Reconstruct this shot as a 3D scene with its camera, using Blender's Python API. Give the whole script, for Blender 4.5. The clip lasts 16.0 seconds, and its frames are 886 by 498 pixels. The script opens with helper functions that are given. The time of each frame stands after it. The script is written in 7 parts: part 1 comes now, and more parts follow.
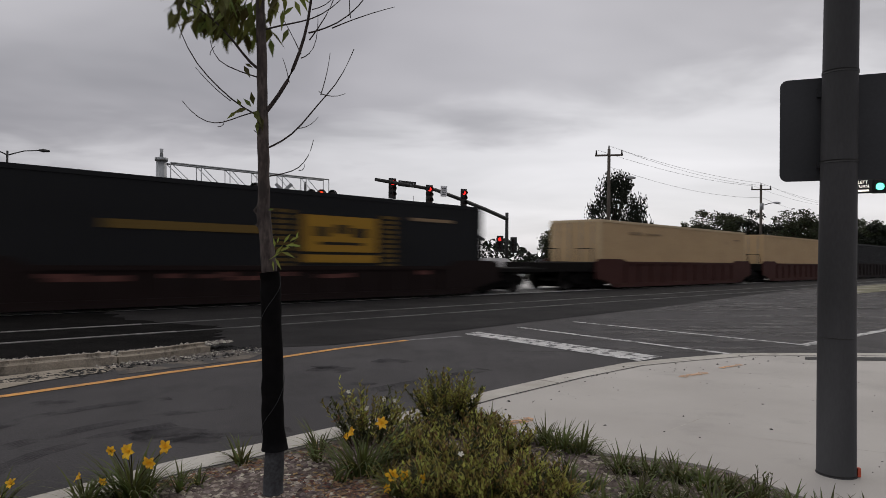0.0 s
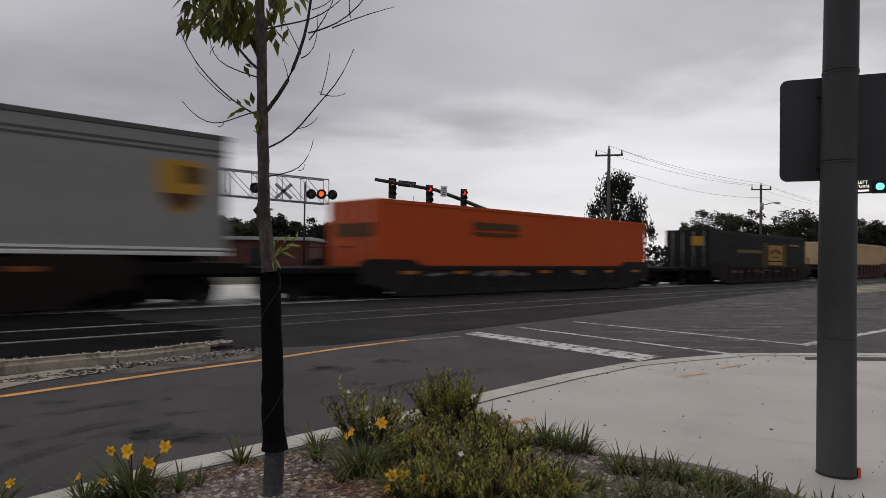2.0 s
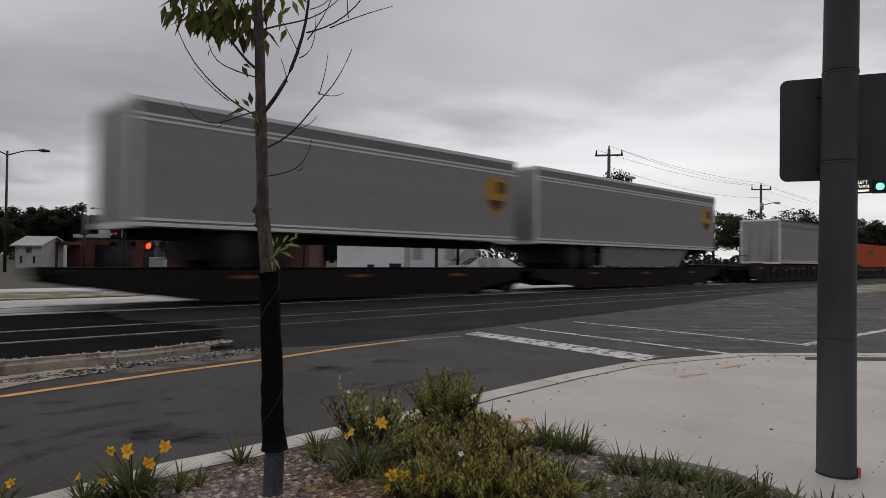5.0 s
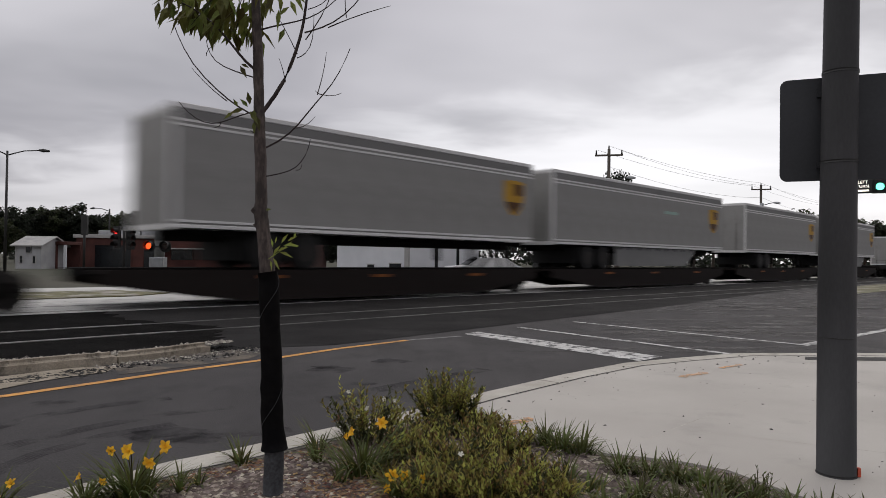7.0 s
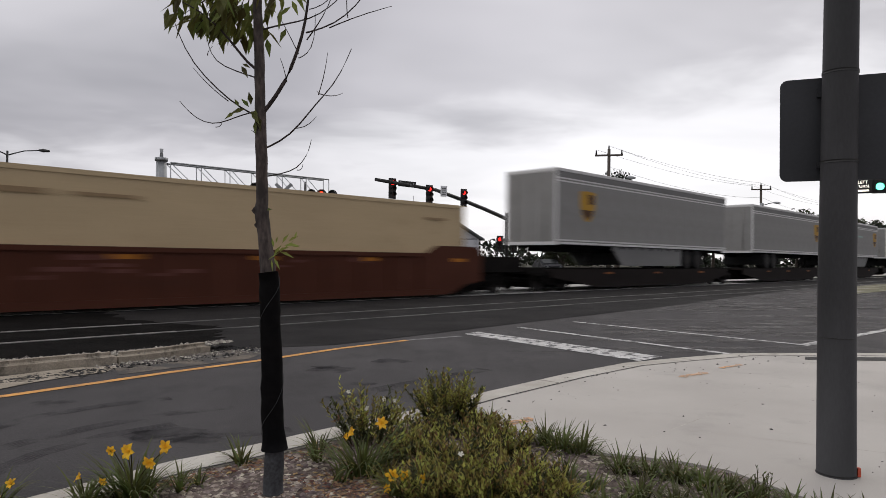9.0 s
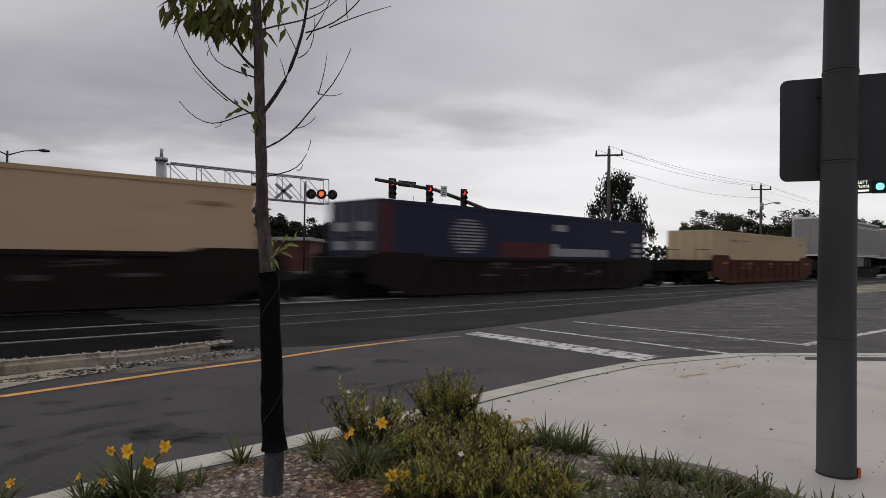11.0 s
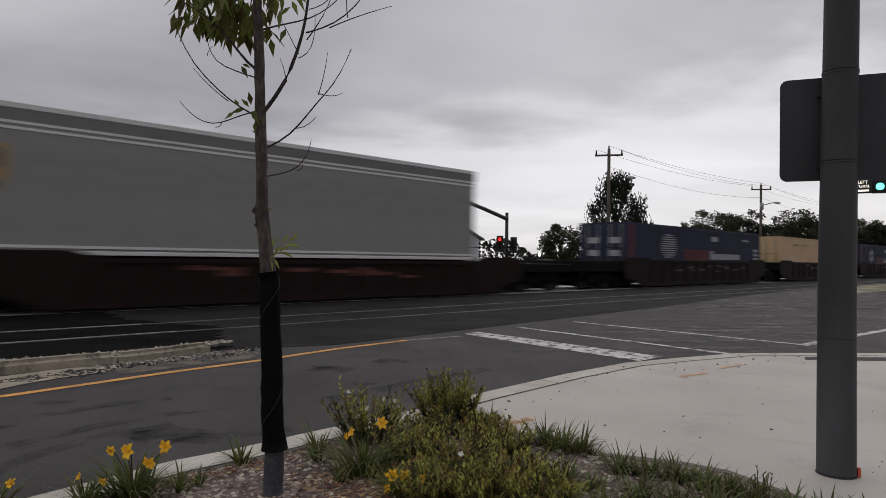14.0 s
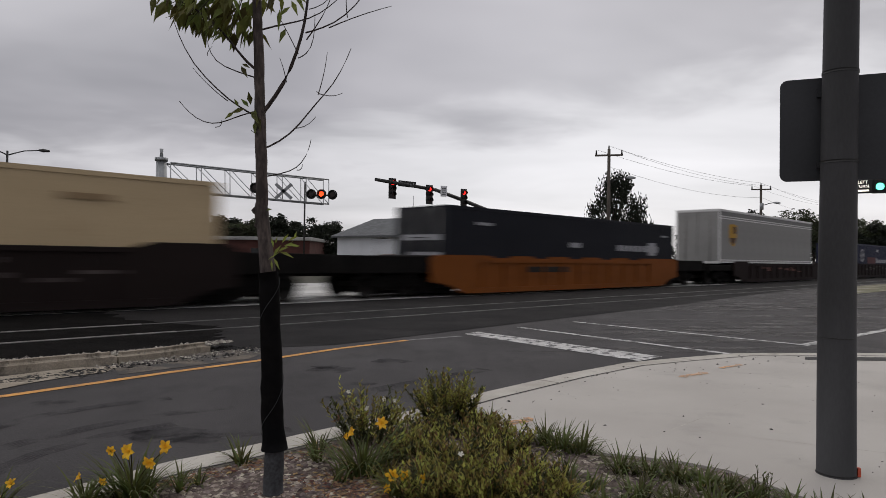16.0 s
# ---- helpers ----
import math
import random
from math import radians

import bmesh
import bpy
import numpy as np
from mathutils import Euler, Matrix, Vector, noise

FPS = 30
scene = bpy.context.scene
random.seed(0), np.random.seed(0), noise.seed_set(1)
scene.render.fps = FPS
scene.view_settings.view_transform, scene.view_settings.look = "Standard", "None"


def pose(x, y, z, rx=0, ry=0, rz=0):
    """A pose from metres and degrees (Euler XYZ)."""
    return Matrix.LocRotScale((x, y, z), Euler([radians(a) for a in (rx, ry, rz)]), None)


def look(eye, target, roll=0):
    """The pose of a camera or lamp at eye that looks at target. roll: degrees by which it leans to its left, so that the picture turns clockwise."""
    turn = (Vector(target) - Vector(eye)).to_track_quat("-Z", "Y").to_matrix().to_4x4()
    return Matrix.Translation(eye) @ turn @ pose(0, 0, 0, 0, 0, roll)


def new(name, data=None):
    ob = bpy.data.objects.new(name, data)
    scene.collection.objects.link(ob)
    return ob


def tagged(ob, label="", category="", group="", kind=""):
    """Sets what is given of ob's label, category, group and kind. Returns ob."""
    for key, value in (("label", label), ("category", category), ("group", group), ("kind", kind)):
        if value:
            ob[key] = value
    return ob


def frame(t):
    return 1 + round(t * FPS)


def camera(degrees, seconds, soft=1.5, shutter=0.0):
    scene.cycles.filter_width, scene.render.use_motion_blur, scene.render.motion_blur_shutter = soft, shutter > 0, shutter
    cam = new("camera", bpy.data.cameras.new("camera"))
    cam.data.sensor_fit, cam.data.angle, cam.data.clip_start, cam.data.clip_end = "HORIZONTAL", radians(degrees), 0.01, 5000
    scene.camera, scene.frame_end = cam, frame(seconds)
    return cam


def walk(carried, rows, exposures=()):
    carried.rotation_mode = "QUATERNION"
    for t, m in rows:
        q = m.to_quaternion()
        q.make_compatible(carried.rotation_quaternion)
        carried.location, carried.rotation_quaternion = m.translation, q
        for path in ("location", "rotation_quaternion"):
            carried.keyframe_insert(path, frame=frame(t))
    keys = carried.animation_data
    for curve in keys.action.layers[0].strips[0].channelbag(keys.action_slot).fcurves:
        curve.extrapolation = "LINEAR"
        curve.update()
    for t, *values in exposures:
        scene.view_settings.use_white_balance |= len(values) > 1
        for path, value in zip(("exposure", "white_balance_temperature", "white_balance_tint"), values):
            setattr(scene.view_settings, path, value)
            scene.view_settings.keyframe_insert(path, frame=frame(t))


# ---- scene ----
# ---- camera: stands still at the kerb of a street beside a level crossing ----
EYE = Vector((0.0, 0.0, 1.264))
cam = camera(67.89, 16.0, soft=0.8, shutter=0.95)
AIM = EYE + Vector((0.0, math.cos(radians(0.86)), math.sin(radians(0.86))))
walk(cam, [(0.0, look(EYE, AIM, 0.75)), (16.0, look(EYE, AIM, 0.75))], exposures=[(0.0, 0.0), (4.2, 0.0), (6.4, 0.22), (9.2, 0.36), (11.3, 0.05), (14.0, 0.02), (16.0, 0.1)])

# ---- light: overcast evening sky, one weak wide sun behind the cloud ----
SUN_EL, SUN_AZ = radians(38), radians(35)
world = bpy.data.worlds.new("overcast_sky")
scene.world = world
world.use_nodes = True
wn, wl = world.node_tree.nodes, world.node_tree.links
wn.clear()


def wnode(kind, **kw):
    nd = wn.new(kind)
    for k, v in kw.items():
        nd.inputs[k].default_value = v
    return nd


w_out = wn.new("ShaderNodeOutputWorld")
w_bg = wnode("ShaderNodeBackground", Strength=1.0)
w_sky = wn.new("ShaderNodeTexSky")
w_sky.sky_type, w_sky.sun_disc = "NISHITA", False
w_sky.sun_elevation, w_sky.sun_rotation = SUN_EL, SUN_AZ
w_skyscale = wn.new("ShaderNodeVectorMath")
w_skyscale.operation = "SCALE"
w_skyscale.inputs["Scale"].default_value = 0.06
w_tc = wn.new("ShaderNodeTexCoord")
w_sep = wn.new("ShaderNodeSeparateXYZ")
wl.new(w_tc.outputs["Generated"], w_sep.inputs[0])
# cloud sheet seen from below: project the direction on a flat layer
w_add = wnode("ShaderNodeMath")
w_add.operation, w_add.inputs[1].default_value = "ADD", 0.16
w_max = wn.new("ShaderNodeMath")
w_max.operation, w_max.inputs[1].default_value = "MAXIMUM", 0.0
wl.new(w_sep.outputs["Z"], w_max.inputs[0])
wl.new(w_max.outputs[0], w_add.inputs[0])
w_div = wn.new("ShaderNodeVectorMath")
w_div.operation = "DIVIDE"
w_cmb = wn.new("ShaderNodeCombineXYZ")
for k in range(3):
    wl.new(w_add.outputs[0], w_cmb.inputs[k])
wl.new(w_tc.outputs["Generated"], w_div.inputs[0])
wl.new(w_cmb.outputs[0], w_div.inputs[1])
w_map = wn.new("ShaderNodeMapping")
w_map.inputs["Location"].default_value = (0.35, -0.25, 0.0)
w_map.inputs["Rotation"].default_value = (0.0, 0.0, radians(12))
w_map.inputs["Scale"].default_value = (0.62, 0.95, 0.0)
wl.new(w_div.outputs[0], w_map.inputs["Vector"])
w_n1 = wnode("ShaderNodeTexNoise", Scale=1.0, Detail=4.0, Roughness=0.48, Distortion=0.25)
wl.new(w_map.outputs[0], w_n1.inputs["Vector"])
w_ramp = wn.new("ShaderNodeValToRGB")
w_ramp.color_ramp.interpolation = "B_SPLINE"
w_ramp.color_ramp.elements[0].position, w_ramp.color_ramp.elements[0].color = 0.32, (0.295, 0.288, 0.308, 1)
w_ramp.color_ramp.elements[1].position, w_ramp.color_ramp.elements[1].color = 0.64, (0.60, 0.58, 0.61, 1)
wl.new(w_n1.outputs["Fac"], w_ramp.inputs["Fac"])
# thinner cloud lets more light through low over the crossing
w_glow = wn.new("ShaderNodeVectorMath")
w_glow.operation = "DOT_PRODUCT"
w_glow.inputs[1].default_value = Vector((0.42, 0.89, 0.14)).normalized()
w_nrm = wn.new("ShaderNodeVectorMath")
w_nrm.operation = "NORMALIZE"
wl.new(w_tc.outputs["Generated"], w_nrm.inputs[0])
wl.new(w_nrm.outputs[0], w_glow.inputs[0])
w_mr = wnode("ShaderNodeMapRange")
w_mr.inputs["From Min"].default_value, w_mr.inputs["From Max"].default_value = 0.80, 1.0
w_mr.inputs["To Min"].default_value, w_mr.inputs["To Max"].default_value = 0.0, 0.28
wl.new(w_glow.outputs["Value"], w_mr.inputs["Value"])
# the ragged edge of a darker cloud deck climbs from one side of the sky to the other
w_sepn = wn.new("ShaderNodeSeparateXYZ")
wl.new(w_nrm.outputs[0], w_sepn.inputs[0])
w_e1 = wn.new("ShaderNodeMath")
w_e1.operation, w_e1.inputs[1].default_value, w_e1.inputs[2].default_value = "MULTIPLY_ADD", -0.13, -0.205
wl.new(w_sepn.outputs["X"], w_e1.inputs[0])
w_e2 = wn.new("ShaderNodeMath")
w_e2.operation = "ADD"
wl.new(w_e1.outputs[0], w_e2.inputs[0])
wl.new(w_sepn.outputs["Z"], w_e2.inputs[1])
w_n2 = wnode("ShaderNodeTexNoise", Scale=2.3, Detail=4.0, Roughness=0.5, Distortion=0.4)
wl.new(w_map.outputs[0], w_n2.inputs["Vector"])
w_e3 = wn.new("ShaderNodeMath")
w_e3.operation, w_e3.inputs[1].default_value = "MULTIPLY_ADD", -0.24
wl.new(w_n2.outputs["Fac"], w_e3.inputs[0])
wl.new(w_e2.outputs[0], w_e3.inputs[2])
w_bk = wnode("ShaderNodeMapRange")
w_bk.interpolation_type = "SMOOTHSTEP"
w_bk.inputs["From Min"].default_value, w_bk.inputs["From Max"].default_value = -0.175, -0.075
w_bk.inputs["To Min"].default_value, w_bk.inputs["To Max"].default_value = 0.13, -0.12
wl.new(w_e3.outputs[0], w_bk.inputs["Value"])
w_side = wn.new("ShaderNodeMath")
w_side.operation, w_side.inputs[1].default_value = "MULTIPLY_ADD", -0.17
wl.new(w_sepn.outputs["X"], w_side.inputs[0])
wl.new(w_mr.outputs[0], w_side.inputs[2])
w_neg = wn.new("ShaderNodeMath")
w_neg.operation, w_neg.inputs[1].default_value = "MINIMUM", 0.0
wl.new(w_sepn.outputs["X"], w_neg.inputs[0])
w_tilt = wnode("ShaderNodeMapRange")
w_tilt.inputs["From Min"].default_value, w_tilt.inputs["From Max"].default_value = 0.08, 0.34
w_tilt.inputs["To Min"].default_value, w_tilt.inputs["To Max"].default_value = 0.32, -0.28
wl.new(w_sepn.outputs["Z"], w_tilt.inputs["Value"])
w_ts = wn.new("ShaderNodeMath")
w_ts.operation = "MULTIPLY_ADD"
wl.new(w_neg.outputs[0], w_ts.inputs[0])
wl.new(w_tilt.outputs[0], w_ts.inputs[1])
wl.new(w_side.outputs[0], w_ts.inputs[2])
w_mrb = wn.new("ShaderNodeMath")
w_mrb.operation = "ADD"
wl.new(w_ts.outputs[0], w_mrb.inputs[0])
wl.new(w_bk.outputs[0], w_mrb.inputs[1])
# the overcast brightens towards the zenith
w_zen = wnode("ShaderNodeMapRange")
w_zen.inputs["From Min"].default_value, w_zen.inputs["From Max"].default_value = 0.36, 0.95
w_zen.inputs["To Min"].default_value, w_zen.inputs["To Max"].default_value = 0.0, 0.62
wl.new(w_sep.outputs["Z"], w_zen.inputs["Value"])
# low cloud near the skyline is paler than the deck overhead
w_low = wnode("ShaderNodeMapRange")
w_low.inputs["From Min"].default_value, w_low.inputs["From Max"].default_value = 0.10, 0.34
w_low.inputs["To Min"].default_value, w_low.inputs["To Max"].default_value = 0.03, -0.02
w_low.interpolation_type = "SMOOTHSTEP"
wl.new(w_sep.outputs["Z"], w_low.inputs["Value"])
w_sum0 = wn.new("ShaderNodeMath")
w_sum0.operation = "ADD"
wl.new(w_low.outputs[0], w_sum0.inputs[0])
wl.new(w_mrb.outputs[0], w_sum0.inputs[1])
w_sum = wn.new("ShaderNodeMath")
w_sum.operation = "ADD"
wl.new(w_sum0.outputs[0], w_sum.inputs[0])
wl.new(w_zen.outputs[0], w_sum.inputs[1])
w_cl = wn.new("ShaderNodeVectorMath")
w_cl.operation = "ADD"
wl.new(w_ramp.outputs["Color"], w_cl.inputs[0])
wl.new(w_sum.outputs[0], w_cl.inputs[1])
w_mix = wn.new("ShaderNodeMix")
w_mix.data_type = "RGBA"
w_mix.inputs["Factor"].default_value = 0.90
wl.new(w_sky.outputs[0], w_skyscale.inputs[0])
wl.new(w_skyscale.outputs[0], w_mix.inputs[6])
wl.new(w_cl.outputs[0], w_mix.inputs[7])
wl.new(w_mix.outputs[2], w_bg.inputs["Color"])
wl.new(w_bg.outputs[0], w_out.inputs["Surface"])

sun_data = bpy.data.lights.new("sun", "SUN")
sun_data.energy, sun_data.angle, sun_data.color = 0.42, radians(25), (1.0, 0.93, 0.84)
sun = new("sun", sun_data)
sun.matrix_world = look((math.sin(SUN_AZ) * 50, math.cos(SUN_AZ) * 50, 50 * math.tan(SUN_EL)), (0, 0, 0))


# ---- materials ----
def material(name, a, b=None, scale=4.0, rough=0.7, metal=0.0, bump=0.0, bump_scale=60.0, fine=0.15, stretch=(1, 1, 1),
             spec=0.4, dirt=None, dirt_scale=1.2, dirt_lo=0.52, dirt_hi=0.72, rough_var=0.1, vary=0.0):
    """Two-colour noise at a broad scale, finer grain over it, optional stains with a shape of their own, and bump."""
    m = bpy.data.materials.new(name)
    m.use_nodes = True
    nt = m.node_tree
    nn, ll = nt.nodes, nt.links
    bs = nn["Principled BSDF"]
    b = b or tuple(c * 0.8 for c in a)
    tc = nn.new("ShaderNodeTexCoord")
    mp = nn.new("ShaderNodeMapping")
    mp.inputs["Scale"].default_value = stretch
    ll.new(tc.outputs["Object"], mp.inputs["Vector"])
    n1 = nn.new("ShaderNodeTexNoise")
    n1.inputs["Scale"].default_value, n1.inputs["Detail"].default_value = scale, 4.0
    ll.new(mp.outputs[0], n1.inputs["Vector"])
    n2 = nn.new("ShaderNodeTexNoise")
    n2.inputs["Scale"].default_value, n2.inputs["Detail"].default_value = bump_scale, 3.0
    ll.new(mp.outputs[0], n2.inputs["Vector"])
    mix = nn.new("ShaderNodeMix")
    mix.data_type = "RGBA"
    mix.inputs[6].default_value, mix.inputs[7].default_value = (*a, 1), (*b, 1)
    r1 = nn.new("ShaderNodeMapRange")
    r1.inputs["From Min"].default_value, r1.inputs["From Max"].default_value = 0.35, 0.65
    ll.new(n1.outputs["Fac"], r1.inputs["Value"])
    ll.new(r1.outputs[0], mix.inputs["Factor"])
    colour = mix.outputs[2]
    if fine:
        hsv = nn.new("ShaderNodeHueSaturation")
        r2 = nn.new("ShaderNodeMapRange")
        r2.inputs["From Min"].default_value, r2.inputs["From Max"].default_value = 0.3, 0.7
        r2.inputs["To Min"].default_value, r2.inputs["To Max"].default_value = 1 - fine, 1 + fine
        ll.new(n2.outputs["Fac"], r2.inputs["Value"])
        ll.new(r2.outputs[0], hsv.inputs["Value"])
        ll.new(colour, hsv.inputs["Color"])
        colour = hsv.outputs[0]
    if dirt:
        n3 = nn.new("ShaderNodeTexNoise")
        n3.inputs["Scale"].default_value, n3.inputs["Detail"].default_value = dirt_scale, 7.0
        n3.inputs["Roughness"].default_value = 0.65
        ll.new(mp.outputs[0], n3.inputs["Vector"])
        r3 = nn.new("ShaderNodeMapRange")
        r3.inputs["From Min"].default_value, r3.inputs["From Max"].default_value = dirt_lo, dirt_hi
        ll.new(n3.outputs["Fac"], r3.inputs["Value"])
        m3 = nn.new("ShaderNodeMix")
        m3.data_type = "RGBA"
        m3.inputs[7].default_value = (*dirt, 1)
        ll.new(r3.outputs[0], m3.inputs["Factor"])
        ll.new(colour, m3.inputs[6])
        colour = m3.outputs[2]
    if vary:
        oi = nn.new("ShaderNodeNewGeometry")
        h2 = nn.new("ShaderNodeHueSaturation")
        r4 = nn.new("ShaderNodeMapRange")
        r4.inputs["To Min"].default_value, r4.inputs["To Max"].default_value = 1 - vary, 1 + vary
        ll.new(oi.outputs["Random Per Island"], r4.inputs["Value"])
        ll.new(r4.outputs[0], h2.inputs["Value"])
        r5 = nn.new("ShaderNodeMapRange")
        r5.inputs["To Min"].default_value, r5.inputs["To Max"].default_value = 0.5 - vary * 0.08, 0.5 + vary * 0.08
        ll.new(oi.outputs["Random Per Island"], r5.inputs["Value"])
        ll.new(r5.outputs[0], h2.inputs["Hue"])
        ll.new(colour, h2.inputs["Color"])
        colour = h2.outputs[0]
    ll.new(colour, bs.inputs["Base Color"])
    r6 = nn.new("ShaderNodeMapRange")
    r6.inputs["To Min"].default_value, r6.inputs["To Max"].default_value = max(rough - rough_var, 0.03), min(rough + rough_var, 1)
    ll.new(n1.outputs["Fac"], r6.inputs["Value"])
    ll.new(r6.outputs[0], bs.inputs["Roughness"])
    bs.inputs["Metallic"].default_value = metal
    bs.inputs["Specular IOR Level"].default_value = spec
    if bump:
        bp = nn.new("ShaderNodeBump")
        bp.inputs["Strength"].default_value, bp.inputs["Distance"].default_value = 0.6, bump
        ll.new(n2.outputs["Fac"], bp.inputs["Height"])
        ll.new(bp.outputs[0], bs.inputs["Normal"])
    return m


def glowing(name, colour, strength):
    m = bpy.data.materials.new(name)
    m.use_nodes = True
    bs = m.node_tree.nodes["Principled BSDF"]
    bs.inputs["Base Color"].default_value = (*colour, 1)
    bs.inputs["Emission Color"].default_value = (*colour, 1)
    bs.inputs["Emission Strength"].default_value = strength
    return m


ASPHALT = material("asphalt", (0.060, 0.056, 0.057), (0.045, 0.042, 0.043), 0.7, 0.85, bump=0.006, bump_scale=70, fine=0.42,
                   dirt=(0.032, 0.030, 0.031), dirt_scale=1.3, dirt_lo=0.50, dirt_hi=0.72, stretch=(1.6, 0.8, 1), spec=0.2)
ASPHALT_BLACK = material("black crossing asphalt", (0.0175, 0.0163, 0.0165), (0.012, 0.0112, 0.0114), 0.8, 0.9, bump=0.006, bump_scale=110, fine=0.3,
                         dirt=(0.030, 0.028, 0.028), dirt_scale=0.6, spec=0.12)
DULL_RAIL = material("dull rail head", (0.12, 0.117, 0.114), (0.05, 0.048, 0.047), 0.8, 0.6, metal=0.4)
ASPHALT_WORN = material("worn asphalt", (0.155, 0.147, 0.143), (0.085, 0.080, 0.079), 2.2, 0.85, bump=0.004, bump_scale=140, fine=0.25,
                        stretch=(0.5, 1.8, 1))
CONCRETE = material("pavement concrete", (0.425, 0.400, 0.368), (0.375, 0.350, 0.322), 0.9, 0.85, bump=0.0015, bump_scale=180, fine=0.05,
                    dirt=(0.30, 0.285, 0.262), dirt_scale=1.6, dirt_lo=0.56, dirt_hi=0.8)
ISLAND = material("dirty old kerb", (0.33, 0.29, 0.235), (0.22, 0.19, 0.15), 2.5, 0.9, bump=0.004, bump_scale=60, fine=0.2,
                  dirt=(0.05, 0.042, 0.035), dirt_scale=4.0, dirt_lo=0.52, dirt_hi=0.66, spec=0.15)
KERB = material("kerb concrete", (0.46, 0.435, 0.39), (0.36, 0.335, 0.295), 2.5, 0.9, bump=0.002, bump_scale=120, fine=0.1,
                dirt=(0.14, 0.125, 0.105), dirt_scale=3.0, dirt_lo=0.56, dirt_hi=0.75)
LOT = material("bleached concrete", (0.50, 0.49, 0.47), (0.36, 0.35, 0.335), 0.3, 0.6, fine=0.06)
# dark stone, made darker still by putting the train's shade into the colour
BALLAST = material("dark ballast with train shade", (0.0095, 0.0088, 0.0085), (0.0055, 0.0052, 0.005), 1.5, 0.95, bump=0.03, bump_scale=25, fine=0.5, spec=0.03)
SOIL = material("roadside soil", (0.055, 0.048, 0.034), (0.036, 0.040, 0.022), 0.05, 0.95, bump=0.02, bump_scale=12, fine=0.3)
DIRT = material("crumbled dirt", (0.12, 0.10, 0.08), (0.06, 0.052, 0.045), 3, 0.95, bump=0.012, bump_scale=50, fine=0.4,
                dirt=(0.05, 0.047, 0.045), dirt_scale=3, dirt_lo=0.5, dirt_hi=0.6)
STONE = material("broken stone", (0.34, 0.31, 0.275), (0.12, 0.108, 0.095), 9, 0.9, vary=0.6)
MULCH = material("bark mulch", (0.11, 0.082, 0.068), (0.055, 0.040, 0.033), 9, 0.95, bump=0.012, bump_scale=70, fine=0.5,
                 dirt=(0.17, 0.14, 0.125), dirt_scale=14)
CHIP = material("mulch chips", (0.30, 0.25, 0.225), (0.14, 0.105, 0.09), 20, 0.95, vary=0.75)
RAIL = material("rail steel", (0.26, 0.25, 0.24), (0.15, 0.142, 0.135), 6, 0.42, metal=0.8)
YELLOW_PAINT = material("yellow road paint", (0.62, 0.30, 0.075), (0.42, 0.21, 0.07), 5, 0.8, fine=0.2, bump_scale=90,
                        dirt=(0.10, 0.085, 0.07), dirt_scale=5, dirt_lo=0.58, dirt_hi=0.70)
WHITE_PAINT = material("white road paint", (0.55, 0.54, 0.53), (0.40, 0.39, 0.38), 4, 0.8, fine=0.2, bump_scale=90,
                       dirt=(0.075, 0.073, 0.073), dirt_scale=6.5, dirt_lo=0.50, dirt_hi=0.57)
FAINT_PAINT = material("faded road paint", (0.24, 0.23, 0.23), (0.15, 0.145, 0.145), 4, 0.8, fine=0.2, bump_scale=90,
                       dirt=(0.07, 0.068, 0.068), dirt_scale=3.5, dirt_lo=0.48, dirt_hi=0.60)
ORANGE_MARK = material("orange marking paint", (0.60, 0.31, 0.13), (0.50, 0.33, 0.20), 14, 0.85, fine=0.2)
DARK_MARK = material("dark joint, crumb and shade colour", (0.045, 0.042, 0.04), None, 5, 0.9)
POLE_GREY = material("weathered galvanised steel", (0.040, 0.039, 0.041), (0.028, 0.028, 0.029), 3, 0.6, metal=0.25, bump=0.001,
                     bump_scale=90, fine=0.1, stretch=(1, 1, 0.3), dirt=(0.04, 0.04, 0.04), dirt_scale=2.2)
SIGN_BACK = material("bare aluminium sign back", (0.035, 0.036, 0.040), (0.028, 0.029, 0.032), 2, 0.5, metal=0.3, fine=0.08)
BLACK_STEEL = material("black painted steel", (0.012, 0.012, 0.012), (0.02, 0.019, 0.018), 3, 0.55, fine=0.2)
GALV = material("galvanised steel", (0.33, 0.34, 0.35), (0.25, 0.26, 0.27), 3, 0.5, metal=0.4, fine=0.1)
RUBBER = material("tyre rubber", (0.012, 0.012, 0.012), None, 8, 0.9)
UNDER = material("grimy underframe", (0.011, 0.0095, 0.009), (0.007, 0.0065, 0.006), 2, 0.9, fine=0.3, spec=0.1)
WHEEL_STEEL = material("wheel steel", (0.025, 0.021, 0.019), (0.015, 0.013, 0.012), 4, 0.7, metal=0.3)


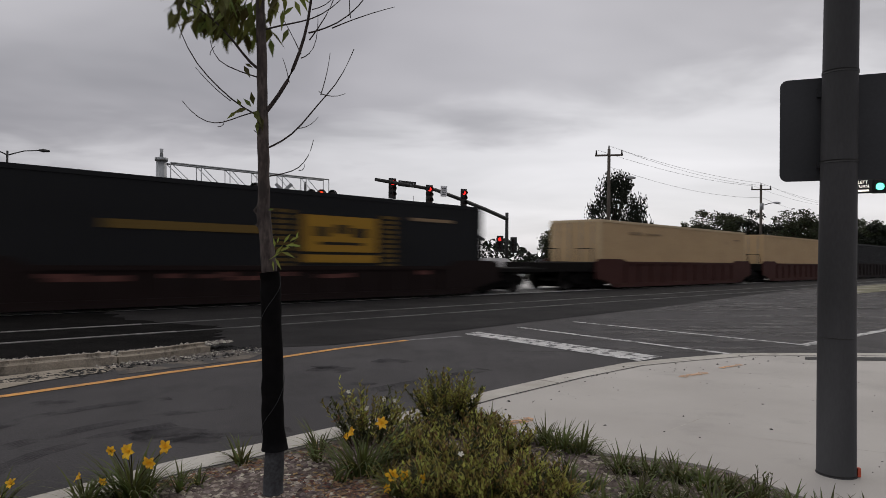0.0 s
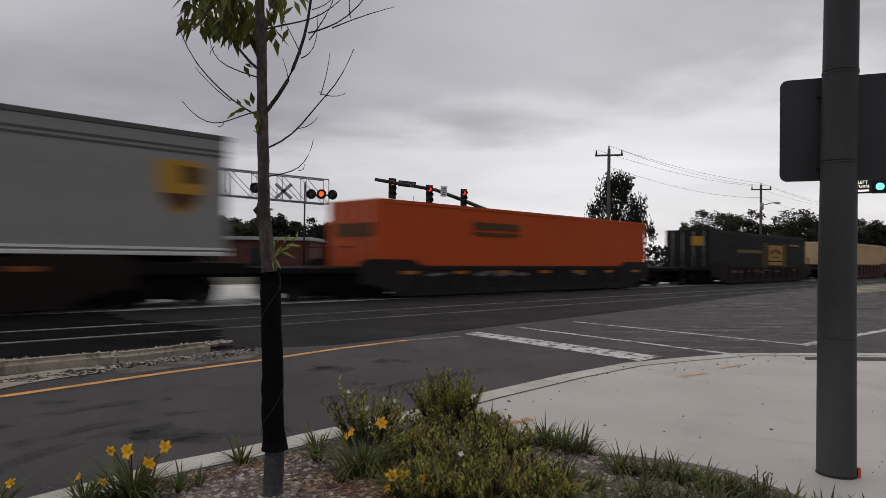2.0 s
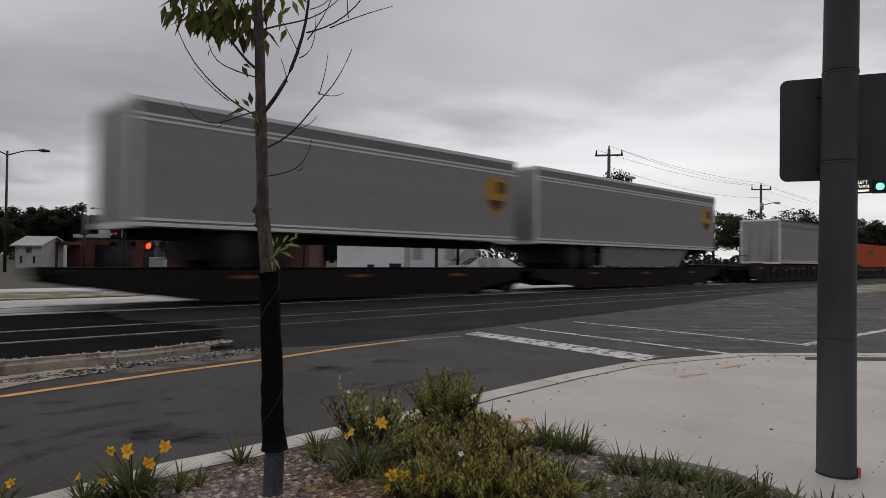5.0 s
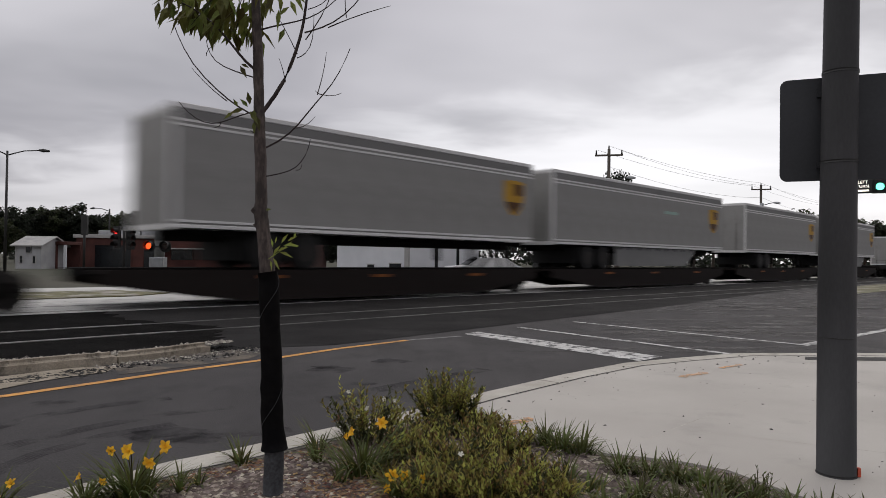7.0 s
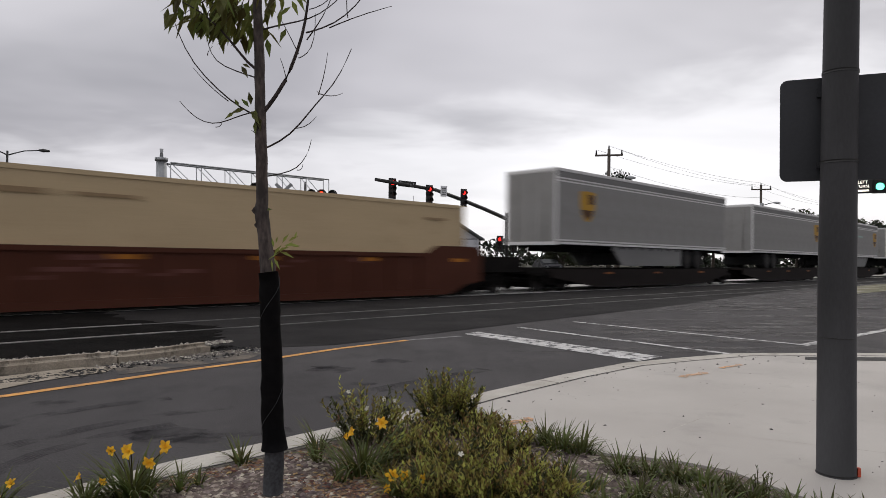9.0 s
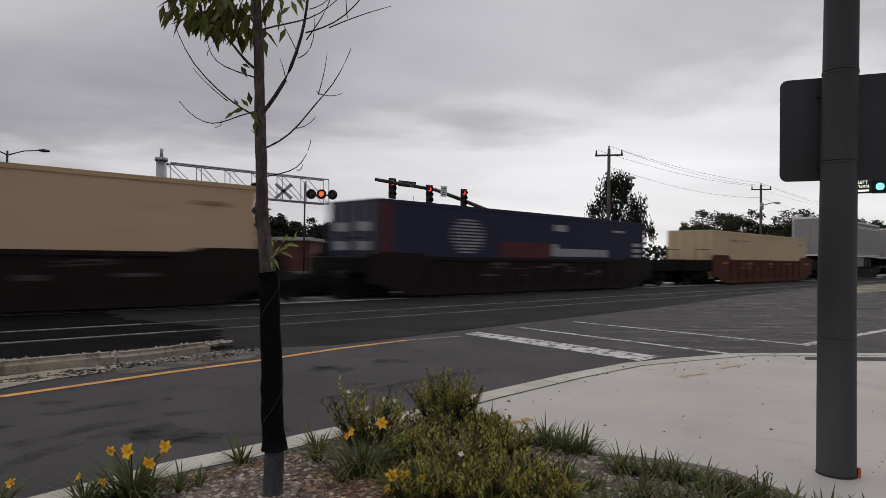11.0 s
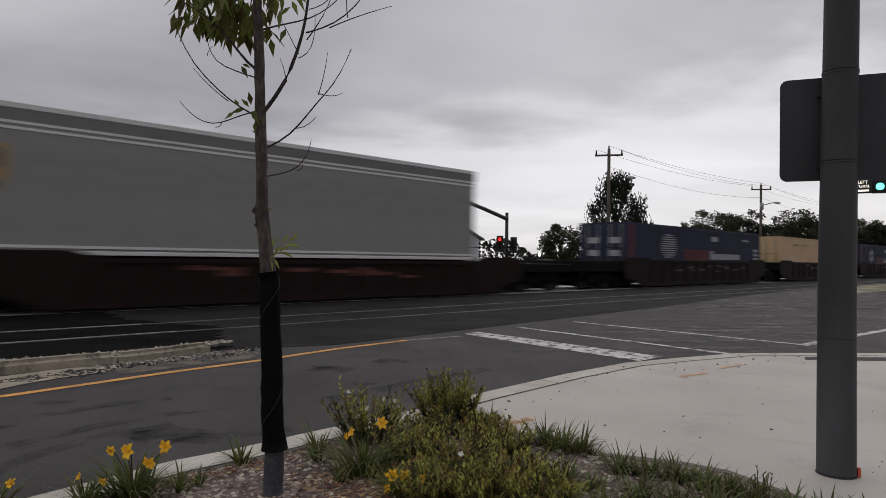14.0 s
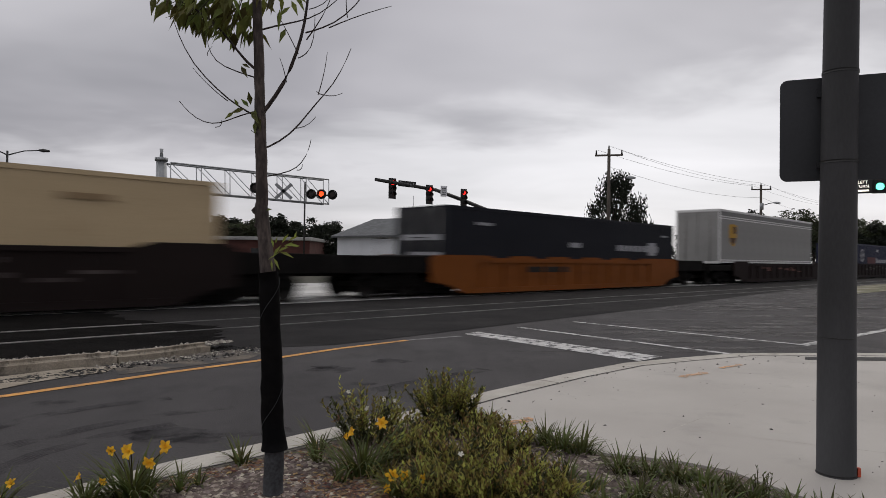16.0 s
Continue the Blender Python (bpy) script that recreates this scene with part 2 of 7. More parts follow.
def patchy(m, scale, lo, hi, stretch=(1, 1, 1), detail=5.0):
    """Lets a thin layer wear through in patches with a shape of their own."""
    nn, ll = m.node_tree.nodes, m.node_tree.links
    tc, mp = nn.new("ShaderNodeTexCoord"), nn.new("ShaderNodeMapping")
    mp.inputs["Scale"].default_value = stretch
    no, mr = nn.new("ShaderNodeTexNoise"), nn.new("ShaderNodeMapRange")
    no.inputs["Scale"].default_value, no.inputs["Detail"].default_value, no.inputs["Roughness"].default_value = scale, detail, 0.62
    mr.inputs["From Min"].default_value, mr.inputs["From Max"].default_value = lo, hi
    tr, mx = nn.new("ShaderNodeBsdfTransparent"), nn.new("ShaderNodeMixShader")
    ll.new(tc.outputs["Object"], mp.inputs["Vector"])
    ll.new(mp.outputs[0], no.inputs["Vector"])
    ll.new(no.outputs["Fac"], mr.inputs["Value"])
    ll.new(mr.outputs[0], mx.inputs[0])
    ll.new(tr.outputs[0], mx.inputs[1])
    ll.new(nn["Principled BSDF"].outputs[0], mx.inputs[2])
    ll.new(mx.outputs[0], nn["Material Output"].inputs["Surface"])
    return m


PANEL = material("pale crossing panel concrete", (0.46, 0.45, 0.43), (0.33, 0.32, 0.305), 1.2, 0.7, bump=0.003, bump_scale=70, fine=0.12,
                 dirt=(0.16, 0.15, 0.14), dirt_scale=1.8, dirt_lo=0.54, dirt_hi=0.75)
VERGE = material("rough verge grass", (0.16, 0.15, 0.07), (0.09, 0.085, 0.05), 1.5, 0.95, bump=0.02, bump_scale=14, fine=0.35,
                 dirt=(0.30, 0.28, 0.25), dirt_scale=0.8, dirt_lo=0.50, dirt_hi=0.62)
LITTER = material("dead leaf litter", (0.25, 0.135, 0.075), (0.14, 0.08, 0.05), 20, 0.95, vary=0.5)
BLACK_LUMP = material("broken black asphalt", (0.012, 0.0115, 0.011), (0.02, 0.019, 0.018), 9, 0.9, vary=0.4)


patchy(ASPHALT_WORN, 1.6, 0.42, 0.70, (0.8, 1.6, 1))
patchy(ORANGE_MARK, 16, 0.34, 0.62)


def paint(name, a, grime=0.5, dirt=None, rough=0.55):
    return material(name, a, tuple(c * (1 - 0.25 * grime) for c in a), 0.8, rough, fine=0.07, bump_scale=30, stretch=(0.5, 1, 1.5),
                    dirt=dirt or tuple(c * 0.55 + 0.008 for c in a), dirt_scale=1.4, dirt_lo=0.55, dirt_hi=0.85, spec=0.14)


# ---- mesh helpers ----
def part(name, bm, mat, parent=None, label="", smooth=False):
    me = bpy.data.meshes.new(name)
    bm.to_mesh(me)
    bm.free()
    for mm in (mat if isinstance(mat, (list, tuple)) else [mat]):
        me.materials.append(mm)
    if smooth:
        for p in me.polygons:
            p.use_smooth = True
    ob = new(name, me)
    if parent:
        ob.parent = parent
    if label:
        ob["label"] = label
    return ob


def empty(name, m, label, category, group="", kind=""):
    ob = new(name)
    ob.empty_display_size = 0.2
    ob.matrix_basis = m
    return tagged(ob, label, category, group, kind)


def box(bm, x0, x1, y0, y1, z0, z1, bevel=0.0, mi=0):
    vs = [bm.verts.new((x, y, z)) for x in (x0, x1) for y in (y0, y1) for z in (z0, z1)]
    fs = []
    for q in ((0, 1, 3, 2), (4, 6, 7, 5), (0, 4, 5, 1), (2, 3, 7, 6), (0, 2, 6, 4), (1, 5, 7, 3)):
        f = bm.faces.new([vs[k] for k in q])
        f.material_index = mi
        fs.append(f)
    if bevel:
        es = list({e for f in fs for e in f.edges})
        bmesh.ops.bevel(bm, geom=es, offset=bevel, segments=1, affect="EDGES")
    return bm


def boxed(*a, **k):
    return box(bmesh.new(), *a, **k)


def prism(bm, pts, z0, z1, mi=0):
    """A flat polygon raised from z0 to z1."""
    lo = [bm.verts.new((p[0], p[1], z0)) for p in pts]
    hi = [bm.verts.new((p[0], p[1], z1)) for p in pts]
    n = len(pts)
    bm.faces.new(hi).material_index = mi
    bm.faces.new(lo[::-1]).material_index = mi
    for i in range(n):
        bm.faces.new((lo[i], lo[(i + 1) % n], hi[(i + 1) % n], hi[i])).material_index = mi
    bmesh.ops.recalc_face_normals(bm, faces=bm.faces)
    return bm


def profile_y(bm, pts, y0, y1, mi=0):
    """A polygon in x, z drawn out from y0 to y1."""
    lo = [bm.verts.new((p[0], y0, p[1])) for p in pts]
    hi = [bm.verts.new((p[0], y1, p[1])) for p in pts]
    n = len(pts)
    bm.faces.new(hi).material_index = mi
    bm.faces.new(lo[::-1]).material_index = mi
    for i in range(n):
        bm.faces.new((lo[i], lo[(i + 1) % n], hi[(i + 1) % n], hi[i])).material_index = mi
    bmesh.ops.recalc_face_normals(bm, faces=bm.faces)
    return bm


def tube(bm, pts, radii, seg=8, cap=True, mi=0):
    """A round tube along a line of points."""
    pts = [Vector(p) for p in pts]
    rings = []
    for i, p in enumerate(pts):
        d = (pts[min(i + 1, len(pts) - 1)] - pts[max(i - 1, 0)]).normalized()
        a = d.cross(Vector((0, 0, 1)) if abs(d.z) < 0.9 else Vector((1, 0, 0))).normalized()
        b = d.cross(a)
        r = radii[i] if isinstance(radii, (list, tuple)) else radii
        rings.append([bm.verts.new(p + (a * math.cos(k * 2 * math.pi / seg) + b * math.sin(k * 2 * math.pi / seg)) * r) for k in range(seg)])
    for r0, r1 in zip(rings, rings[1:]):
        for k in range(seg):
            f = bm.faces.new((r0[k], r0[(k + 1) % seg], r1[(k + 1) % seg], r1[k]))
            f.smooth = True
            f.material_index = mi
    if cap:
        bm.faces.new(rings[0]).material_index = mi
        bm.faces.new(rings[-1][::-1]).material_index = mi
    return bm


def tubed(pts, radii, seg=8, cap=True):
    bm = tube(bmesh.new(), pts, radii, seg, cap)
    bmesh.ops.recalc_face_normals(bm, faces=bm.faces)
    return bm


def sheet(bm, pts, z, mi=0):
    f = bm.faces.new([bm.verts.new((p[0], p[1], z)) for p in pts])
    f.material_index = mi
    if f.normal.z < 0:
        f.normal_flip()
    f.normal_update()
    if f.normal.z < 0:
        f.normal_flip()
    return bm


# ---- the plan: the railway runs along U, and N points across it, away from the camera ----
PHI = radians(45.32)
U = Vector((math.sin(PHI), math.cos(PHI), 0))
N = Vector((-math.cos(PHI), math.sin(PHI), 0))
RZ = 90 - 45.32


def rail_xy(s, d):
    p = U * s + N * d
    return (p.x, p.y)


def rail_pose(s, d, z=0.0, turn=0.0):
    p = U * s + N * d
    return pose(p.x, p.y, z, 0, 0, RZ + turn)


TRACK_D = 16.735
NEAR_TRACK_D = 11.48

# ---- ground, street, tracks ----
ground = tagged(part("ground", sheet(bmesh.new(), [(-3000, -3000), (3000, -3000), (3000, 3000), (-3000, 3000)], -0.06), SOIL),
                "dull green and brown open ground", "ground", kind="structure")
road = tagged(part("road", prism(bmesh.new(), [rail_xy(-90, -40), rail_xy(220, -40), rail_xy(220, 19.2), rail_xy(-90, 19.2)], -0.3, 0.0), ASPHALT),
              "dark grey worn asphalt street with patches", "road", kind="structure")
lot = tagged(part("concrete_lot", prism(bmesh.new(), [rail_xy(-60, 19.2), rail_xy(260, 19.2), rail_xy(260, 27.5), rail_xy(-60, 27.5)], -0.3, -0.004), LOT),
             "pale bleached concrete lane beyond the railway", "pavement", kind="structure")
worn = bmesh.new()
rng = random.Random(5)
for _ in range(330):      # scuffed pale streaks where the traffic turns
    s0, d0 = rng.uniform(9, 46), rng.uniform(3.6, 10.1)
    if d0 < 3.6 + (s0 - 9) * 0.02 or d0 > 5.2 + (s0 - 9) * 0.42:
        continue
    w, h = rng.uniform(0.5, 2.2), rng.uniform(0.10, 0.42)
    ring = []
    for k in range(14):
        a = k / 14 * 2 * math.pi
        q = 1 + 0.7 * (rng.random() - 0.5)
        ring.append(rail_xy(s0 + w * q * math.cos(a), d0 - 0.85 * w * q * math.cos(a) + h * q * math.sin(a)))
    sheet(worn, ring, 0.0022 + 0.002 * rng.random())
tagged(part("worn_asphalt", worn, ASPHALT_WORN, road), kind="stuff")

rng = random.Random(14)
ragged = []
for (s0, d0), (s1, d1) in zip([(4.2, 19.0), (5.0, 16.0), (4.6, 13.5), (5.4, 11.4), (4.9, 10.0), (4.4, 9.1), (3.6, 8.7)], [(5.0, 16.0), (4.6, 13.5), (5.4, 11.4), (4.9, 10.0), (4.4, 9.1), (3.6, 8.7), (2.0, 8.5)]):
    ragged += [rail_xy(s0 + (s1 - s0) * k / 9 + rng.uniform(-0.16, 0.16), d0 + (d1 - d0) * k / 9) for k in range(9)]
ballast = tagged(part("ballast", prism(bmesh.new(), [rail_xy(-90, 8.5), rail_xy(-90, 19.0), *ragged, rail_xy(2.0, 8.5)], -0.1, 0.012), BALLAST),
                 "black track ballast beside the crossing, train shade in its colour", "ballast", kind="structure")


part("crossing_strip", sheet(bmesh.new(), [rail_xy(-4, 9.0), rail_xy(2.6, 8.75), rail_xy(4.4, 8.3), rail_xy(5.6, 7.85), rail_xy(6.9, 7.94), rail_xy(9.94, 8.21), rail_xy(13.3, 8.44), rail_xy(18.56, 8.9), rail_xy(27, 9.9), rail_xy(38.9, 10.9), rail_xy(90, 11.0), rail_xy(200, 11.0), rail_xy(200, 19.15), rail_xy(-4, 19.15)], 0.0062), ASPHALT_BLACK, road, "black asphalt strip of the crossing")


def track(name, d, label):
    th = empty(name, rail_pose(0, d), label, "railway track", kind="structure")
    for y in (-0.7525, 0.7525):
        part("rail", boxed(4.5, 240, y - 0.03, y + 0.03, -0.02, 0.024, 0.008), DULL_RAIL, th, "dull rail head set in asphalt")
        bm = bmesh.new()
        box(bm, -90, 4.495, y - 0.028, y + 0.028, -0.02, 0.03, 0.008)
        part("rail", bm, RAIL, th, "polished steel rail head")
    tie = boxed(-0.115, 0.115, -1.3, 1.3, -0.09, 0.0135, 0.004)
    first = part("sleeper", tie, BALLAST, th)
    first.location.x = -30
    k = 0
    x = -29.45
    while x < 4.0:
        o = new("sleeper", first.data)
        o.parent = th
        o.location = (x, 0, 0)
        x += 0.55
    return th


track("railway_track", TRACK_D, "steel rails on dark sleepers under the train")
track("railway_track", NEAR_TRACK_D, "empty track with shiny rails set in ballast and asphalt")

# pale concrete panels in and beside the busy track
panels = empty("crossing_panels", rail_pose(0, TRACK_D), "pale concrete panels laid in the level crossing", "crossing", kind="structure")
for lo_, hi_ in ((-1.22, -0.815), (-0.69, 0.69), (0.815, 2.75)):
    first = part("panel", boxed(0.008, 2.492, lo_, hi_, -0.05, 0.021, 0.006), PANEL, panels)
    first.location.x = 2.6
    for k in range(1, 26):
        o = new("panel", first.data)
        o.parent, o.location = panels, (2.6 + 2.5 * k, 0, 0)
    part("panel", boxed(67.6, 240, lo_, hi_, -0.05, 0.021, 0.006), PANEL, panels)
verge = tagged(part("verge", prism(bmesh.new(), [rail_xy(-60, 20.6), rail_xy(4, 20.7), rail_xy(7.4, 20.9), rail_xy(9, 22.0), rail_xy(8, 24.3), rail_xy(-60, 24.6)], -0.1, 0.03), VERGE),
               "thin dry grass verge beyond the railway", "ground", kind="structure")

tagged(part("verge", prism(bmesh.new(), [rail_xy(31, 7.6), rail_xy(35, 9.2), rail_xy(41, 10.2), rail_xy(75, 10.3), rail_xy(75, 7.8), rail_xy(48, 7.2)], -0.1, 0.012), VERGE),
       "thin dry grass patch beside the crossing", "ground", kind="structure")

# ---- the train ----
SPEED, GAIN, S0 = 17.405, 0.0325, 15.613
MOVERS = []      # (thing, place on the train)
WHEELS = []      # wheelsets, with their place in their truck
WHEEL_R = 0.42


def travelled(t):
    return SPEED * t + GAIN * t * t


def wheelset_mesh():
    bm = bmesh.new()
    tube(bm, [(0, -0.95, 0), (0, 0.95, 0)], 0.08, 8)
    for sgn in (-1, 1):
        y = sgn * 0.75
        tube(bm, [(0, y - 0.065, 0), (0, y - 0.055, 0), (0, y + 0.055, 0), (0, y + 0.065, 0)], [WHEEL_R - 0.03, WHEEL_R, WHEEL_R, WHEEL_R - 0.03], 20)
        tube(bm, [(0, y - sgn * 0.07, 0), (0, y - sgn * 0.095, 0)], [WHEEL_R + 0.028, WHEEL_R + 0.015], 20)
        for k in range(3):     # web holes' raised bosses
            a = k * 2 * math.pi / 3
            tube(bm, [(0.22 * math.cos(a), y + sgn * 0.06, 0.22 * math.sin(a)), (0.22 * math.cos(a), y + sgn * 0.08, 0.22 * math.sin(a))], 0.05, 6)
    bmesh.ops.recalc_face_normals(bm, faces=bm.faces)
    me = bpy.data.meshes.new("wheelset")
    bm.to_mesh(me)
    bm.free()
    me.materials.append(WHEEL_STEEL)
    return me


def truck_piece(name, fill, mat):
    bm = bmesh.new()
    fill(bm)
    bmesh.ops.recalc_face_normals(bm, faces=bm.faces)
    me = bpy.data.meshes.new(name)
    bm.to_mesh(me)
    bm.free()
    me.materials.append(mat)
    return me


def side_frame(y):
    def fill(bm):
        profile_y(bm, [(-1.2, 0.42), (-1.1, 0.60), (-0.55, 0.66), (-0.4, 0.78), (0.4, 0.78), (0.55, 0.66), (1.1, 0.60), (1.2, 0.42), (0.7, 0.42), (0.45, 0.24),
                       (-0.45, 0.24), (-0.7, 0.42)], y - 0.08, y + 0.08)
        for k in (-0.2, 0, 0.2):      # springs
            tube(bm, [(k, y * 1.09, 0.3), (k, y * 1.09, 0.62)], 0.07, 8)
        for k in (-0.89, 0.89):       # axle boxes
            tube(bm, [(k, y * 1.05, 0.42), (k, y * 1.17, 0.42)], 0.12, 10)
    return fill


def brake_beam(x):
    def fill(bm):
        box(bm, x - 0.09, x + 0.09, -0.78, 0.78, 0.10, 0.46, 0.03)
        for y in (-0.74, 0.74):
            box(bm, x - 0.12, x + 0.12, y - 0.05, y + 0.05, 0.12, 0.5, 0.02)
    return fill


WHEELSET = wheelset_mesh()
TRUCK = truck_piece("truck", lambda bm: box(bm, -0.22, 0.22, -1.15, 1.15, 0.46, 0.74, 0.03), UNDER)
TRUCK_PARTS = [("side_frame", truck_piece("side_frame", side_frame(y), UNDER)) for y in (-1.0, 1.0)] + [("brake_beam", truck_piece("brake_beam", brake_beam(x), UNDER)) for x in (-0.36, 0.36)]


def add_truck(car, x):
    tr = new("truck", TRUCK)
    tr.parent, tr.location = car, (x, 0, 0.034)
    for nm, me in TRUCK_PARTS:
        new(nm, me).parent = tr
    for k in (-0.89, 0.89):
        w = new("wheelset", WHEELSET)
        w.parent, w.location = tr, (k, 0, WHEEL_R)
        WHEELS.append((w, k))


def on_train(name, s, label, category, group=""):
    ob = empty(name, rail_pose(s - S0, TRACK_D), label, category, group)
    MOVERS.append((ob, s))
    return ob


def well_car(s_mid, half, trucks, mat, label, ramp=0.34, top=1.36, marks=None, humps=False, blotch=None, ramp_len=2.6, coupler=(0, 0)):
    """A well car: two deep side sills with raised ends, a low floor, end platforms and trucks."""
    car = on_train("well_car", s_mid, label, "rail car", "well cars of the train")
    wl_, e = half - 0.6, half
    for y in (-1.40, 1.40):
        sg = 1 if y > 0 else -1
        bm = bmesh.new()
        side = [(-e, 0.52), (-e, top + ramp - 0.12), (-e + 0.3, top + ramp), (-e + ramp_len - 0.5, top + ramp), (-e + ramp_len, top)]
        if humps:
            x = -e + ramp_len + 0.3
            while x < e - ramp_len - 1.9:
                side += [(x, top), (x + 0.12, top - 0.08), (x + 1.05, top - 0.08), (x + 1.17, top)]
                x += 2.35
        side += [(e - ramp_len, top), (e - ramp_len + 0.5, top + ramp), (e - 0.3, top + ramp), (e, top + ramp - 0.12), (e, 0.52), (e - 0.8, 0.40), (e - 1.5, 0.11), (-e + 1.5, 0.11), (-e + 0.8, 0.40)]
        profile_y(bm, side, y - 0.04, y + 0.04)
        box(bm, -e + ramp_len, e - ramp_len, y - 0.09, y + 0.09, top - 0.25 if humps else top - 0.1, top - 0.15 if humps else top + 0.012)
        box(bm, -e + 1.7, e - 1.7, y - 0.1, y + 0.1, 0.102, 0.28)
        part("side_sill", bm, mat, car)
        first = part("side_rib", boxed(-0.05, 0.05, *sorted((y + sg * 0.042, y + sg * 0.10)), 0.303, top - 0.26 if humps else top - 0.102), mat, car)
        x = -e + 2.4
        first.location.x = x
        while x + 1.18 < e - 2.3:
            x += 1.18
            o = new("side_rib", first.data)
            o.parent, o.location = car, (x, 0, 0)
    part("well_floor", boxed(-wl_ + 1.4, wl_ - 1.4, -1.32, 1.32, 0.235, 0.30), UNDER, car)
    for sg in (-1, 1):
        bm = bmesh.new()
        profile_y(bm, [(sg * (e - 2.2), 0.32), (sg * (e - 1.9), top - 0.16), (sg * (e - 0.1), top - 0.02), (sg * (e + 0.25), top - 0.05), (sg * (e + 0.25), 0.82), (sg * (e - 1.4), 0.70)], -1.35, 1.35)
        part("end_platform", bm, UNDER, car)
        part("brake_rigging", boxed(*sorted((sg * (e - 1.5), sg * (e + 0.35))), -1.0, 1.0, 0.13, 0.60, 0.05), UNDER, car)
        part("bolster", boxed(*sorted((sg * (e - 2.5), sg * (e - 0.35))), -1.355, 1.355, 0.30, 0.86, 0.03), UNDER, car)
        for y in (-1.25, 1.25):
            bm = bmesh.new()
            tube(bm, [(sg * (e + 0.1), y, top), (sg * (e + 0.1), y, top + 0.55), (sg * (e + 0.1), y * 0.4, top + 0.55), (sg * (e + 0.1), y * 0.4, top)], 0.02, 5)
            part("grab_rail", bm, UNDER, car)
    if marks:
        for x in marks[1]:
            part("reflector", boxed(x - 0.32, x + 0.32, -1.452, -1.443, top - 0.26, top - 0.15), marks[0], car, "orange-yellow reflective strip")
    if blotch:
        rr = random.Random(int(s_mid * 10) + 7)
        for _ in range(11):
            x = rr.uniform(-e + 2.6, e - 3.6)
            w = rr.uniform(0.3, 1.0)
            z = rr.uniform(0.66, top - 0.24)
            part("stencil", boxed(x, x + w, -1.4465, -1.4425, z, z + rr.uniform(0.05, 0.13)), blotch, car, "faded stencilled panel")
    for x, sg in ((e, 1), (-e, -1)):
        if coupler[0 if sg > 0 else 1]:
            ln = coupler[0 if sg > 0 else 1]
            bm = bmesh.new()
            box(bm, min(x, x + sg * ln), max(x, x + sg * ln), -0.12, 0.12, 0.70, 0.92, 0.03)
            dk = boxed(*sorted((x + sg * 0.255, x + sg * (ln - 0.28))), -1.34, 1.34, 0.80, top - 0.06, 0.02)
            part("end_deck", dk, UNDER, car)
            box(bm, min(x + sg * (ln - 0.25), x + sg * ln), max(x + sg * (ln - 0.25), x + sg * ln), -0.2, 0.2, 0.70, 1.02, 0.04)
            part("coupler", bm, UNDER, car)
    for x in trucks:
        add_truck(car, x)
    return car


def ribbed_side(bm, x0, x1, y, z0, z1, pitch, depth, sg):
    """A pressed steel wall: vertical corrugations along x, standing at y and proud towards sg."""
    n = max(2, int(round((x1 - x0) / pitch)))
    xs = []
    for k in range(n):
        a = x0 + (x1 - x0) * k / n
        w = (x1 - x0) / n
        xs += [(a, 0), (a + 0.30 * w, 0), (a + 0.42 * w, depth), (a + 0.88 * w, depth)]
    xs.append((x1, 0))
    lo = [bm.verts.new((x, y + sg * (d - depth), z0)) for x, d in xs]
    hi = [bm.verts.new((x, y + sg * (d - depth), z1)) for x, d in xs]
    for i in range(len(xs) - 1):
        q = (lo[i], lo[i + 1], hi[i + 1], hi[i])
        bm.faces.new(q if sg < 0 else q[::-1])


LOCK = material("lock rod steel", (0.30, 0.29, 0.27), (0.2, 0.19, 0.18), 5, 0.5, metal=0.5)


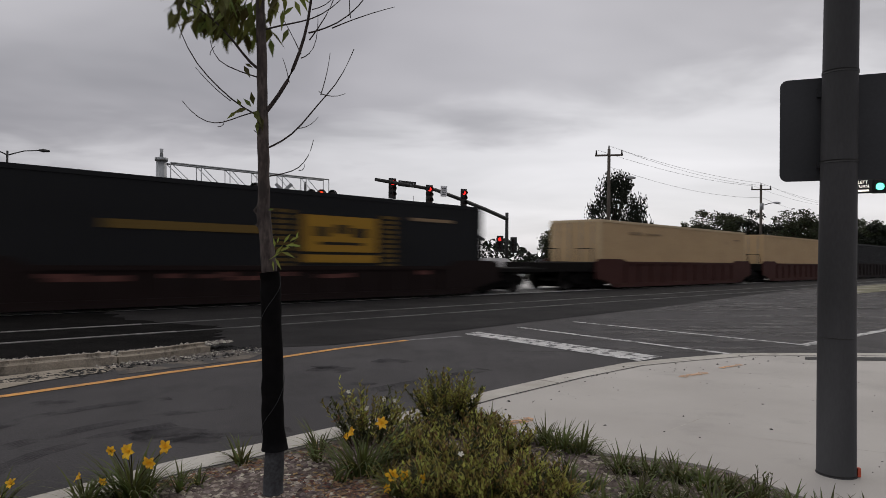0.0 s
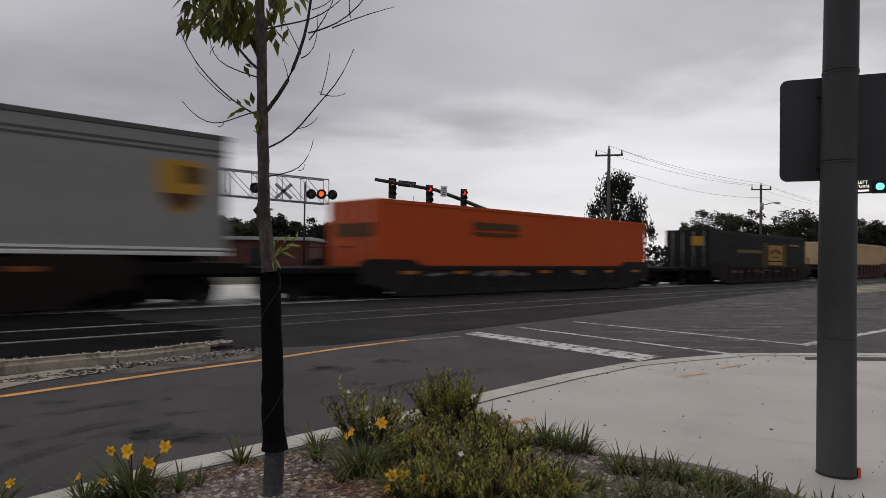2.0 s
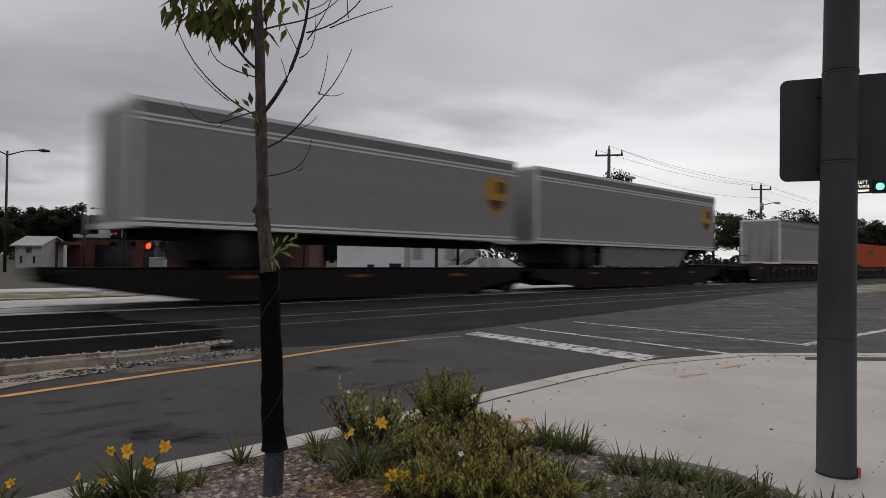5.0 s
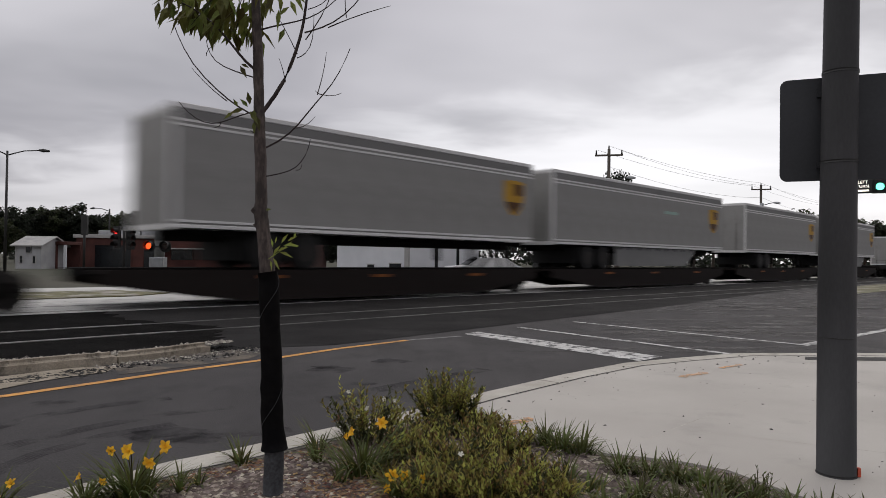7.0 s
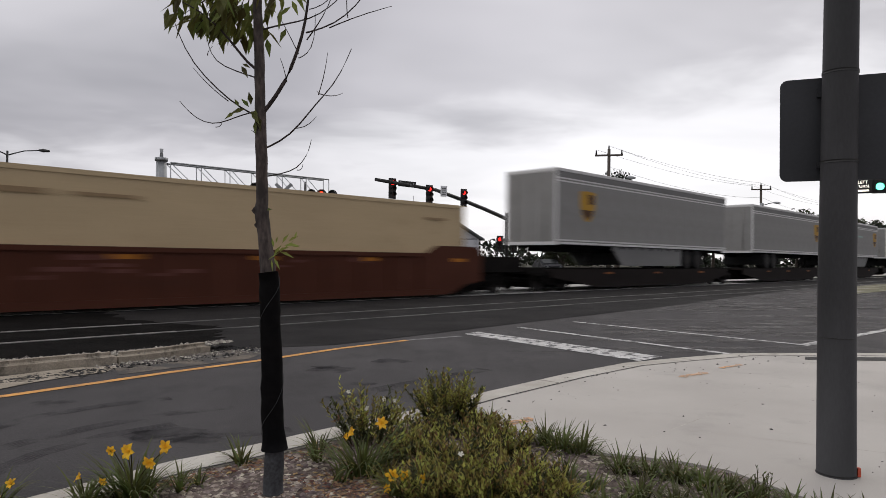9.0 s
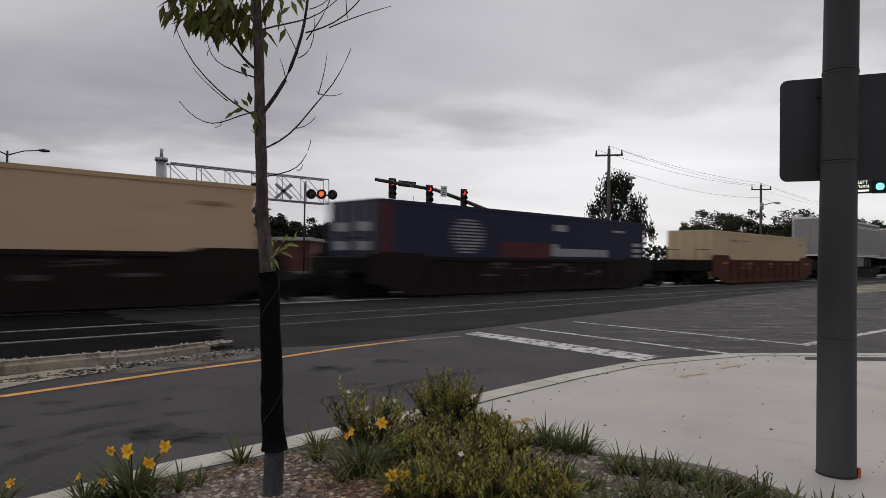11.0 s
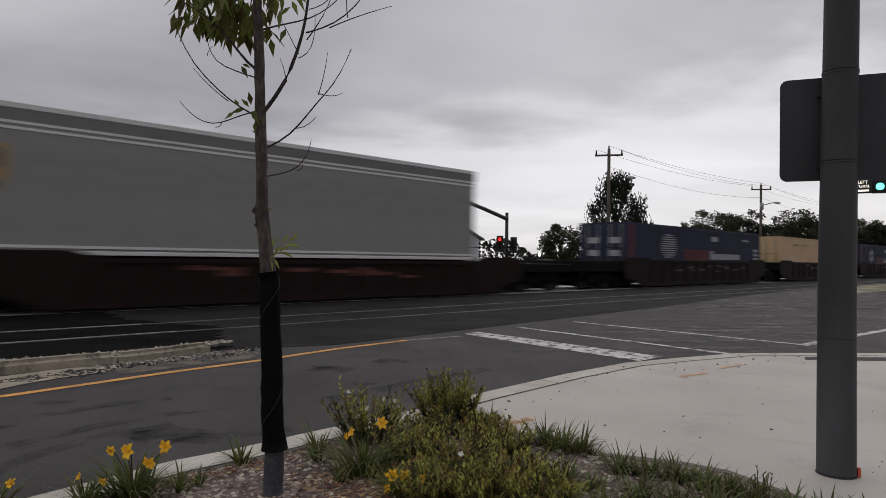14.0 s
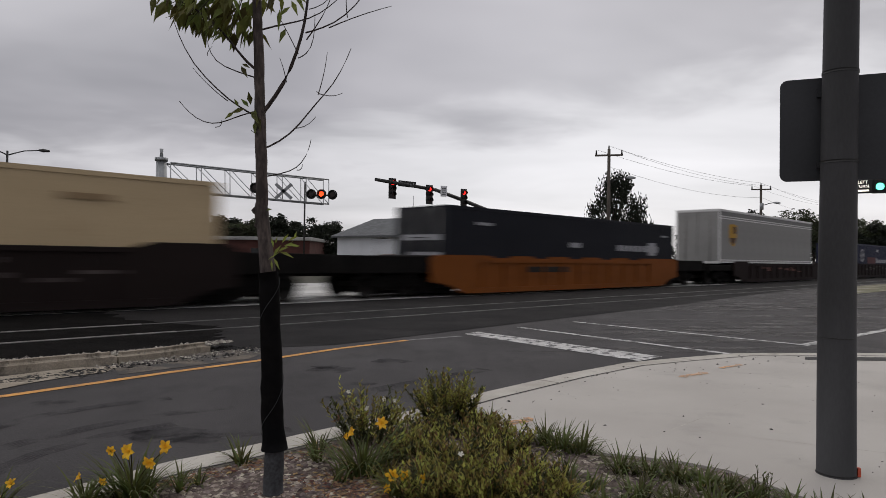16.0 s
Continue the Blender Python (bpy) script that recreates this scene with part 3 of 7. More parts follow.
def container(s_r, s_f, mat, frame_mat, label, z0=0.34, z1=3.08, rib=0.28, door_mat=None, roof_mat=None):
    """A long box container: frame, ribbed walls, corrugated roof, doors with lock rods at the rear."""
    half = (s_f - s_r) / 2
    c = on_train("container", (s_f + s_r) / 2, label, "container", "containers on the train")
    w = 1.295
    bm = bmesh.new()
    for y in (-w, w):
        iy = y - math.copysign(0.10, y)
        for x in (-half, half):
            box(bm, min(x, x - math.copysign(0.13, x)), max(x, x - math.copysign(0.13, x)), min(y, iy), max(y, iy), z0, z1)
        box(bm, -half + 0.13, half - 0.13, min(y, iy), max(y, iy), z1 - 0.11, z1 - 0.004)
        box(bm, -half + 0.13, half - 0.13, min(y, iy), max(y, iy), z0, z0 + 0.14)
    for x in (-half, half):
        ix = x - math.copysign(0.12, x)
        for za, zb in ((z1 - 0.12, z1 - 0.004), (z0, z0 + 0.14)):
            box(bm, min(x, ix), max(x, ix), -w + 0.1, w - 0.1, za, zb)
    part("frame", bm, frame_mat, c)
    for y, sg in ((-w + 0.012, -1), (w - 0.012, 1)):
        bm = bmesh.new()
        ribbed_side(bm, -half + 0.12, half - 0.12, y, z0 + 0.13, z1 - 0.10, rib, 0.028, sg)
        part("side_wall", bm, mat, c)
    part("roof", boxed(-half + 0.12, half - 0.12, -w + 0.09, w - 0.09, z1 - 0.07, z1 - 0.02), roof_mat or mat, c)
    part("front_wall", boxed(half - 0.07, half - 0.03, -w + 0.09, w - 0.09, z0 + 0.13, z1 - 0.11), mat, c)
    for sg in (-1, 1):
        y0, y1 = sorted((sg * 0.015, sg * (w - 0.09)))
        bm = boxed(-half + 0.02, -half + 0.07, y0, y1, z0 + 0.13, z1 - 0.11, 0.006)
        for zz in (0.25, 0.5, 0.75):
            z = z0 + (z1 - z0) * zz
            box(bm, -half + 0.012, -half + 0.021, y0 + 0.05, y1 - 0.05, z - 0.16, z + 0.16)
        door = part("door", bm, door_mat or mat, c)
        for q in (0.22, 0.72):
            y = y0 + (y1 - y0) * q
            part("lock_rod", tubed([(-half - 0.012, y, z0 + 0.1), (-half - 0.012, y, z1 - 0.08)], 0.022, 6), LOCK, door, "steel lock rod")
    first = boxed(-0.085, 0.085, -0.08, 0.08, 0, 0.122, 0.008)
    me = bpy.data.meshes.new("corner_casting")
    first.to_mesh(me)
    first.free()
    me.materials.append(frame_mat)
    for x in (-half, half):
        for y in (-w, w):
            for z in (z0, z1 - 0.12):
                o = new("corner_casting", me)
                o.parent, o.location = c, (x - math.copysign(0.081, x), y - math.copysign(0.076, y), z)
    return c


def marks_on(parent, name, mat, spots, label="", y=-1.299):
    """Separate flat bars on a wall: x from, x to, z from, z to."""
    for q in spots:
        bm = bmesh.new()
        flat_mark(bm, *q, y)
        part(name, bm, mat, parent, label)


def flat_mark(bm, x0, x1, z0, z1, y=-1.299, mi=0):
    box(bm, x0, x1, y - 0.006, y + 0.004, z0, z1, mi=mi)


def shield(c, x, z, w, h, y, cols):
    """A parcel carrier's emblem as a plain two-tone shield."""
    out = []
    for k in range(-5, 6):
        q = k / 5
        out.append((x + q * w / 2, z + h / 2 - 0.05 * h * q * q))
    low = []
    for k in range(5, -6, -1):
        q = k / 5
        low.append((x + q * w / 2 * (1 if abs(q) < 1 else 1), z - h / 2 + 0.5 * h * abs(q) ** 2.2))
    em = part("emblem", profile_y(bmesh.new(), out + low, y - 0.006, y), cols[0], c, "gold and brown shield emblem")
    bm = bmesh.new()
    profile_y(bm, [(x - 0.02 * w, z + 0.40 * h), (x + 0.42 * w, z + 0.38 * h), (x + 0.42 * w, z + 0.10 * h), (x + 0.05 * w, z + 0.05 * h)], y - 0.009, y - 0.0065)
    profile_y(bm, [(x - 0.40 * w, z - 0.12 * h), (x + 0.40 * w, z - 0.12 * h), (x + 0.30 * w, z - 0.27 * h), (x, z - 0.45 * h), (x - 0.30 * w, z - 0.27 * h)], y - 0.009, y - 0.0065)
    part("emblem_field", bm, cols[1], em, "brown field")


GREY_BOX = paint("grey trailer panels", (0.272, 0.266, 0.257), 0.4, dirt=(0.21, 0.205, 0.197))
GREY_RAIL = paint("pale trailer rails", (0.66, 0.65, 0.64), 0.3)
# panel grey with the shade below the top rail put into its colour
GREY_SHADE = paint("shaded grey trailer strip", (0.19, 0.187, 0.183), 0.3)
GREY_DARK = paint("dull trailer rails", (0.10, 0.10, 0.10), 0.3)
GOLD = paint("gold emblem", (0.44, 0.25, 0.035), 0.2)
BROWN = paint("brown emblem", (0.09, 0.045, 0.022), 0.2)
SKIRT = paint("pale side skirt", (0.19, 0.19, 0.187), 0.4)
CARRIER_BAR = paint("dull green bar", (0.30, 0.42, 0.38), 0.2)


def trailer(s_r, s_f, floor_z, label, deck_z, emblem, bands=True, skirt=False, on_spine=True, bar=None, pale=False, turned=False):
    """A box semi-trailer: body, roof rail, bands, doors, tandem wheels, skirts and landing legs."""
    half = (s_f - s_r) / 2
    tz = floor_z + (3.07 if pale else 2.98)
    w = 1.295
    c = on_train("box_trailer", (s_f + s_r) / 2, label, "trailer", "parcel trailers on the train")
    n = int(2 * half / 1.22)
    for sg in (-1, 1):
        for k in range(n):     # riveted panels with narrow joints
            a = -half + 0.08 + (2 * half - 0.16) * k / n
            b = -half + 0.08 + (2 * half - 0.16) * (k + 1) / n
            if k == 0:
                first = part("side_panel", boxed(0.004, b - a - 0.004, *sorted((sg * w, sg * (w - 0.03))), floor_z + 0.2, tz - 0.1), GREY_BOX, c)
                first.location.x = a
            else:
                o = new("side_panel", first.data)
                o.parent, o.location = c, (a, 0, 0)
    core = boxed(-half + 0.03, half - 0.03, -w + 0.02, w - 0.02, floor_z + 0.05, tz - 0.03, 0.02)
    part("body", core, GREY_BOX, c)
    for sg in (-1, 1):
        y = sorted((sg * (w + 0.018), sg * (w - 0.05)))
        part("top_rail", boxed(-half, half, *y, tz - 0.13, tz, 0.015), GREY_RAIL if bands else GREY_DARK, c)
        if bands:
            part("shade_strip", boxed(-half + 0.03, half - 0.03, *sorted((sg * (w + 0.006), sg * (w - 0.01))), tz - 0.36, tz - 0.135), GREY_SHADE, c)
        bm = boxed(-half, half, *y, floor_z, floor_z + 0.09, 0.01)
        box(bm, -half, half, *sorted((sg * (w + 0.012), sg * (w - 0.04))), floor_z + 0.14, floor_z + 0.2)
        part("bottom_rail", bm, GREY_RAIL, c, "pale aluminium bottom rail")
        bm = bmesh.new()
        for z in (0.40, 0.52):
            box(bm, -half + 0.03, half - 0.03, *sorted((sg * (w + 0.010), sg * (w - 0.01))), tz - z - 0.03, tz - z + 0.025)
        part("band", bm, GREY_RAIL if bands else GREY_DARK, c)
    part("roof", boxed(-half + 0.02, half - 0.02, -w + 0.05, w - 0.05, tz - 0.028, tz + 0.01), GREY_RAIL, c)
    for sg in (-1, 1):
        y0, y1 = sorted((sg * 0.012, sg * (w - 0.07)))
        door = part("door", boxed(-half - 0.01, -half + 0.03, y0, y1, floor_z + 0.1, tz - 0.14, 0.006), GREY_BOX, c)
        y = (y0 + y1) / 2 + sg * 0.1
        part("lock_rod", tubed([(-half - 0.03, y, floor_z + 0.08), (-half - 0.03, y, tz - 0.12)], 0.02, 6), LOCK, door, "steel lock rod")
    bm = boxed(-half - 0.02, -half + 0.05, -w, w, floor_z - 0.04, floor_z + 0.1, 0.01)
    box(bm, -half - 0.02, -half + 0.05, -w, w, tz - 0.14, tz, 0.01)
    for y in (-w, w - 0.08):
        box(bm, -half - 0.02, -half + 0.05, y, y + 0.08, floor_z, tz)
    part("rear_frame", bm, GREY_RAIL, c)
    bm = bmesh.new()
    for y in (-0.45, 0.45):
        box(bm, -half + 0.3, half - 0.4, y - 0.06, y + 0.06, floor_z - 0.28, floor_z - 0.002)
    x = -half + 0.6
    while x < half - 0.4:
        box(bm, x - 0.03, x + 0.03, -w + 0.03, w - 0.03, floor_z - 0.13, floor_z - 0.003)
        x += 0.9
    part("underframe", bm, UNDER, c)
    if on_spine:
        e, off = (-1, 0.95) if turned else (1, 0.0)     # which end the tandem stands at
        for x in (e * (-half + 2.55 + off), e * (-half + 3.8 + off)):
            for y in (-0.96, 0.96):
                for dy in (-0.16, 0.16):
                    bm = tubed([(x, y + dy - 0.13, deck_z + 0.5), (x, y + dy - 0.09, deck_z + 0.5), (x, y + dy + 0.09, deck_z + 0.5), (x, y + dy + 0.13, deck_z + 0.5)], [0.44, 0.5, 0.5, 0.44], 18)
                    wh = part("wheel", bm, RUBBER, c)
                    if abs(y + dy) > 1.0:
                        oy = y + dy + math.copysign(0.132, y)
                        part("rim", tubed([(x, oy - 0.02, deck_z + 0.5), (x, oy + 0.012, deck_z + 0.5)], [0.27, 0.2], 12), WHEEL_STEEL, wh, "dull steel rim")
        part("axle_frame", boxed(*sorted((e * (-half + 1.9 + off), e * (-half + 4.45 + off))), -0.55, 0.55, deck_z + 0.35, floor_z - 0.05), UNDER, c)
        part("mud_flap", boxed(*sorted((e * (-half + 1.72 + off), e * (-half + 1.75 + off))), -1.2, 1.2, deck_z + 0.25, floor_z), RUBBER, c)
        for y in (-0.85, 0.85):
            part("landing_leg", boxed(*sorted((e * (half - 3.0), e * (half - 2.86))), y - 0.07, y + 0.07, deck_z + 0.3, floor_z), UNDER, c)
        if skirt:
            for y in (-1.2, 1.2):
                part("side_skirt", profile_y(bmesh.new(), [(e * (-half + 4.8 + off * 0.6), deck_z + 0.16), (e * (-half + 4.8 + off * 0.6), floor_z - 0.02), (e * (half - 3.2 - off), floor_z - 0.02), (e * (half - 4.3 - off), deck_z + 0.16)][::e], y - 0.015, y + 0.015), SKIRT, c, "pale aerodynamic side skirt")
    if emblem is not None:
        shield(c, emblem, floor_z + 1.62, 1.15, 1.3, -w - 0.006, (GOLD, BROWN))
    if bar:
        x0, x1, col = bar
        bm = bmesh.new()
        flat_mark(bm, x0, x1, floor_z + 1.72, floor_z + 1.86, -w - 0.003)
        part("lettering_bar", bm, col, c)
    return c


def spine_car(s_mid, half, trucks, label, coupler=(0, 0), hitch=4.6, side_marks=True):
    """A spine car: a centre sill with cross arms, wheel platforms and a trailer hitch."""
    car = on_train("spine_car", s_mid, label, "rail car", "spine cars of the train")
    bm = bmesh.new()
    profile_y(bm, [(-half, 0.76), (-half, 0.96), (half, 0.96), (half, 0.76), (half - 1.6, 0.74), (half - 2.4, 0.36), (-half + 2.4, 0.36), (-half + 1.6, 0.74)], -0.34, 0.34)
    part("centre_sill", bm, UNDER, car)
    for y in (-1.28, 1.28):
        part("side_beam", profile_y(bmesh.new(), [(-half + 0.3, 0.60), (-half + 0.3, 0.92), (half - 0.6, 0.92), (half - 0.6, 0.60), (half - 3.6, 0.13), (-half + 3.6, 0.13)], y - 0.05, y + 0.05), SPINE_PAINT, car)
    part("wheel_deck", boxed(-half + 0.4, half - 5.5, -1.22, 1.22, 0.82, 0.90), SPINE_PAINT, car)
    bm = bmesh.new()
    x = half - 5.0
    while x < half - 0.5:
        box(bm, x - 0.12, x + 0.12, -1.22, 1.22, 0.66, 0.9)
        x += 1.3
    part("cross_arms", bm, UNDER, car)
    hx = half - 1.3
    bm = bmesh.new()
    for y in (-0.3, 0.3):
        tube(bm, [(hx - 1.5, y, 0.93), (hx, y * 0.8, 1.86)], 0.06, 6)
        tube(bm, [(hx + 0.5, y, 0.93), (hx, y * 0.8, 1.86)], 0.06, 6)
    box(bm, hx - 0.45, hx + 0.45, -0.5, 0.5, 1.82, 1.9)
    part("trailer_hitch", bm, UNDER, car, "dark steel trailer hitch")
    for x in (-half + 4.5, 0.0, half - 4.0):
        part("reflector", boxed(x - 0.3, x + 0.3, -1.338, -1.331, 0.70, 0.78), DULL_MARK, car, "dull orange reflective strip")
    for sg in (1, -1):
        ln = coupler[0 if sg > 0 else 1]
        if ln:
            part("end_deck", boxed(*sorted((sg * (half + 0.01), sg * (half + ln - 0.25))), -1.3, 1.3, 0.72, 0.98, 0.02), UNDER, car)
            bm = boxed(*sorted((sg * half, sg * (half + ln))), -0.12, 0.12, 0.60, 0.80, 0.03)
            part("coupler", bm, UNDER, car)
    for x in trucks:
        add_truck(car, x)
    return car


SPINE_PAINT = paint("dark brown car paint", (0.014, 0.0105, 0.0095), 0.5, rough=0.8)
DULL_MARK = paint("dull orange reflector", (0.22, 0.075, 0.02), 0.3)
MARK = paint("orange reflector", (0.40, 0.15, 0.022), 0.3)
STENCIL = paint("faded stencil", (0.085, 0.068, 0.064), 0.5)
PALE_STENCIL = paint("pale stencil", (0.17, 0.16, 0.165), 0.5)
RED_STENCIL = paint("reddish stencil", (0.14, 0.055, 0.045), 0.5)
C_BROWNRED = paint("brown-red car paint", (0.062, 0.024, 0.020), 0.5, rough=0.75)
C_DARKRED = paint("dark oxide car paint", (0.0155, 0.0088, 0.008), 0.5, rough=0.75)
C_RUST = paint("rust-brown car paint", (0.078, 0.026, 0.015), 0.5, rough=0.7)
C_GREY = paint("sooty grey car paint", (0.019, 0.0165, 0.016), 0.5, rough=0.75)
C_BLACK = paint("sooty black car paint", (0.0165, 0.0108, 0.0098), 0.5, rough=0.75)
C_ORANGE = paint("orange-yellow car paint", (0.20, 0.062, 0.011), 0.55, dirt=(0.085, 0.032, 0.011), rough=0.7)
BEIGE = paint("beige container paint", (0.54, 0.42, 0.26), 0.3, dirt=(0.42, 0.31, 0.19))
BEIGE_TAN = paint("tan container paint", (0.50, 0.355, 0.20), 0.3, dirt=(0.38, 0.26, 0.15))
CREAM_TAN = paint("pinkish cream container paint", (0.56, 0.40, 0.265), 0.3, dirt=(0.44, 0.30, 0.19))
CHARCOAL = paint("charcoal container paint", (0.0145, 0.015, 0.0165), 0.4)
BLACKBLUE = paint("blue-black container paint", (0.0125, 0.0135, 0.019), 0.4)
ORANGE = paint("orange container paint", (0.50, 0.080, 0.016), 0.25, dirt=(0.38, 0.064, 0.016))
BLUE = paint("navy container paint", (0.027, 0.030, 0.058), 0.3, dirt=(0.022, 0.024, 0.040))
BLUE_RED = paint("dull red patch", (0.095, 0.026, 0.030), 0.3)
PALE = paint("pale lettering", (0.34, 0.34, 0.36), 0.3)
DULL_AMBER = paint("dull amber ink", (0.15, 0.095, 0.025), 0.3)
AMBER = paint("amber panel", (0.36, 0.20, 0.025), 0.2)
BLACK_INK = paint("black ink", (0.02, 0.018, 0.015), 0.2)
TAN_INK = paint("dull tan ink", (0.30, 0.21, 0.12), 0.2)

# boxes on the train: rear and front end along the train
A2, A1 = (59.6, 75.75), (40.40, 56.55)
YB, OR = (16.66, 32.80), (-6.78, 9.38)
G3, T4 = (-25.2, -11.6), (-51.9, -35.65)
TR, TQ, TP, TT = (-66.8, -53.2), (-86.43, -70.28), (-101.5, -87.8), (-122.05, -105.65)
BB, B1, CC, B2 = (-143.6, -127.4), (-167.25, -151.15), (-187.3, -171.15), (-207.25, -191.1)
GU, ZZ, DD = (-233.9, -217.6), (-255.72, -239.6), (-279.9, -263.7)
X0 = (79.0, 95.15)


def mid(p):
    return (p[0] + p[1]) / 2


E53 = 8.55     # half length of a well car's side sills
well_car(mid(X0), E53, (9.3, -9.6), C_BLACK, "sooty black well car", coupler=(0, 0))
container(*X0, CHARCOAL, CHARCOAL, "charcoal grey ribbed container in a well car")
well_car(mid(A2), E53, (-9.6,), C_BROWNRED, "brown-red well car with ribbed sides", top=1.24, ramp=0.14, coupler=(0, 0))
container(*A2, BEIGE_TAN, BEIGE_TAN, "tan container in a brown-red well car")
well_car(mid(A1), E53, (-9.0,), C_BROWNRED, "brown-red well car with ribbed sides", top=1.24, ramp=0.12, coupler=(0, 3.1))
ca = container(*A1, BEIGE_TAN, BEIGE, "tan container with ribbed doors in a brown-red well car")

well_car(25.05, E53, (9.3, -9.7), C_DARKRED, "dark oxide-red well car with faded stencils", top=1.02, ramp=0.2, blotch=RED_STENCIL, coupler=(3.2, 3.3))
cy = container(*YB, CHARCOAL, CHARCOAL, "charcoal container with an amber panel and a yellow stripe")
bm = bmesh.new()
flat_mark(bm, 0.78, 3.36, 1.42, 2.44)
flat_mark(bm, 0.78, 3.36, 1.12, 1.34)
pn = part("amber_panel", bm, AMBER, cy, "amber panel with dark marks")
marks_on(pn, "panel_mark", BLACK_INK, ((1.15, 1.6, 1.85, 2.12), (1.85, 2.3, 1.95, 2.2), (2.45, 2.95, 1.85, 2.12), (1.3, 2.8, 1.62, 1.7)), y=-1.306)
for x0 in (-0.17, 0.22, 3.56, 3.86):      # dashed columns on both sides of the panel
    marks_on(cy, "column_dash", DULL_AMBER, [(x0, x0 + 0.24, 1.0 + k * 0.145, 1.09 + k * 0.145) for k in range(11)])
bm = bmesh.new()
flat_mark(bm, -4.3, -0.36, 1.86, 2.06)
part("stripe", bm, DULL_AMBER, cy, "dull yellow stripe")
bm = bmesh.new()
flat_mark(bm, 4.75, 6.6, 2.45, 2.55)
part("lettering_bar", bm, TAN_INK, cy)
bm = bmesh.new()
box(bm, -8.11, -8.09, -0.9, -0.25, 2.2, 2.72)
part("door_label", bm, AMBER, cy, "amber door label")

well_car(0.95, E53, (9.6, -9.4), C_GREY, "sooty grey well car with orange reflectors and pale stencils", top=1.03, ramp=0.2, marks=(MARK, (-6.6, -4.3, -2.0, 0.4, 2.8, 5.0, 7.3)), blotch=PALE_STENCIL, coupler=(3.7, 3.1))
co = container(*OR, ORANGE, ORANGE, "bright orange ribbed container in a grey well car")
marks_on(co, "lettering_bar", BROWN, ((-3.9, -1.4, 2.32, 2.56), (-3.9, -1.4, 2.10, 2.22)))
bm = bmesh.new()
box(bm, -8.115, -8.09, -1.0, 0.9, 1.95, 2.35)
part("door_label", bm, BROWN, co, "dark door lettering bar")

well_car(-22.4, E53, (9.5, -9.4), C_DARKRED, "dark brown well car with orange reflectors", ramp=0.1, top=1.16, marks=(DULL_MARK, (-6.6, -4.0, -1.4, 1.2, 3.8, 6.4)), blotch=RED_STENCIL, coupler=(3.15, 3.05))
trailer(*G3, 1.26, "grey box trailer riding low in a well car", 0.3, 5.6, bands=False, on_spine=False)
spine_car(mid(T4) + 0.3, 8.9, (6.97, -10.4), "dark spine car under a long trailer", coupler=(0.6, 0))
trailer(*T4, 1.92, "long grey box trailer with pale side skirt", 0.9, 7.0, skirt=True)
spine_car(mid(TR) - 0.4, 8.1, (-11.4,), "dark spine car under a short trailer")
trailer(*TR, 1.92, "short grey box trailer with pale rails", 0.9, 5.7)
spine_car(mid(TQ) + 0.2, 8.6, (-10.85,), "dark spine car under a long trailer")
trailer(*TQ, 1.92, "long grey box trailer with pale side skirt", 0.9, 6.9, skirt=True, bar=(1.2, 2.6, CARRIER_BAR))
spine_car(mid(TP) - 0.5, 8.2, (-10.35,), "dark spine car under a short trailer")
trailer(*TP, 1.92, "short grey box trailer with gold emblem", 0.9, 5.75)
spine_car(mid(TT) + 0.1, 8.9, (-8.0,), "dark spine car under a long trailer", coupler=(0, 1.5))
trailer(*TT, 1.92, "long grey box trailer with its emblem near one end", 0.9, -6.0, skirt=True, pale=True, turned=True)

well_car(-135.2, E53, (9.1, -9.4), C_RUST, "rust-brown well car with yellow reflectors", top=1.43, ramp=0.26, marks=(MARK, (-6.9, -3.2, 0.2, 3.6, 7.4)), blotch=RED_STENCIL, coupler=(2.7, 3.6))
cb = container(*BB, BEIGE, BEIGE, "cream beige container in a rust-brown well car")
well_car(mid(B1), E53, (9.7, -9.9), C_BLACK, "sooty black well car with pale stencils", top=1.32, ramp=0.12, blotch=STENCIL, coupler=(3.2, 0))
well_car(mid(CC), E53, (-9.9,), C_BLACK, "sooty black well car with pale stencils", top=1.34, ramp=0.12, blotch=STENCIL)
cc = container(*CC, CREAM_TAN, BEIGE_TAN, "cream beige container with ribbed tan doors", door_mat=BEIGE_TAN)
well_car(mid(B2), E53, (-10.05,), C_BLACK, "sooty black well car with pale stencils", top=1.32, ramp=0.12, blotch=STENCIL, coupler=(0, 3.9))
for ob_c in (cb, cc, ca):
    marks_on(ob_c, "lettering_bar", TAN_INK, ((6.3, 7.2, 2.52, 2.60), (-5.6, -4.4, 2.50, 2.62), (-4.0, -2.6, 2.52, 2.60)))
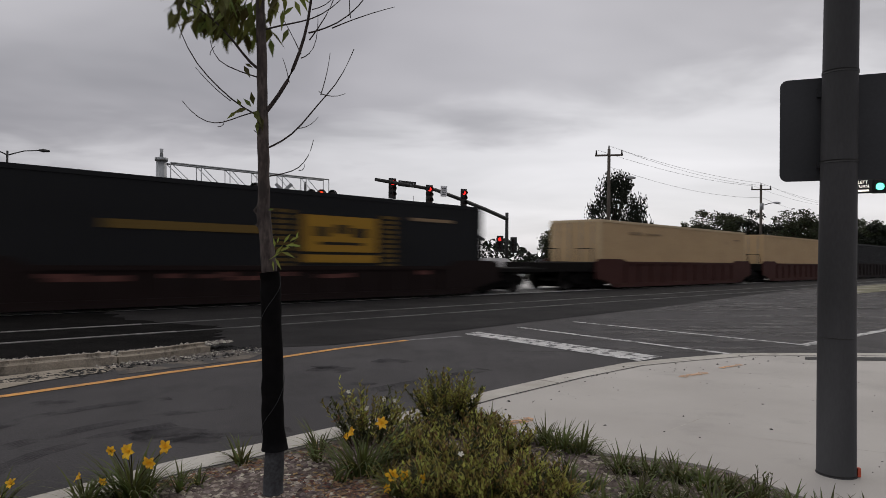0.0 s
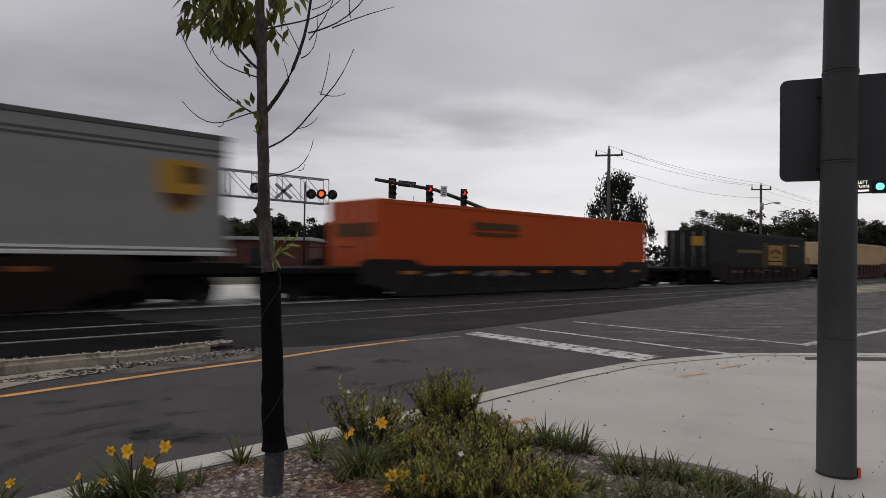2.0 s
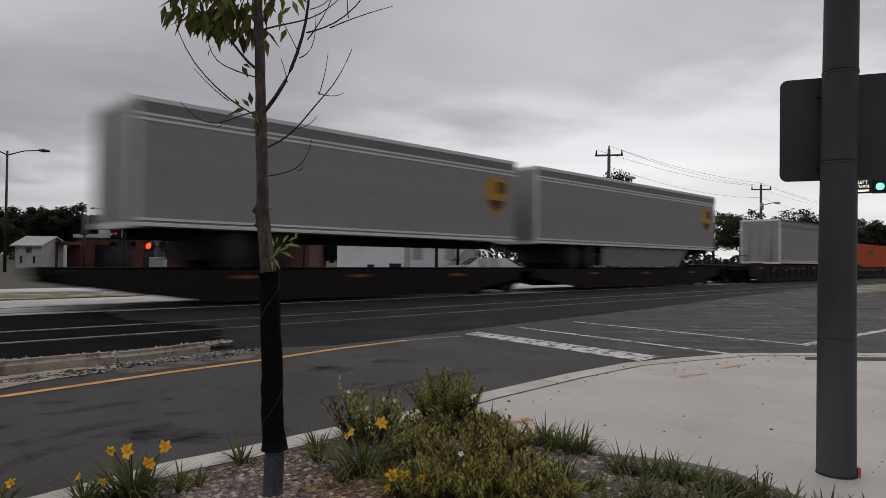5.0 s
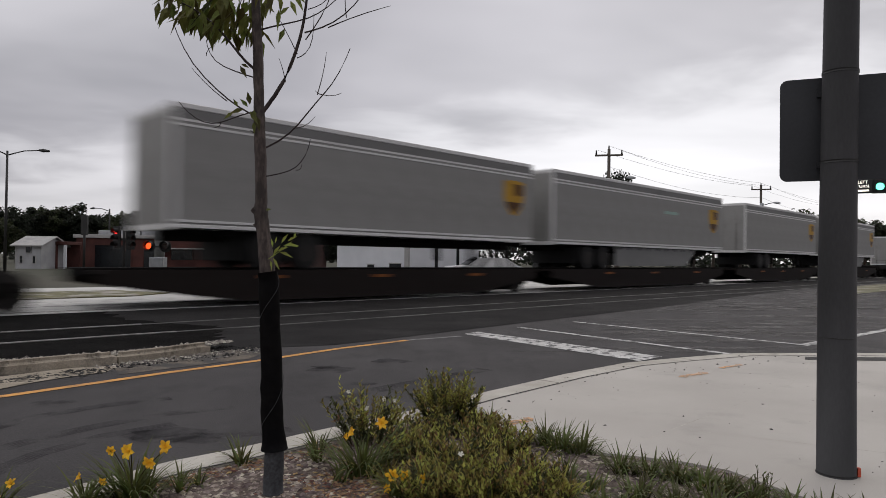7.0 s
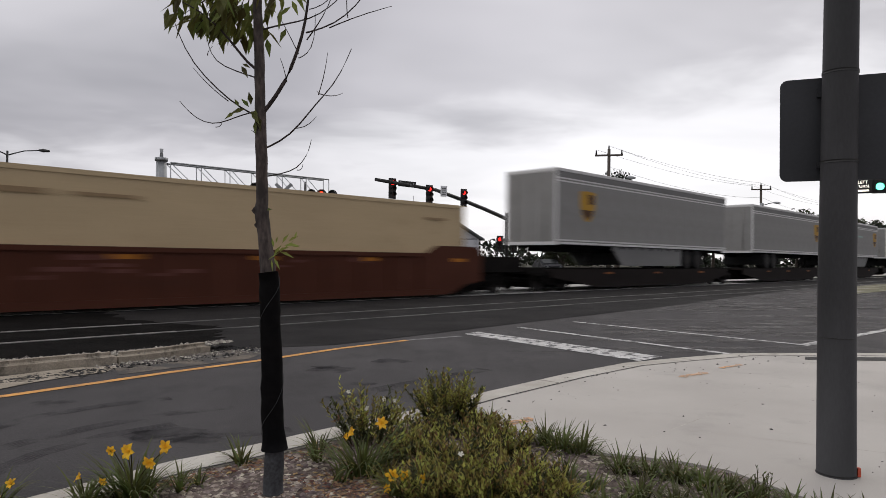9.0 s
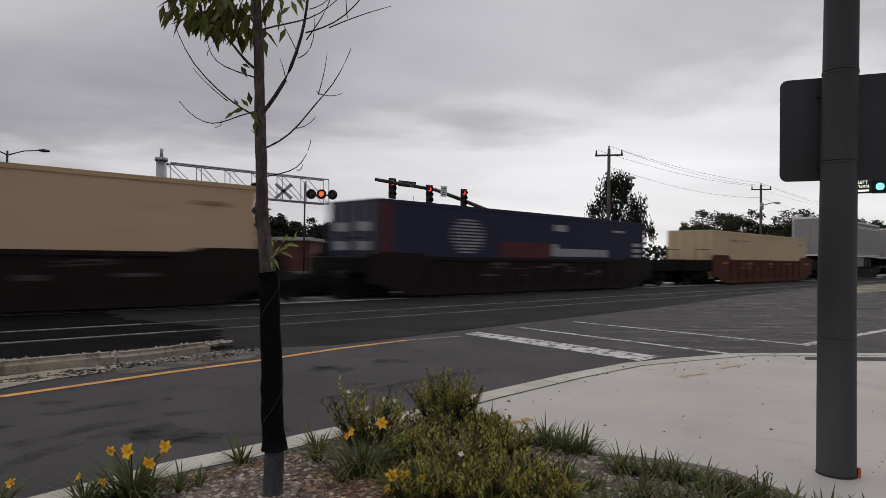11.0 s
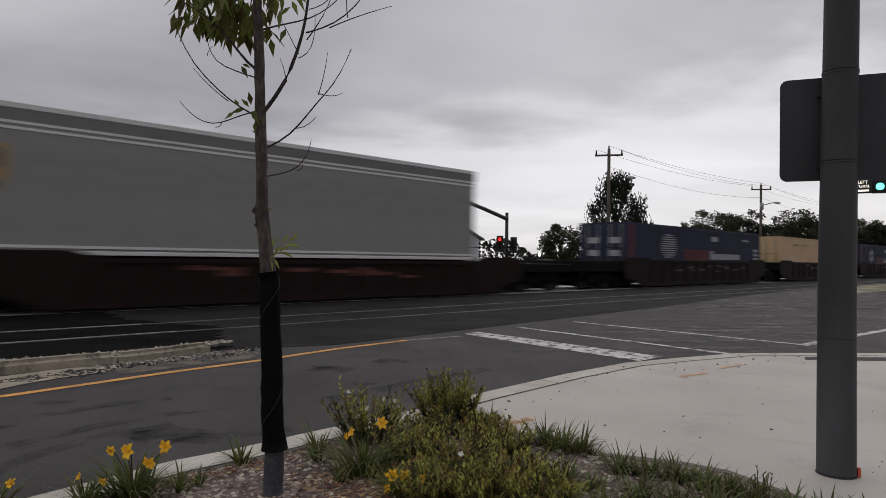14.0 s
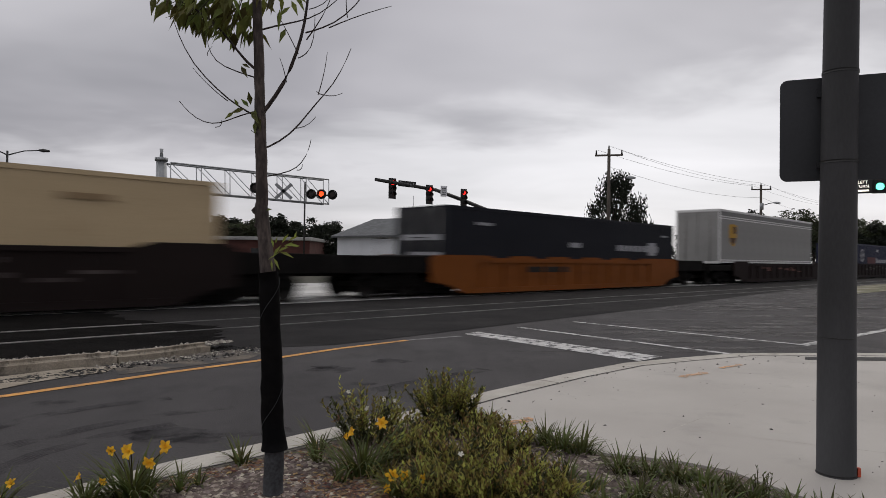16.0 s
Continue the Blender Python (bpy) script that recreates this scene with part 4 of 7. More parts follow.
for rng_ in (B1, B2):
    cbl = container(*rng_, BLUE, BLUE, "navy blue container with white lettering bars and a red patch")
    bm = bmesh.new()
    pts = [(-4.1 + 0.78 * math.cos(k * math.pi / 10), 2.05 + 0.62 * math.sin(k * math.pi / 10)) for k in range(20)]
    for k in range(11):     # round emblem of slats
        z = 2.05 - 0.55 + k * 0.11
        h = math.sqrt(max(0.02, 1 - ((z - 2.05) / 0.62) ** 2)) * 0.78
        flat_mark(bm, -4.1 - h, -4.1 + h, z - 0.028, z + 0.028)
    part("emblem", bm, PALE, cbl, "pale round slatted emblem")
    bm = bmesh.new()
    flat_mark(bm, -2.4, 0.6, 1.35, 1.92)
    part("red_patch", bm, BLUE_RED, cbl, "dull red patch")
    marks_on(cbl, "lettering_bar", PALE, [(0.75 + k * 0.46, 1.14 + k * 0.46, 1.42, 1.74 if k else 1.9) for k in range(9)])
    for q in ((0.9, 1.7, 2.42, 2.68), (5.3, 6.2, 2.52, 2.62), *((7.0, 7.7, 1.15 + k * 0.26, 1.31 + k * 0.26) for k in range(4))):
        bm = bmesh.new()
        flat_mark(bm, *q)
        part("number_bar", bm, PALE, cbl)
    for zz in (1.5, 2.1):
        for y in (-0.85, 0.25):
            part("door_label", boxed(-8.09, -8.065, y, y + 0.55, zz, zz + 0.28), PALE, cbl, "white door label")
    bm = bmesh.new()
    flat_mark(bm, -8.0, -7.55, 0.5, 2.96)
    part("end_stripe", bm, BLUE_RED, cbl, "dull red end stripe")

well_car(-223.7, E53, (10.3, -9.7), C_DARKRED, "dark oxide-red well car with faded stencils", top=1.18, ramp=0.16, blotch=RED_STENCIL, coupler=(3.5, 3.5))
trailer(*GU, 1.24, "long grey box trailer with an emblem near its doors", 0.3, -6.35, on_spine=False, pale=True)
well_car(-248.0, E53, (9.95, -9.8), C_ORANGE, "orange-yellow well car with notched sides", top=1.40, ramp=0.0, humps=True, coupler=(3.6, 3.6))
cz = container(*ZZ, BLACKBLUE, BLACKBLUE, "blue-black container with white lettering bars in an orange car")
marks_on(cz, "lettering_bar", PALE, [(2.7 + k * 0.42, 3.02 + k * 0.42, 1.72, 1.98) for k in range(6)] + [(5.5, 6.2, 1.55, 2.15), (5.2, 5.49, 1.70, 2.0), (6.21, 6.4, 1.70, 2.0), (6.8, 7.4, 2.46, 2.54), (-1.0, -0.2, 1.8, 2.0), (-6.6, -5.8, 2.46, 2.56)])
part("door_label", boxed(-8.085, -8.06, -1.0, 1.0, 1.9, 2.1), PALE, cz, "pale door label")
part("door_label", boxed(-8.085, -8.06, -1.0, 0.6, 1.3, 1.5), PALE, cz, "pale door label")
bm = bmesh.new()
flat_mark(bm, -3.6, -0.9, 0.80, 1.02, -1.446)
part("car_label", bm, BLACK_INK, MOVERS[-2][0])
well_car(mid(DD), E53, (9.4, -9.6), C_BLACK, "sooty black well car with a rusty top edge", ramp=0.14, top=1.42, blotch=STENCIL, coupler=(3.0, 0))
cd = container(*DD, BEIGE, BEIGE, "cream beige container in a sooty black well car")
bm = bmesh.new()
flat_mark(bm, 4.6, 5.6, 2.44, 2.58)
part("lettering_bar", bm, TAN_INK, cd)

# ---- kerb, pavement, planting bed ----
KERB_FRONT = [(-3.2, 1.4), (-1.85, 3.18), (-1.49, 3.66), (-1.22, 3.9), (-0.89, 4.26), (-0.66, 4.5), (-0.19, 4.98), (0.31, 5.6), (0.62, 5.94), (1.22, 6.6), (2.05, 7.39), (2.81, 7.83), (3.7, 8.29), (4.77, 8.41), (5.69, 8.47), (9.0, 8.75), (16.0, 9.2)]


def offset_line(line, dist):
    out = []
    for i, p in enumerate(line):
        a, b = Vector(line[max(i - 1, 0)]), Vector(line[min(i + 1, len(line) - 1)])
        d = (b - a).normalized()
        out.append((p[0] + d.y * dist, p[1] - d.x * dist))
    return out


def dense(line, step):
    """Points at even steps along a line."""
    out, acc = [line[0]], 0.0
    for a, b in zip(line, line[1:]):
        a, b = Vector(a), Vector(b)
        n = max(1, int((b - a).length / step))
        for k in range(1, n + 1):
            out.append(tuple(a.lerp(b, k / n)))
    return out


KERB_W = 0.24
KERB_BACK = offset_line(KERB_FRONT, KERB_W)
kerb = empty("kerb", pose(0, 0, 0), "pale concrete kerb round the street corner", "kerb", kind="structure")
df, db = dense(KERB_FRONT, 0.3), None
db = offset_line(df, KERB_W)
seg = 6
for i in range(0, len(df) - 1, seg):
    j = min(i + seg, len(df) - 1)
    fr, bk = df[i:j + 1], db[i:j + 1]
    bm = bmesh.new()
    prism(bm, [*fr, *bk[::-1]], -0.2, 0.13)
    top_front = [e for e in bm.edges if all(v.co.z > 0.1 for v in e.verts)]
    bmesh.ops.bevel(bm, geom=top_front, offset=0.012, segments=2, affect="EDGES")
    part("kerb_stone", bm, KERB, kerb)
# dark joint behind the kerb; the front strip is shade painted on the road
for line, wd, zz, nm in ((offset_line(df, KERB_W - 0.004), 0.018, 0.1312, "back_joint"), (offset_line(df, -0.03), 0.05, 0.0045, "kerb_front_shade")):
    bm = bmesh.new()
    other = offset_line(line, wd)
    for i in range(len(line) - 1):
        sheet(bm, [line[i], line[i + 1], other[i + 1], other[i]], zz)
    part(nm, bm, DARK_MARK, kerb, "dark strip along the kerb, back joint and painted front shade")
ji = min(range(len(KERB_BACK)), key=lambda i: (Vector(KERB_BACK[i]) - Vector((0.0, 4.82))).length)
BED_EDGE = [(0.26, 4.64), (0.38, 4.49), (0.78, 4.16), (0.94, 3.93), (1.36, 3.78), (1.58, 3.62), (1.74, 3.28), (1.86, 3.05), (2.0, 2.4), (2.05, 1.0), (2.05, -3.0)]
inner = offset_line(KERB_FRONT, KERB_W + 0.008)
pav_ring = [*inner[ji:], (16.0, -3.0), *BED_EDGE[::-1]]
pavement = tagged(part("pavement", prism(bmesh.new(), pav_ring, -0.2, 0.128), CONCRETE), "pale clean concrete corner pavement", "pavement", kind="structure")
bed_ring = [*inner[:ji], (inner[ji][0] - 0.006, inner[ji][1] - 0.006), *[(x - 0.006, y - 0.006) for x, y in BED_EDGE], (-4.5, -3.0), (-4.5, 0.2)]
bed = tagged(part("planting_bed", prism(bmesh.new(), bed_ring, -0.2, 0.115), MULCH), "bark-mulched planting bed behind the kerb", "planting bed", kind="structure")
# scored joints of the pavement, paint marks, pebbles
bm = bmesh.new()
for a, b in (((0.85, 3.76), (3.29, 6.21)), ((3.29, 6.21), (4.47, 7.93)), ((1.65, 4.48), (6.5, 2.2))):
    a, b = Vector(a), Vector(b)
    d = (b - a).normalized()
    nn_ = Vector((-d.y, d.x)) * 0.0025
    sheet(bm, [a + nn_, b + nn_, b - nn_, a - nn_], 0.1288)
part("score_line", bm, KERB, pavement)
bm = bmesh.new()
sheet(bm, [(4.42, 8.02), (5.43, 8.06), (9.0, 8.46), (9.0, 8.34), (5.24, 7.78), (4.29, 7.79)], 0.1325)
part("drain_slot", bm, DARK_MARK, pavement, "dark drain slot along the kerb")
for q in (((2.36, 6.5), (2.72, 6.78), 0.05), ((2.99, 7.08), (3.33, 7.33), 0.035), ((0.44, 4.54), (0.65, 4.73), 0.04), ((0.49, 4.54), (0.64, 4.68), 0.035)):
    a, b = Vector(q[0]), Vector(q[1])
    d = (b - a).normalized()
    p = Vector((-d.y, d.x))
    ring = []
    rr = random.Random(3)
    for k in range(9):
        ring.append(a.lerp(b, k / 8) + p * q[2] * (0.4 + rr.random()))
    for k in range(8, -1, -1):
        ring.append(a.lerp(b, k / 8) - p * q[2] * (0.2 + rr.random()))
    part("paint_mark", sheet(bmesh.new(), ring, 0.1335 + 0.001 * rr.random()), ORANGE_MARK, pavement, "faded orange spray mark")


def pebble_field(name, count, area, zbase, size, mat, seed, label, category, flat=0.6):
    """Loose stones or chips: many small uneven octahedra in one mesh."""
    r = np.random.RandomState(seed)
    verts, faces = [], []
    base = np.array([(1, 0, 0), (0, 1, 0), (-1, 0, 0), (0, -1, 0), (0, 0, 1), (0, 0, -1)], float)
    tri = [(0, 1, 4), (1, 2, 4), (2, 3, 4), (3, 0, 4), (1, 0, 5), (2, 1, 5), (3, 2, 5), (0, 3, 5)]
    k = 0
    for _ in range(count):
        x, y = area(r)
        s = size[0] + (size[1] - size[0]) * r.rand() ** 2
        v = base * (s * (0.6 + 0.8 * r.rand(6, 1)))
        v[:, 2] *= flat
        a = r.rand() * 6.28
        c_, s_ = math.cos(a), math.sin(a)
        v[:, 0] *= 0.6 + 1.2 * r.rand()
        vx = v[:, 0] * c_ - v[:, 1] * s_ + x
        vy = v[:, 0] * s_ + v[:, 1] * c_ + y
        vz = v[:, 2] + zbase + s * flat * 0.4
        verts += list(zip(vx, vy, vz))
        faces += [tuple(q + k for q in t) for t in tri]
        k += 6
    me = bpy.data.meshes.new(name)
    me.from_pydata(verts, [], faces)
    me.materials.append(mat)
    return tagged(new(name, me), label, category, kind="stuff")


def inside(ring, x, y):
    c = False
    for i in range(len(ring)):
        (x0, y0), (x1, y1) = ring[i], ring[i - 1]
        if (y0 > y) != (y1 > y) and x < (x1 - x0) * (y - y0) / (y1 - y0) + x0:
            c = not c
    return c


def bed_spot(r):
    while True:
        x, y = r.uniform(-2.4, 2.0), r.uniform(2.3, 5.2)
        if inside(bed_ring, x, y):
            return x, y


def pav_spot(r):
    while True:
        x, y = r.uniform(0.2, 5.0), 8.4 - 5.2 * r.rand() ** 1.2
        if inside(pav_ring, x, y):
            return x, y


pebble_field("mulch_chips", 17000, bed_spot, 0.113, (0.004, 0.020), CHIP, 3, "brown and grey bark chips on the bed", "mulch", 0.45)
def kerb_spot(r):
    i = r.randint(12, len(df) - 24)
    p = Vector(db[i]).lerp(Vector(db[i + 1]), r.rand())
    k = abs(r.normal()) * 0.35 - 0.1
    return p.x + k * 0.75, p.y - k * 0.65


def litter_spot(r):
    if r.rand() < 0.6:
        return -0.42 + r.normal() * 0.17, 3.28 + r.normal() * 0.16
    k = r.rand()
    return -1.5 + 1.2 * k + r.normal() * 0.04, 3.22 + 1.05 * k + r.normal() * 0.05


pebble_field("leaf_litter", 1500, litter_spot, 0.118, (0.004, 0.015), LITTER, 31, "brown dead leaves lying on the mulch", "leaf litter", 0.35)
pebble_field("kerb_crumbs", 120, kerb_spot, 0.130, (0.004, 0.014), DARK_MARK, 18, "dark crumbs of dirt along the kerb", "dirt", 0.5)
pebble_field("pavement_crumbs", 70, pav_spot, 0.128, (0.004, 0.013), DARK_MARK, 8, "dark crumbs of dirt on the pavement", "dirt", 0.5)

# ---- road markings, broken island kerb ----
def strip(name, a, b, w, mat, z=0.005, parent=road, label=""):
    a, b = Vector(a), Vector(b)
    d = (b - a).normalized()
    p = Vector((-d.y, d.x)) * w / 2
    return part(name, sheet(bmesh.new(), [a + p, b + p, b - p, a - p], z), mat, parent, label)


YL = [(-8.0, 0.9), (-3.87, 5.8), (-2.93, 7.11), (-2.18, 8.04), (-1.42, 9.14), (-0.54, 10.15)]
for a, b in zip(YL, YL[1:]):
    strip("yellow_line", a, b, 0.11, YELLOW_PAINT, label="orange-yellow road line")
strip("white_line", (-0.54, 10.15), (0.31, 10.8), 0.10, FAINT_PAINT, label="worn pale road line")
part("stop_bar", sheet(bmesh.new(), [(0.36, 11.09), (0.63, 11.46), (2.93, 8.76), (2.5, 8.34)], 0.006), WHITE_PAINT, road, "worn white stop bar")
strip("white_line", (1.43, 12.32), (3.97, 9.12), 0.13, WHITE_PAINT, 0.0062, label="worn white road line")
strip("white_line", (2.71, 13.6), (5.65, 10.17), 0.12, WHITE_PAINT, 0.0062, label="worn white road line")
strip("white_line", (5.56, 10.16), (9.6, 13.6), 0.16, WHITE_PAINT, 0.0066, label="worn white road line")
# dark tyre curves and repaired patches
SKID = patchy(material("tyre marks", (0.036, 0.034, 0.037), (0.044, 0.042, 0.045), 9, 0.85, fine=0.3, spec=0.2), 3.0, 0.40, 0.80)
for pts, w in (([(-2.95, 3.9), (-2.80, 4.4), (-2.55, 4.85), (-2.2, 5.25), (-1.75, 5.55)], 0.16), ([(-2.6, 3.5), (-2.55, 4.15), (-2.35, 4.6), (-2.0, 4.95)], 0.15), ([(-3.3, 4.5), (-3.15, 5.1), (-2.85, 5.5), (-2.4, 5.85)], 0.16),
               ([(-2.1, 4.5), (-1.8, 4.62), (-1.45, 4.66), (-1.1, 4.85)], 0.15), ([(-1.0, 5.9), (-0.3, 6.7), (0.5, 7.6)], 0.22)):
    line = dense(pts, 0.12)
    bm = bmesh.new()
    for q in range(5):      # the ribs of the tread
        lo_ = offset_line(line, (q - 2) * w / 5)
        hi_ = offset_line(line, (q - 2) * w / 5 + w / 5 * 0.8)
        for k in range(len(line) - 1):
            sheet(bm, [lo_[k], lo_[k + 1], hi_[k + 1], hi_[k]], 0.0034 + 0.0001 * q)
    part("tyre_mark", bm, SKID, road, "faint dark curved tyre mark")
bm = bmesh.new()
rr = random.Random(4)
for x, y in ((-1.31, 7.6), (-0.8, 6.61), (-3.24, 5.57), (-1.91, 4.65), (-2.05, 4.62), (-1.72, 4.59), (-1.21, 7.42), (-0.63, 8.08)):
    big = rr.uniform(0.8, 1.9)
    ring = [(x + 0.2 * big * rr.uniform(0.6, 1) * math.cos(k * 0.4), y + 0.15 * big * rr.uniform(0.6, 1) * math.sin(k * 0.4)) for k in range(15)]
    sheet(bm, ring, 0.0042)
tagged(part("oil_spots", bm, SKID, road, "dark oil spots"), kind="stuff")

island = empty("island_kerb", pose(0, 0, 0), "broken dirty concrete kerb of a traffic island", "kerb", kind="structure")
KL = [(-7.2, 4.0), (-4.54, 6.79), (-4.19, 7.19), (-3.74, 7.6)]
KR = [(-3.73, 7.64), (-3.36, 8.14), (-3.05, 8.7)]
for line, zt in ((KL, 0.14), (KR, 0.125)):
    fr = dense(line, 0.25)
    bk = offset_line(fr, -0.17)
    bm = bmesh.new()
    prism(bm, [*fr, *bk[::-1]], -0.15, zt)
    bmesh.ops.bevel(bm, geom=[e for e in bm.edges if all(v.co.z > 0.1 for v in e.verts)], offset=0.05, segments=3, affect="EDGES")
    part("kerb_stone", bm, ISLAND, island)
gut = [(-4.08, 6.11), (-3.98, 6.45), (-3.85, 6.7), (-3.6, 7.06), (-3.63, 7.5), (-4.11, 7.27), (-4.49, 6.72), (-7.2, 3.9), (-7.2, 3.4)]
part("gutter", sheet(bmesh.new(), gut, 0.0075), ISLAND, island, "dirty concrete gutter pan")
bm = bmesh.new()
sheet(bm, [(-3.77, 7.57), (-3.35, 8.12), (-2.9, 8.86), (-2.31, 8.65), (-2.37, 8.11), (-2.89, 7.48), (-3.39, 6.93)], 0.0048)
part("crumbled_edge", bm, DIRT, island, "crumbled asphalt and dirt")
back = [*[(x, y) for x, y in offset_line(dense(KL, 0.3), -0.175)], *[(x, y) for x, y in offset_line(dense(KR, 0.3), -0.175)], *offset_line([*dense(KL, 0.3), *dense(KR, 0.3)], -0.40)[::-1]]
part("island_dirt", sheet(bmesh.new(), back, 0.08), DIRT, island, "dirt and rubble fill")


def rubble_spot(r):
    k = r.rand()
    p = Vector((-5.2, 6.85)).lerp(Vector((-3.72, 8.0)), k * 1.9) if k < 0.526 else Vector((-3.72, 8.0)).lerp(Vector((-3.0, 9.1)), (k - 0.526) / 0.474)
    return p.x + r.normal() * 0.07, p.y + r.normal() * 0.07


def rubble_spot_front(r):
    p = Vector((-3.75, 7.4)).lerp(Vector((-2.5, 8.9)), r.rand())
    return p.x + r.normal() * 0.13, p.y + r.normal() * 0.12


def lump_spot(r):
    if r.rand() < 0.5:
        return -2.95 + r.normal() * 0.16, 9.0 + r.normal() * 0.16
    k = r.rand()
    return -4.0 + 1.4 * k + r.normal() * 0.08, 6.95 + 1.5 * k + r.normal() * 0.08


def gutter_spot(r):
    k = r.rand()
    return -4.6 + 0.95 * k + r.normal() * 0.10, 6.25 + 0.9 * k + r.normal() * 0.08


pebble_field("rubble", 2600, rubble_spot, 0.08, (0.006, 0.030), STONE, 21, "broken pale stones and rubble behind the kerb", "rubble", 0.7)
pebble_field("rubble", 500, rubble_spot_front, 0.004, (0.006, 0.024), STONE, 22, "broken asphalt crumbs beside the kerb", "rubble", 0.7)
pebble_field("asphalt_lumps", 420, lump_spot, 0.004, (0.005, 0.028), BLACK_LUMP, 23, "broken black asphalt lumps at the kerb's end", "rubble", 0.6)
pebble_field("gutter_dirt", 320, gutter_spot, 0.007, (0.006, 0.028), BLACK_LUMP, 24, "black dirt in the gutter", "dirt", 0.25)

# ---- large pole with the back of a road sign ----
PX_, PY_ = (2.15, 3.58)
pole = empty("signal_pole", pose(PX_ - 0.006, PY_, 0.128, 0, 0, 0), "dark grey steel signal pole with strapped sign", "pole")
bm = bmesh.new()
tube(bm, [(0, 0, 0), (0.0, 0, 1.0), (0.012, 0, 2.0), (0.03, 0, 3.4), (0.06, 0, 6.0)], [0.096, 0.0932, 0.088, 0.082, 0.074], 28)
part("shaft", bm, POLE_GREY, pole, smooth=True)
for z, r, x in ((2.18, 0.0873, 0.0143), (1.69, 0.0897, 0.0083)):
    bm = bmesh.new()
    tube(bm, [(x, 0, z - 0.007), (x, 0, z + 0.007)], [r + 0.003, r + 0.003], 28)
    part("strap", bm, BLACK_STEEL, pole, "black steel strap")
bm = bmesh.new()
tube(bm, [(0, 0, 0.735), (0, 0, 0.74)], [0.0952, 0.0952], 28)
part("seam", bm, BLACK_STEEL, pole)
bm = bmesh.new()
tube(bm, [(0.0, 0, 0.0), (0, 0, 0.012)], [0.100, 0.0965], 28)
part("foot_ring", bm, POLE_GREY, pole)
part("paint_fleck", boxed(0.082, 0.098, -0.058, -0.035, 0.002, 0.05), paint("red-orange paint fleck", (0.5, 0.09, 0.05)), pole, "red-orange paint fleck at the foot")
sign = empty("road_sign", pose(PX_ + 0.108, PY_ + 0.085, 2.025, 0, 0, -22), "dark back of a rounded road sign strapped to the pole", "sign")
bm = bmesh.new()
w2, h2, rc = 0.345, 0.292, 0.04
ring = []
for cx, cz, a0 in ((w2 - rc, h2 - rc, 0), (-w2 + rc, h2 - rc, 90), (-w2 + rc, -h2 + rc, 180), (w2 - rc, -h2 + rc, 270)):
    for k in range(6):
        a = radians(a0 + k * 18)
        ring.append((cx + rc * math.cos(a), cz + rc * math.sin(a)))
profile_y(bm, ring, -0.004, 0.004)
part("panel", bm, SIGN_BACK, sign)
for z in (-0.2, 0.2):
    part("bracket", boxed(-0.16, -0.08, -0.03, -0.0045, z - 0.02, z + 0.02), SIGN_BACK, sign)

# ---- foliage ----
def leaf_material(name, a, b, vary=0.35):
    m = material(name, a, b, 3, 0.6, fine=0.15, bump_scale=40, vary=vary, spec=0.3)
    nn, ll = m.node_tree.nodes, m.node_tree.links
    bs = nn["Principled BSDF"]
    tr = nn.new("ShaderNodeBsdfTranslucent")     # thin leaves let some light through
    mx = nn.new("ShaderNodeMixShader")
    mx.inputs[0].default_value = 0.4
    ll.new(bs.inputs["Base Color"].links[0].from_socket, tr.inputs["Color"])
    ll.new(bs.outputs[0], mx.inputs[1])
    ll.new(tr.outputs[0], mx.inputs[2])
    ll.new(mx.outputs[0], nn["Material Output"].inputs["Surface"])
    return m


LEAF = leaf_material("street tree leaves", (0.16, 0.16, 0.036), (0.075, 0.088, 0.023), 0.55)
LEAF_PALE = leaf_material("young sprout leaves", (0.27, 0.27, 0.06), (0.18, 0.20, 0.045))
SHRUB_LEAF = leaf_material("shrub leaves", (0.25, 0.222, 0.052), (0.145, 0.145, 0.036), 0.5)
MOUND_LEAF = leaf_material("ground cover leaves", (0.30, 0.262, 0.065), (0.155, 0.155, 0.04), 0.6)
BLADE = leaf_material("grass blades", (0.105, 0.115, 0.036), (0.06, 0.074, 0.024), 0.5)
BLADE_LILY = leaf_material("lily blades", (0.105, 0.122, 0.032), (0.065, 0.082, 0.023), 0.4)
BLADE_DRY = leaf_material("dry blades", (0.30, 0.19, 0.075), (0.19, 0.12, 0.05), 0.5)
PETAL = leaf_material("yellow petals", (0.85, 0.52, 0.035), (0.78, 0.40, 0.03), 0.12)
PETAL_WHITE = leaf_material("white petals", (0.75, 0.74, 0.68), (0.65, 0.63, 0.56), 0.1)
STEM = leaf_material("plant stems", (0.085, 0.085, 0.035), (0.06, 0.055, 0.025), 0.3)
BARK = material("tree bark", (0.090, 0.070, 0.062), (0.045, 0.035, 0.032), 14, 0.9, bump=0.010, bump_scale=60, fine=0.45, stretch=(1, 1, 0.4), dirt=(0.035, 0.028, 0.025), dirt_scale=20, dirt_lo=0.5, dirt_hi=0.62)
TWIG = material("dark twigs", (0.045, 0.033, 0.030), (0.028, 0.021, 0.019), 14, 0.9)
FAR_LEAF = leaf_material("far tree leaves", (0.056, 0.062, 0.030), (0.034, 0.040, 0.020), 0.5)
FAR_DARK = leaf_material("dark far leaves", (0.022, 0.026, 0.016), (0.014, 0.018, 0.011), 0.5)
FAR_BARK = material("far bark", (0.07, 0.055, 0.045), None, 5, 0.9)
WRAP = material("black tree sleeve", (0.0045, 0.0045, 0.005), (0.007, 0.0065, 0.0065), 5, 0.9, spec=0.04, bump=0.004, bump_scale=30, fine=0.2)
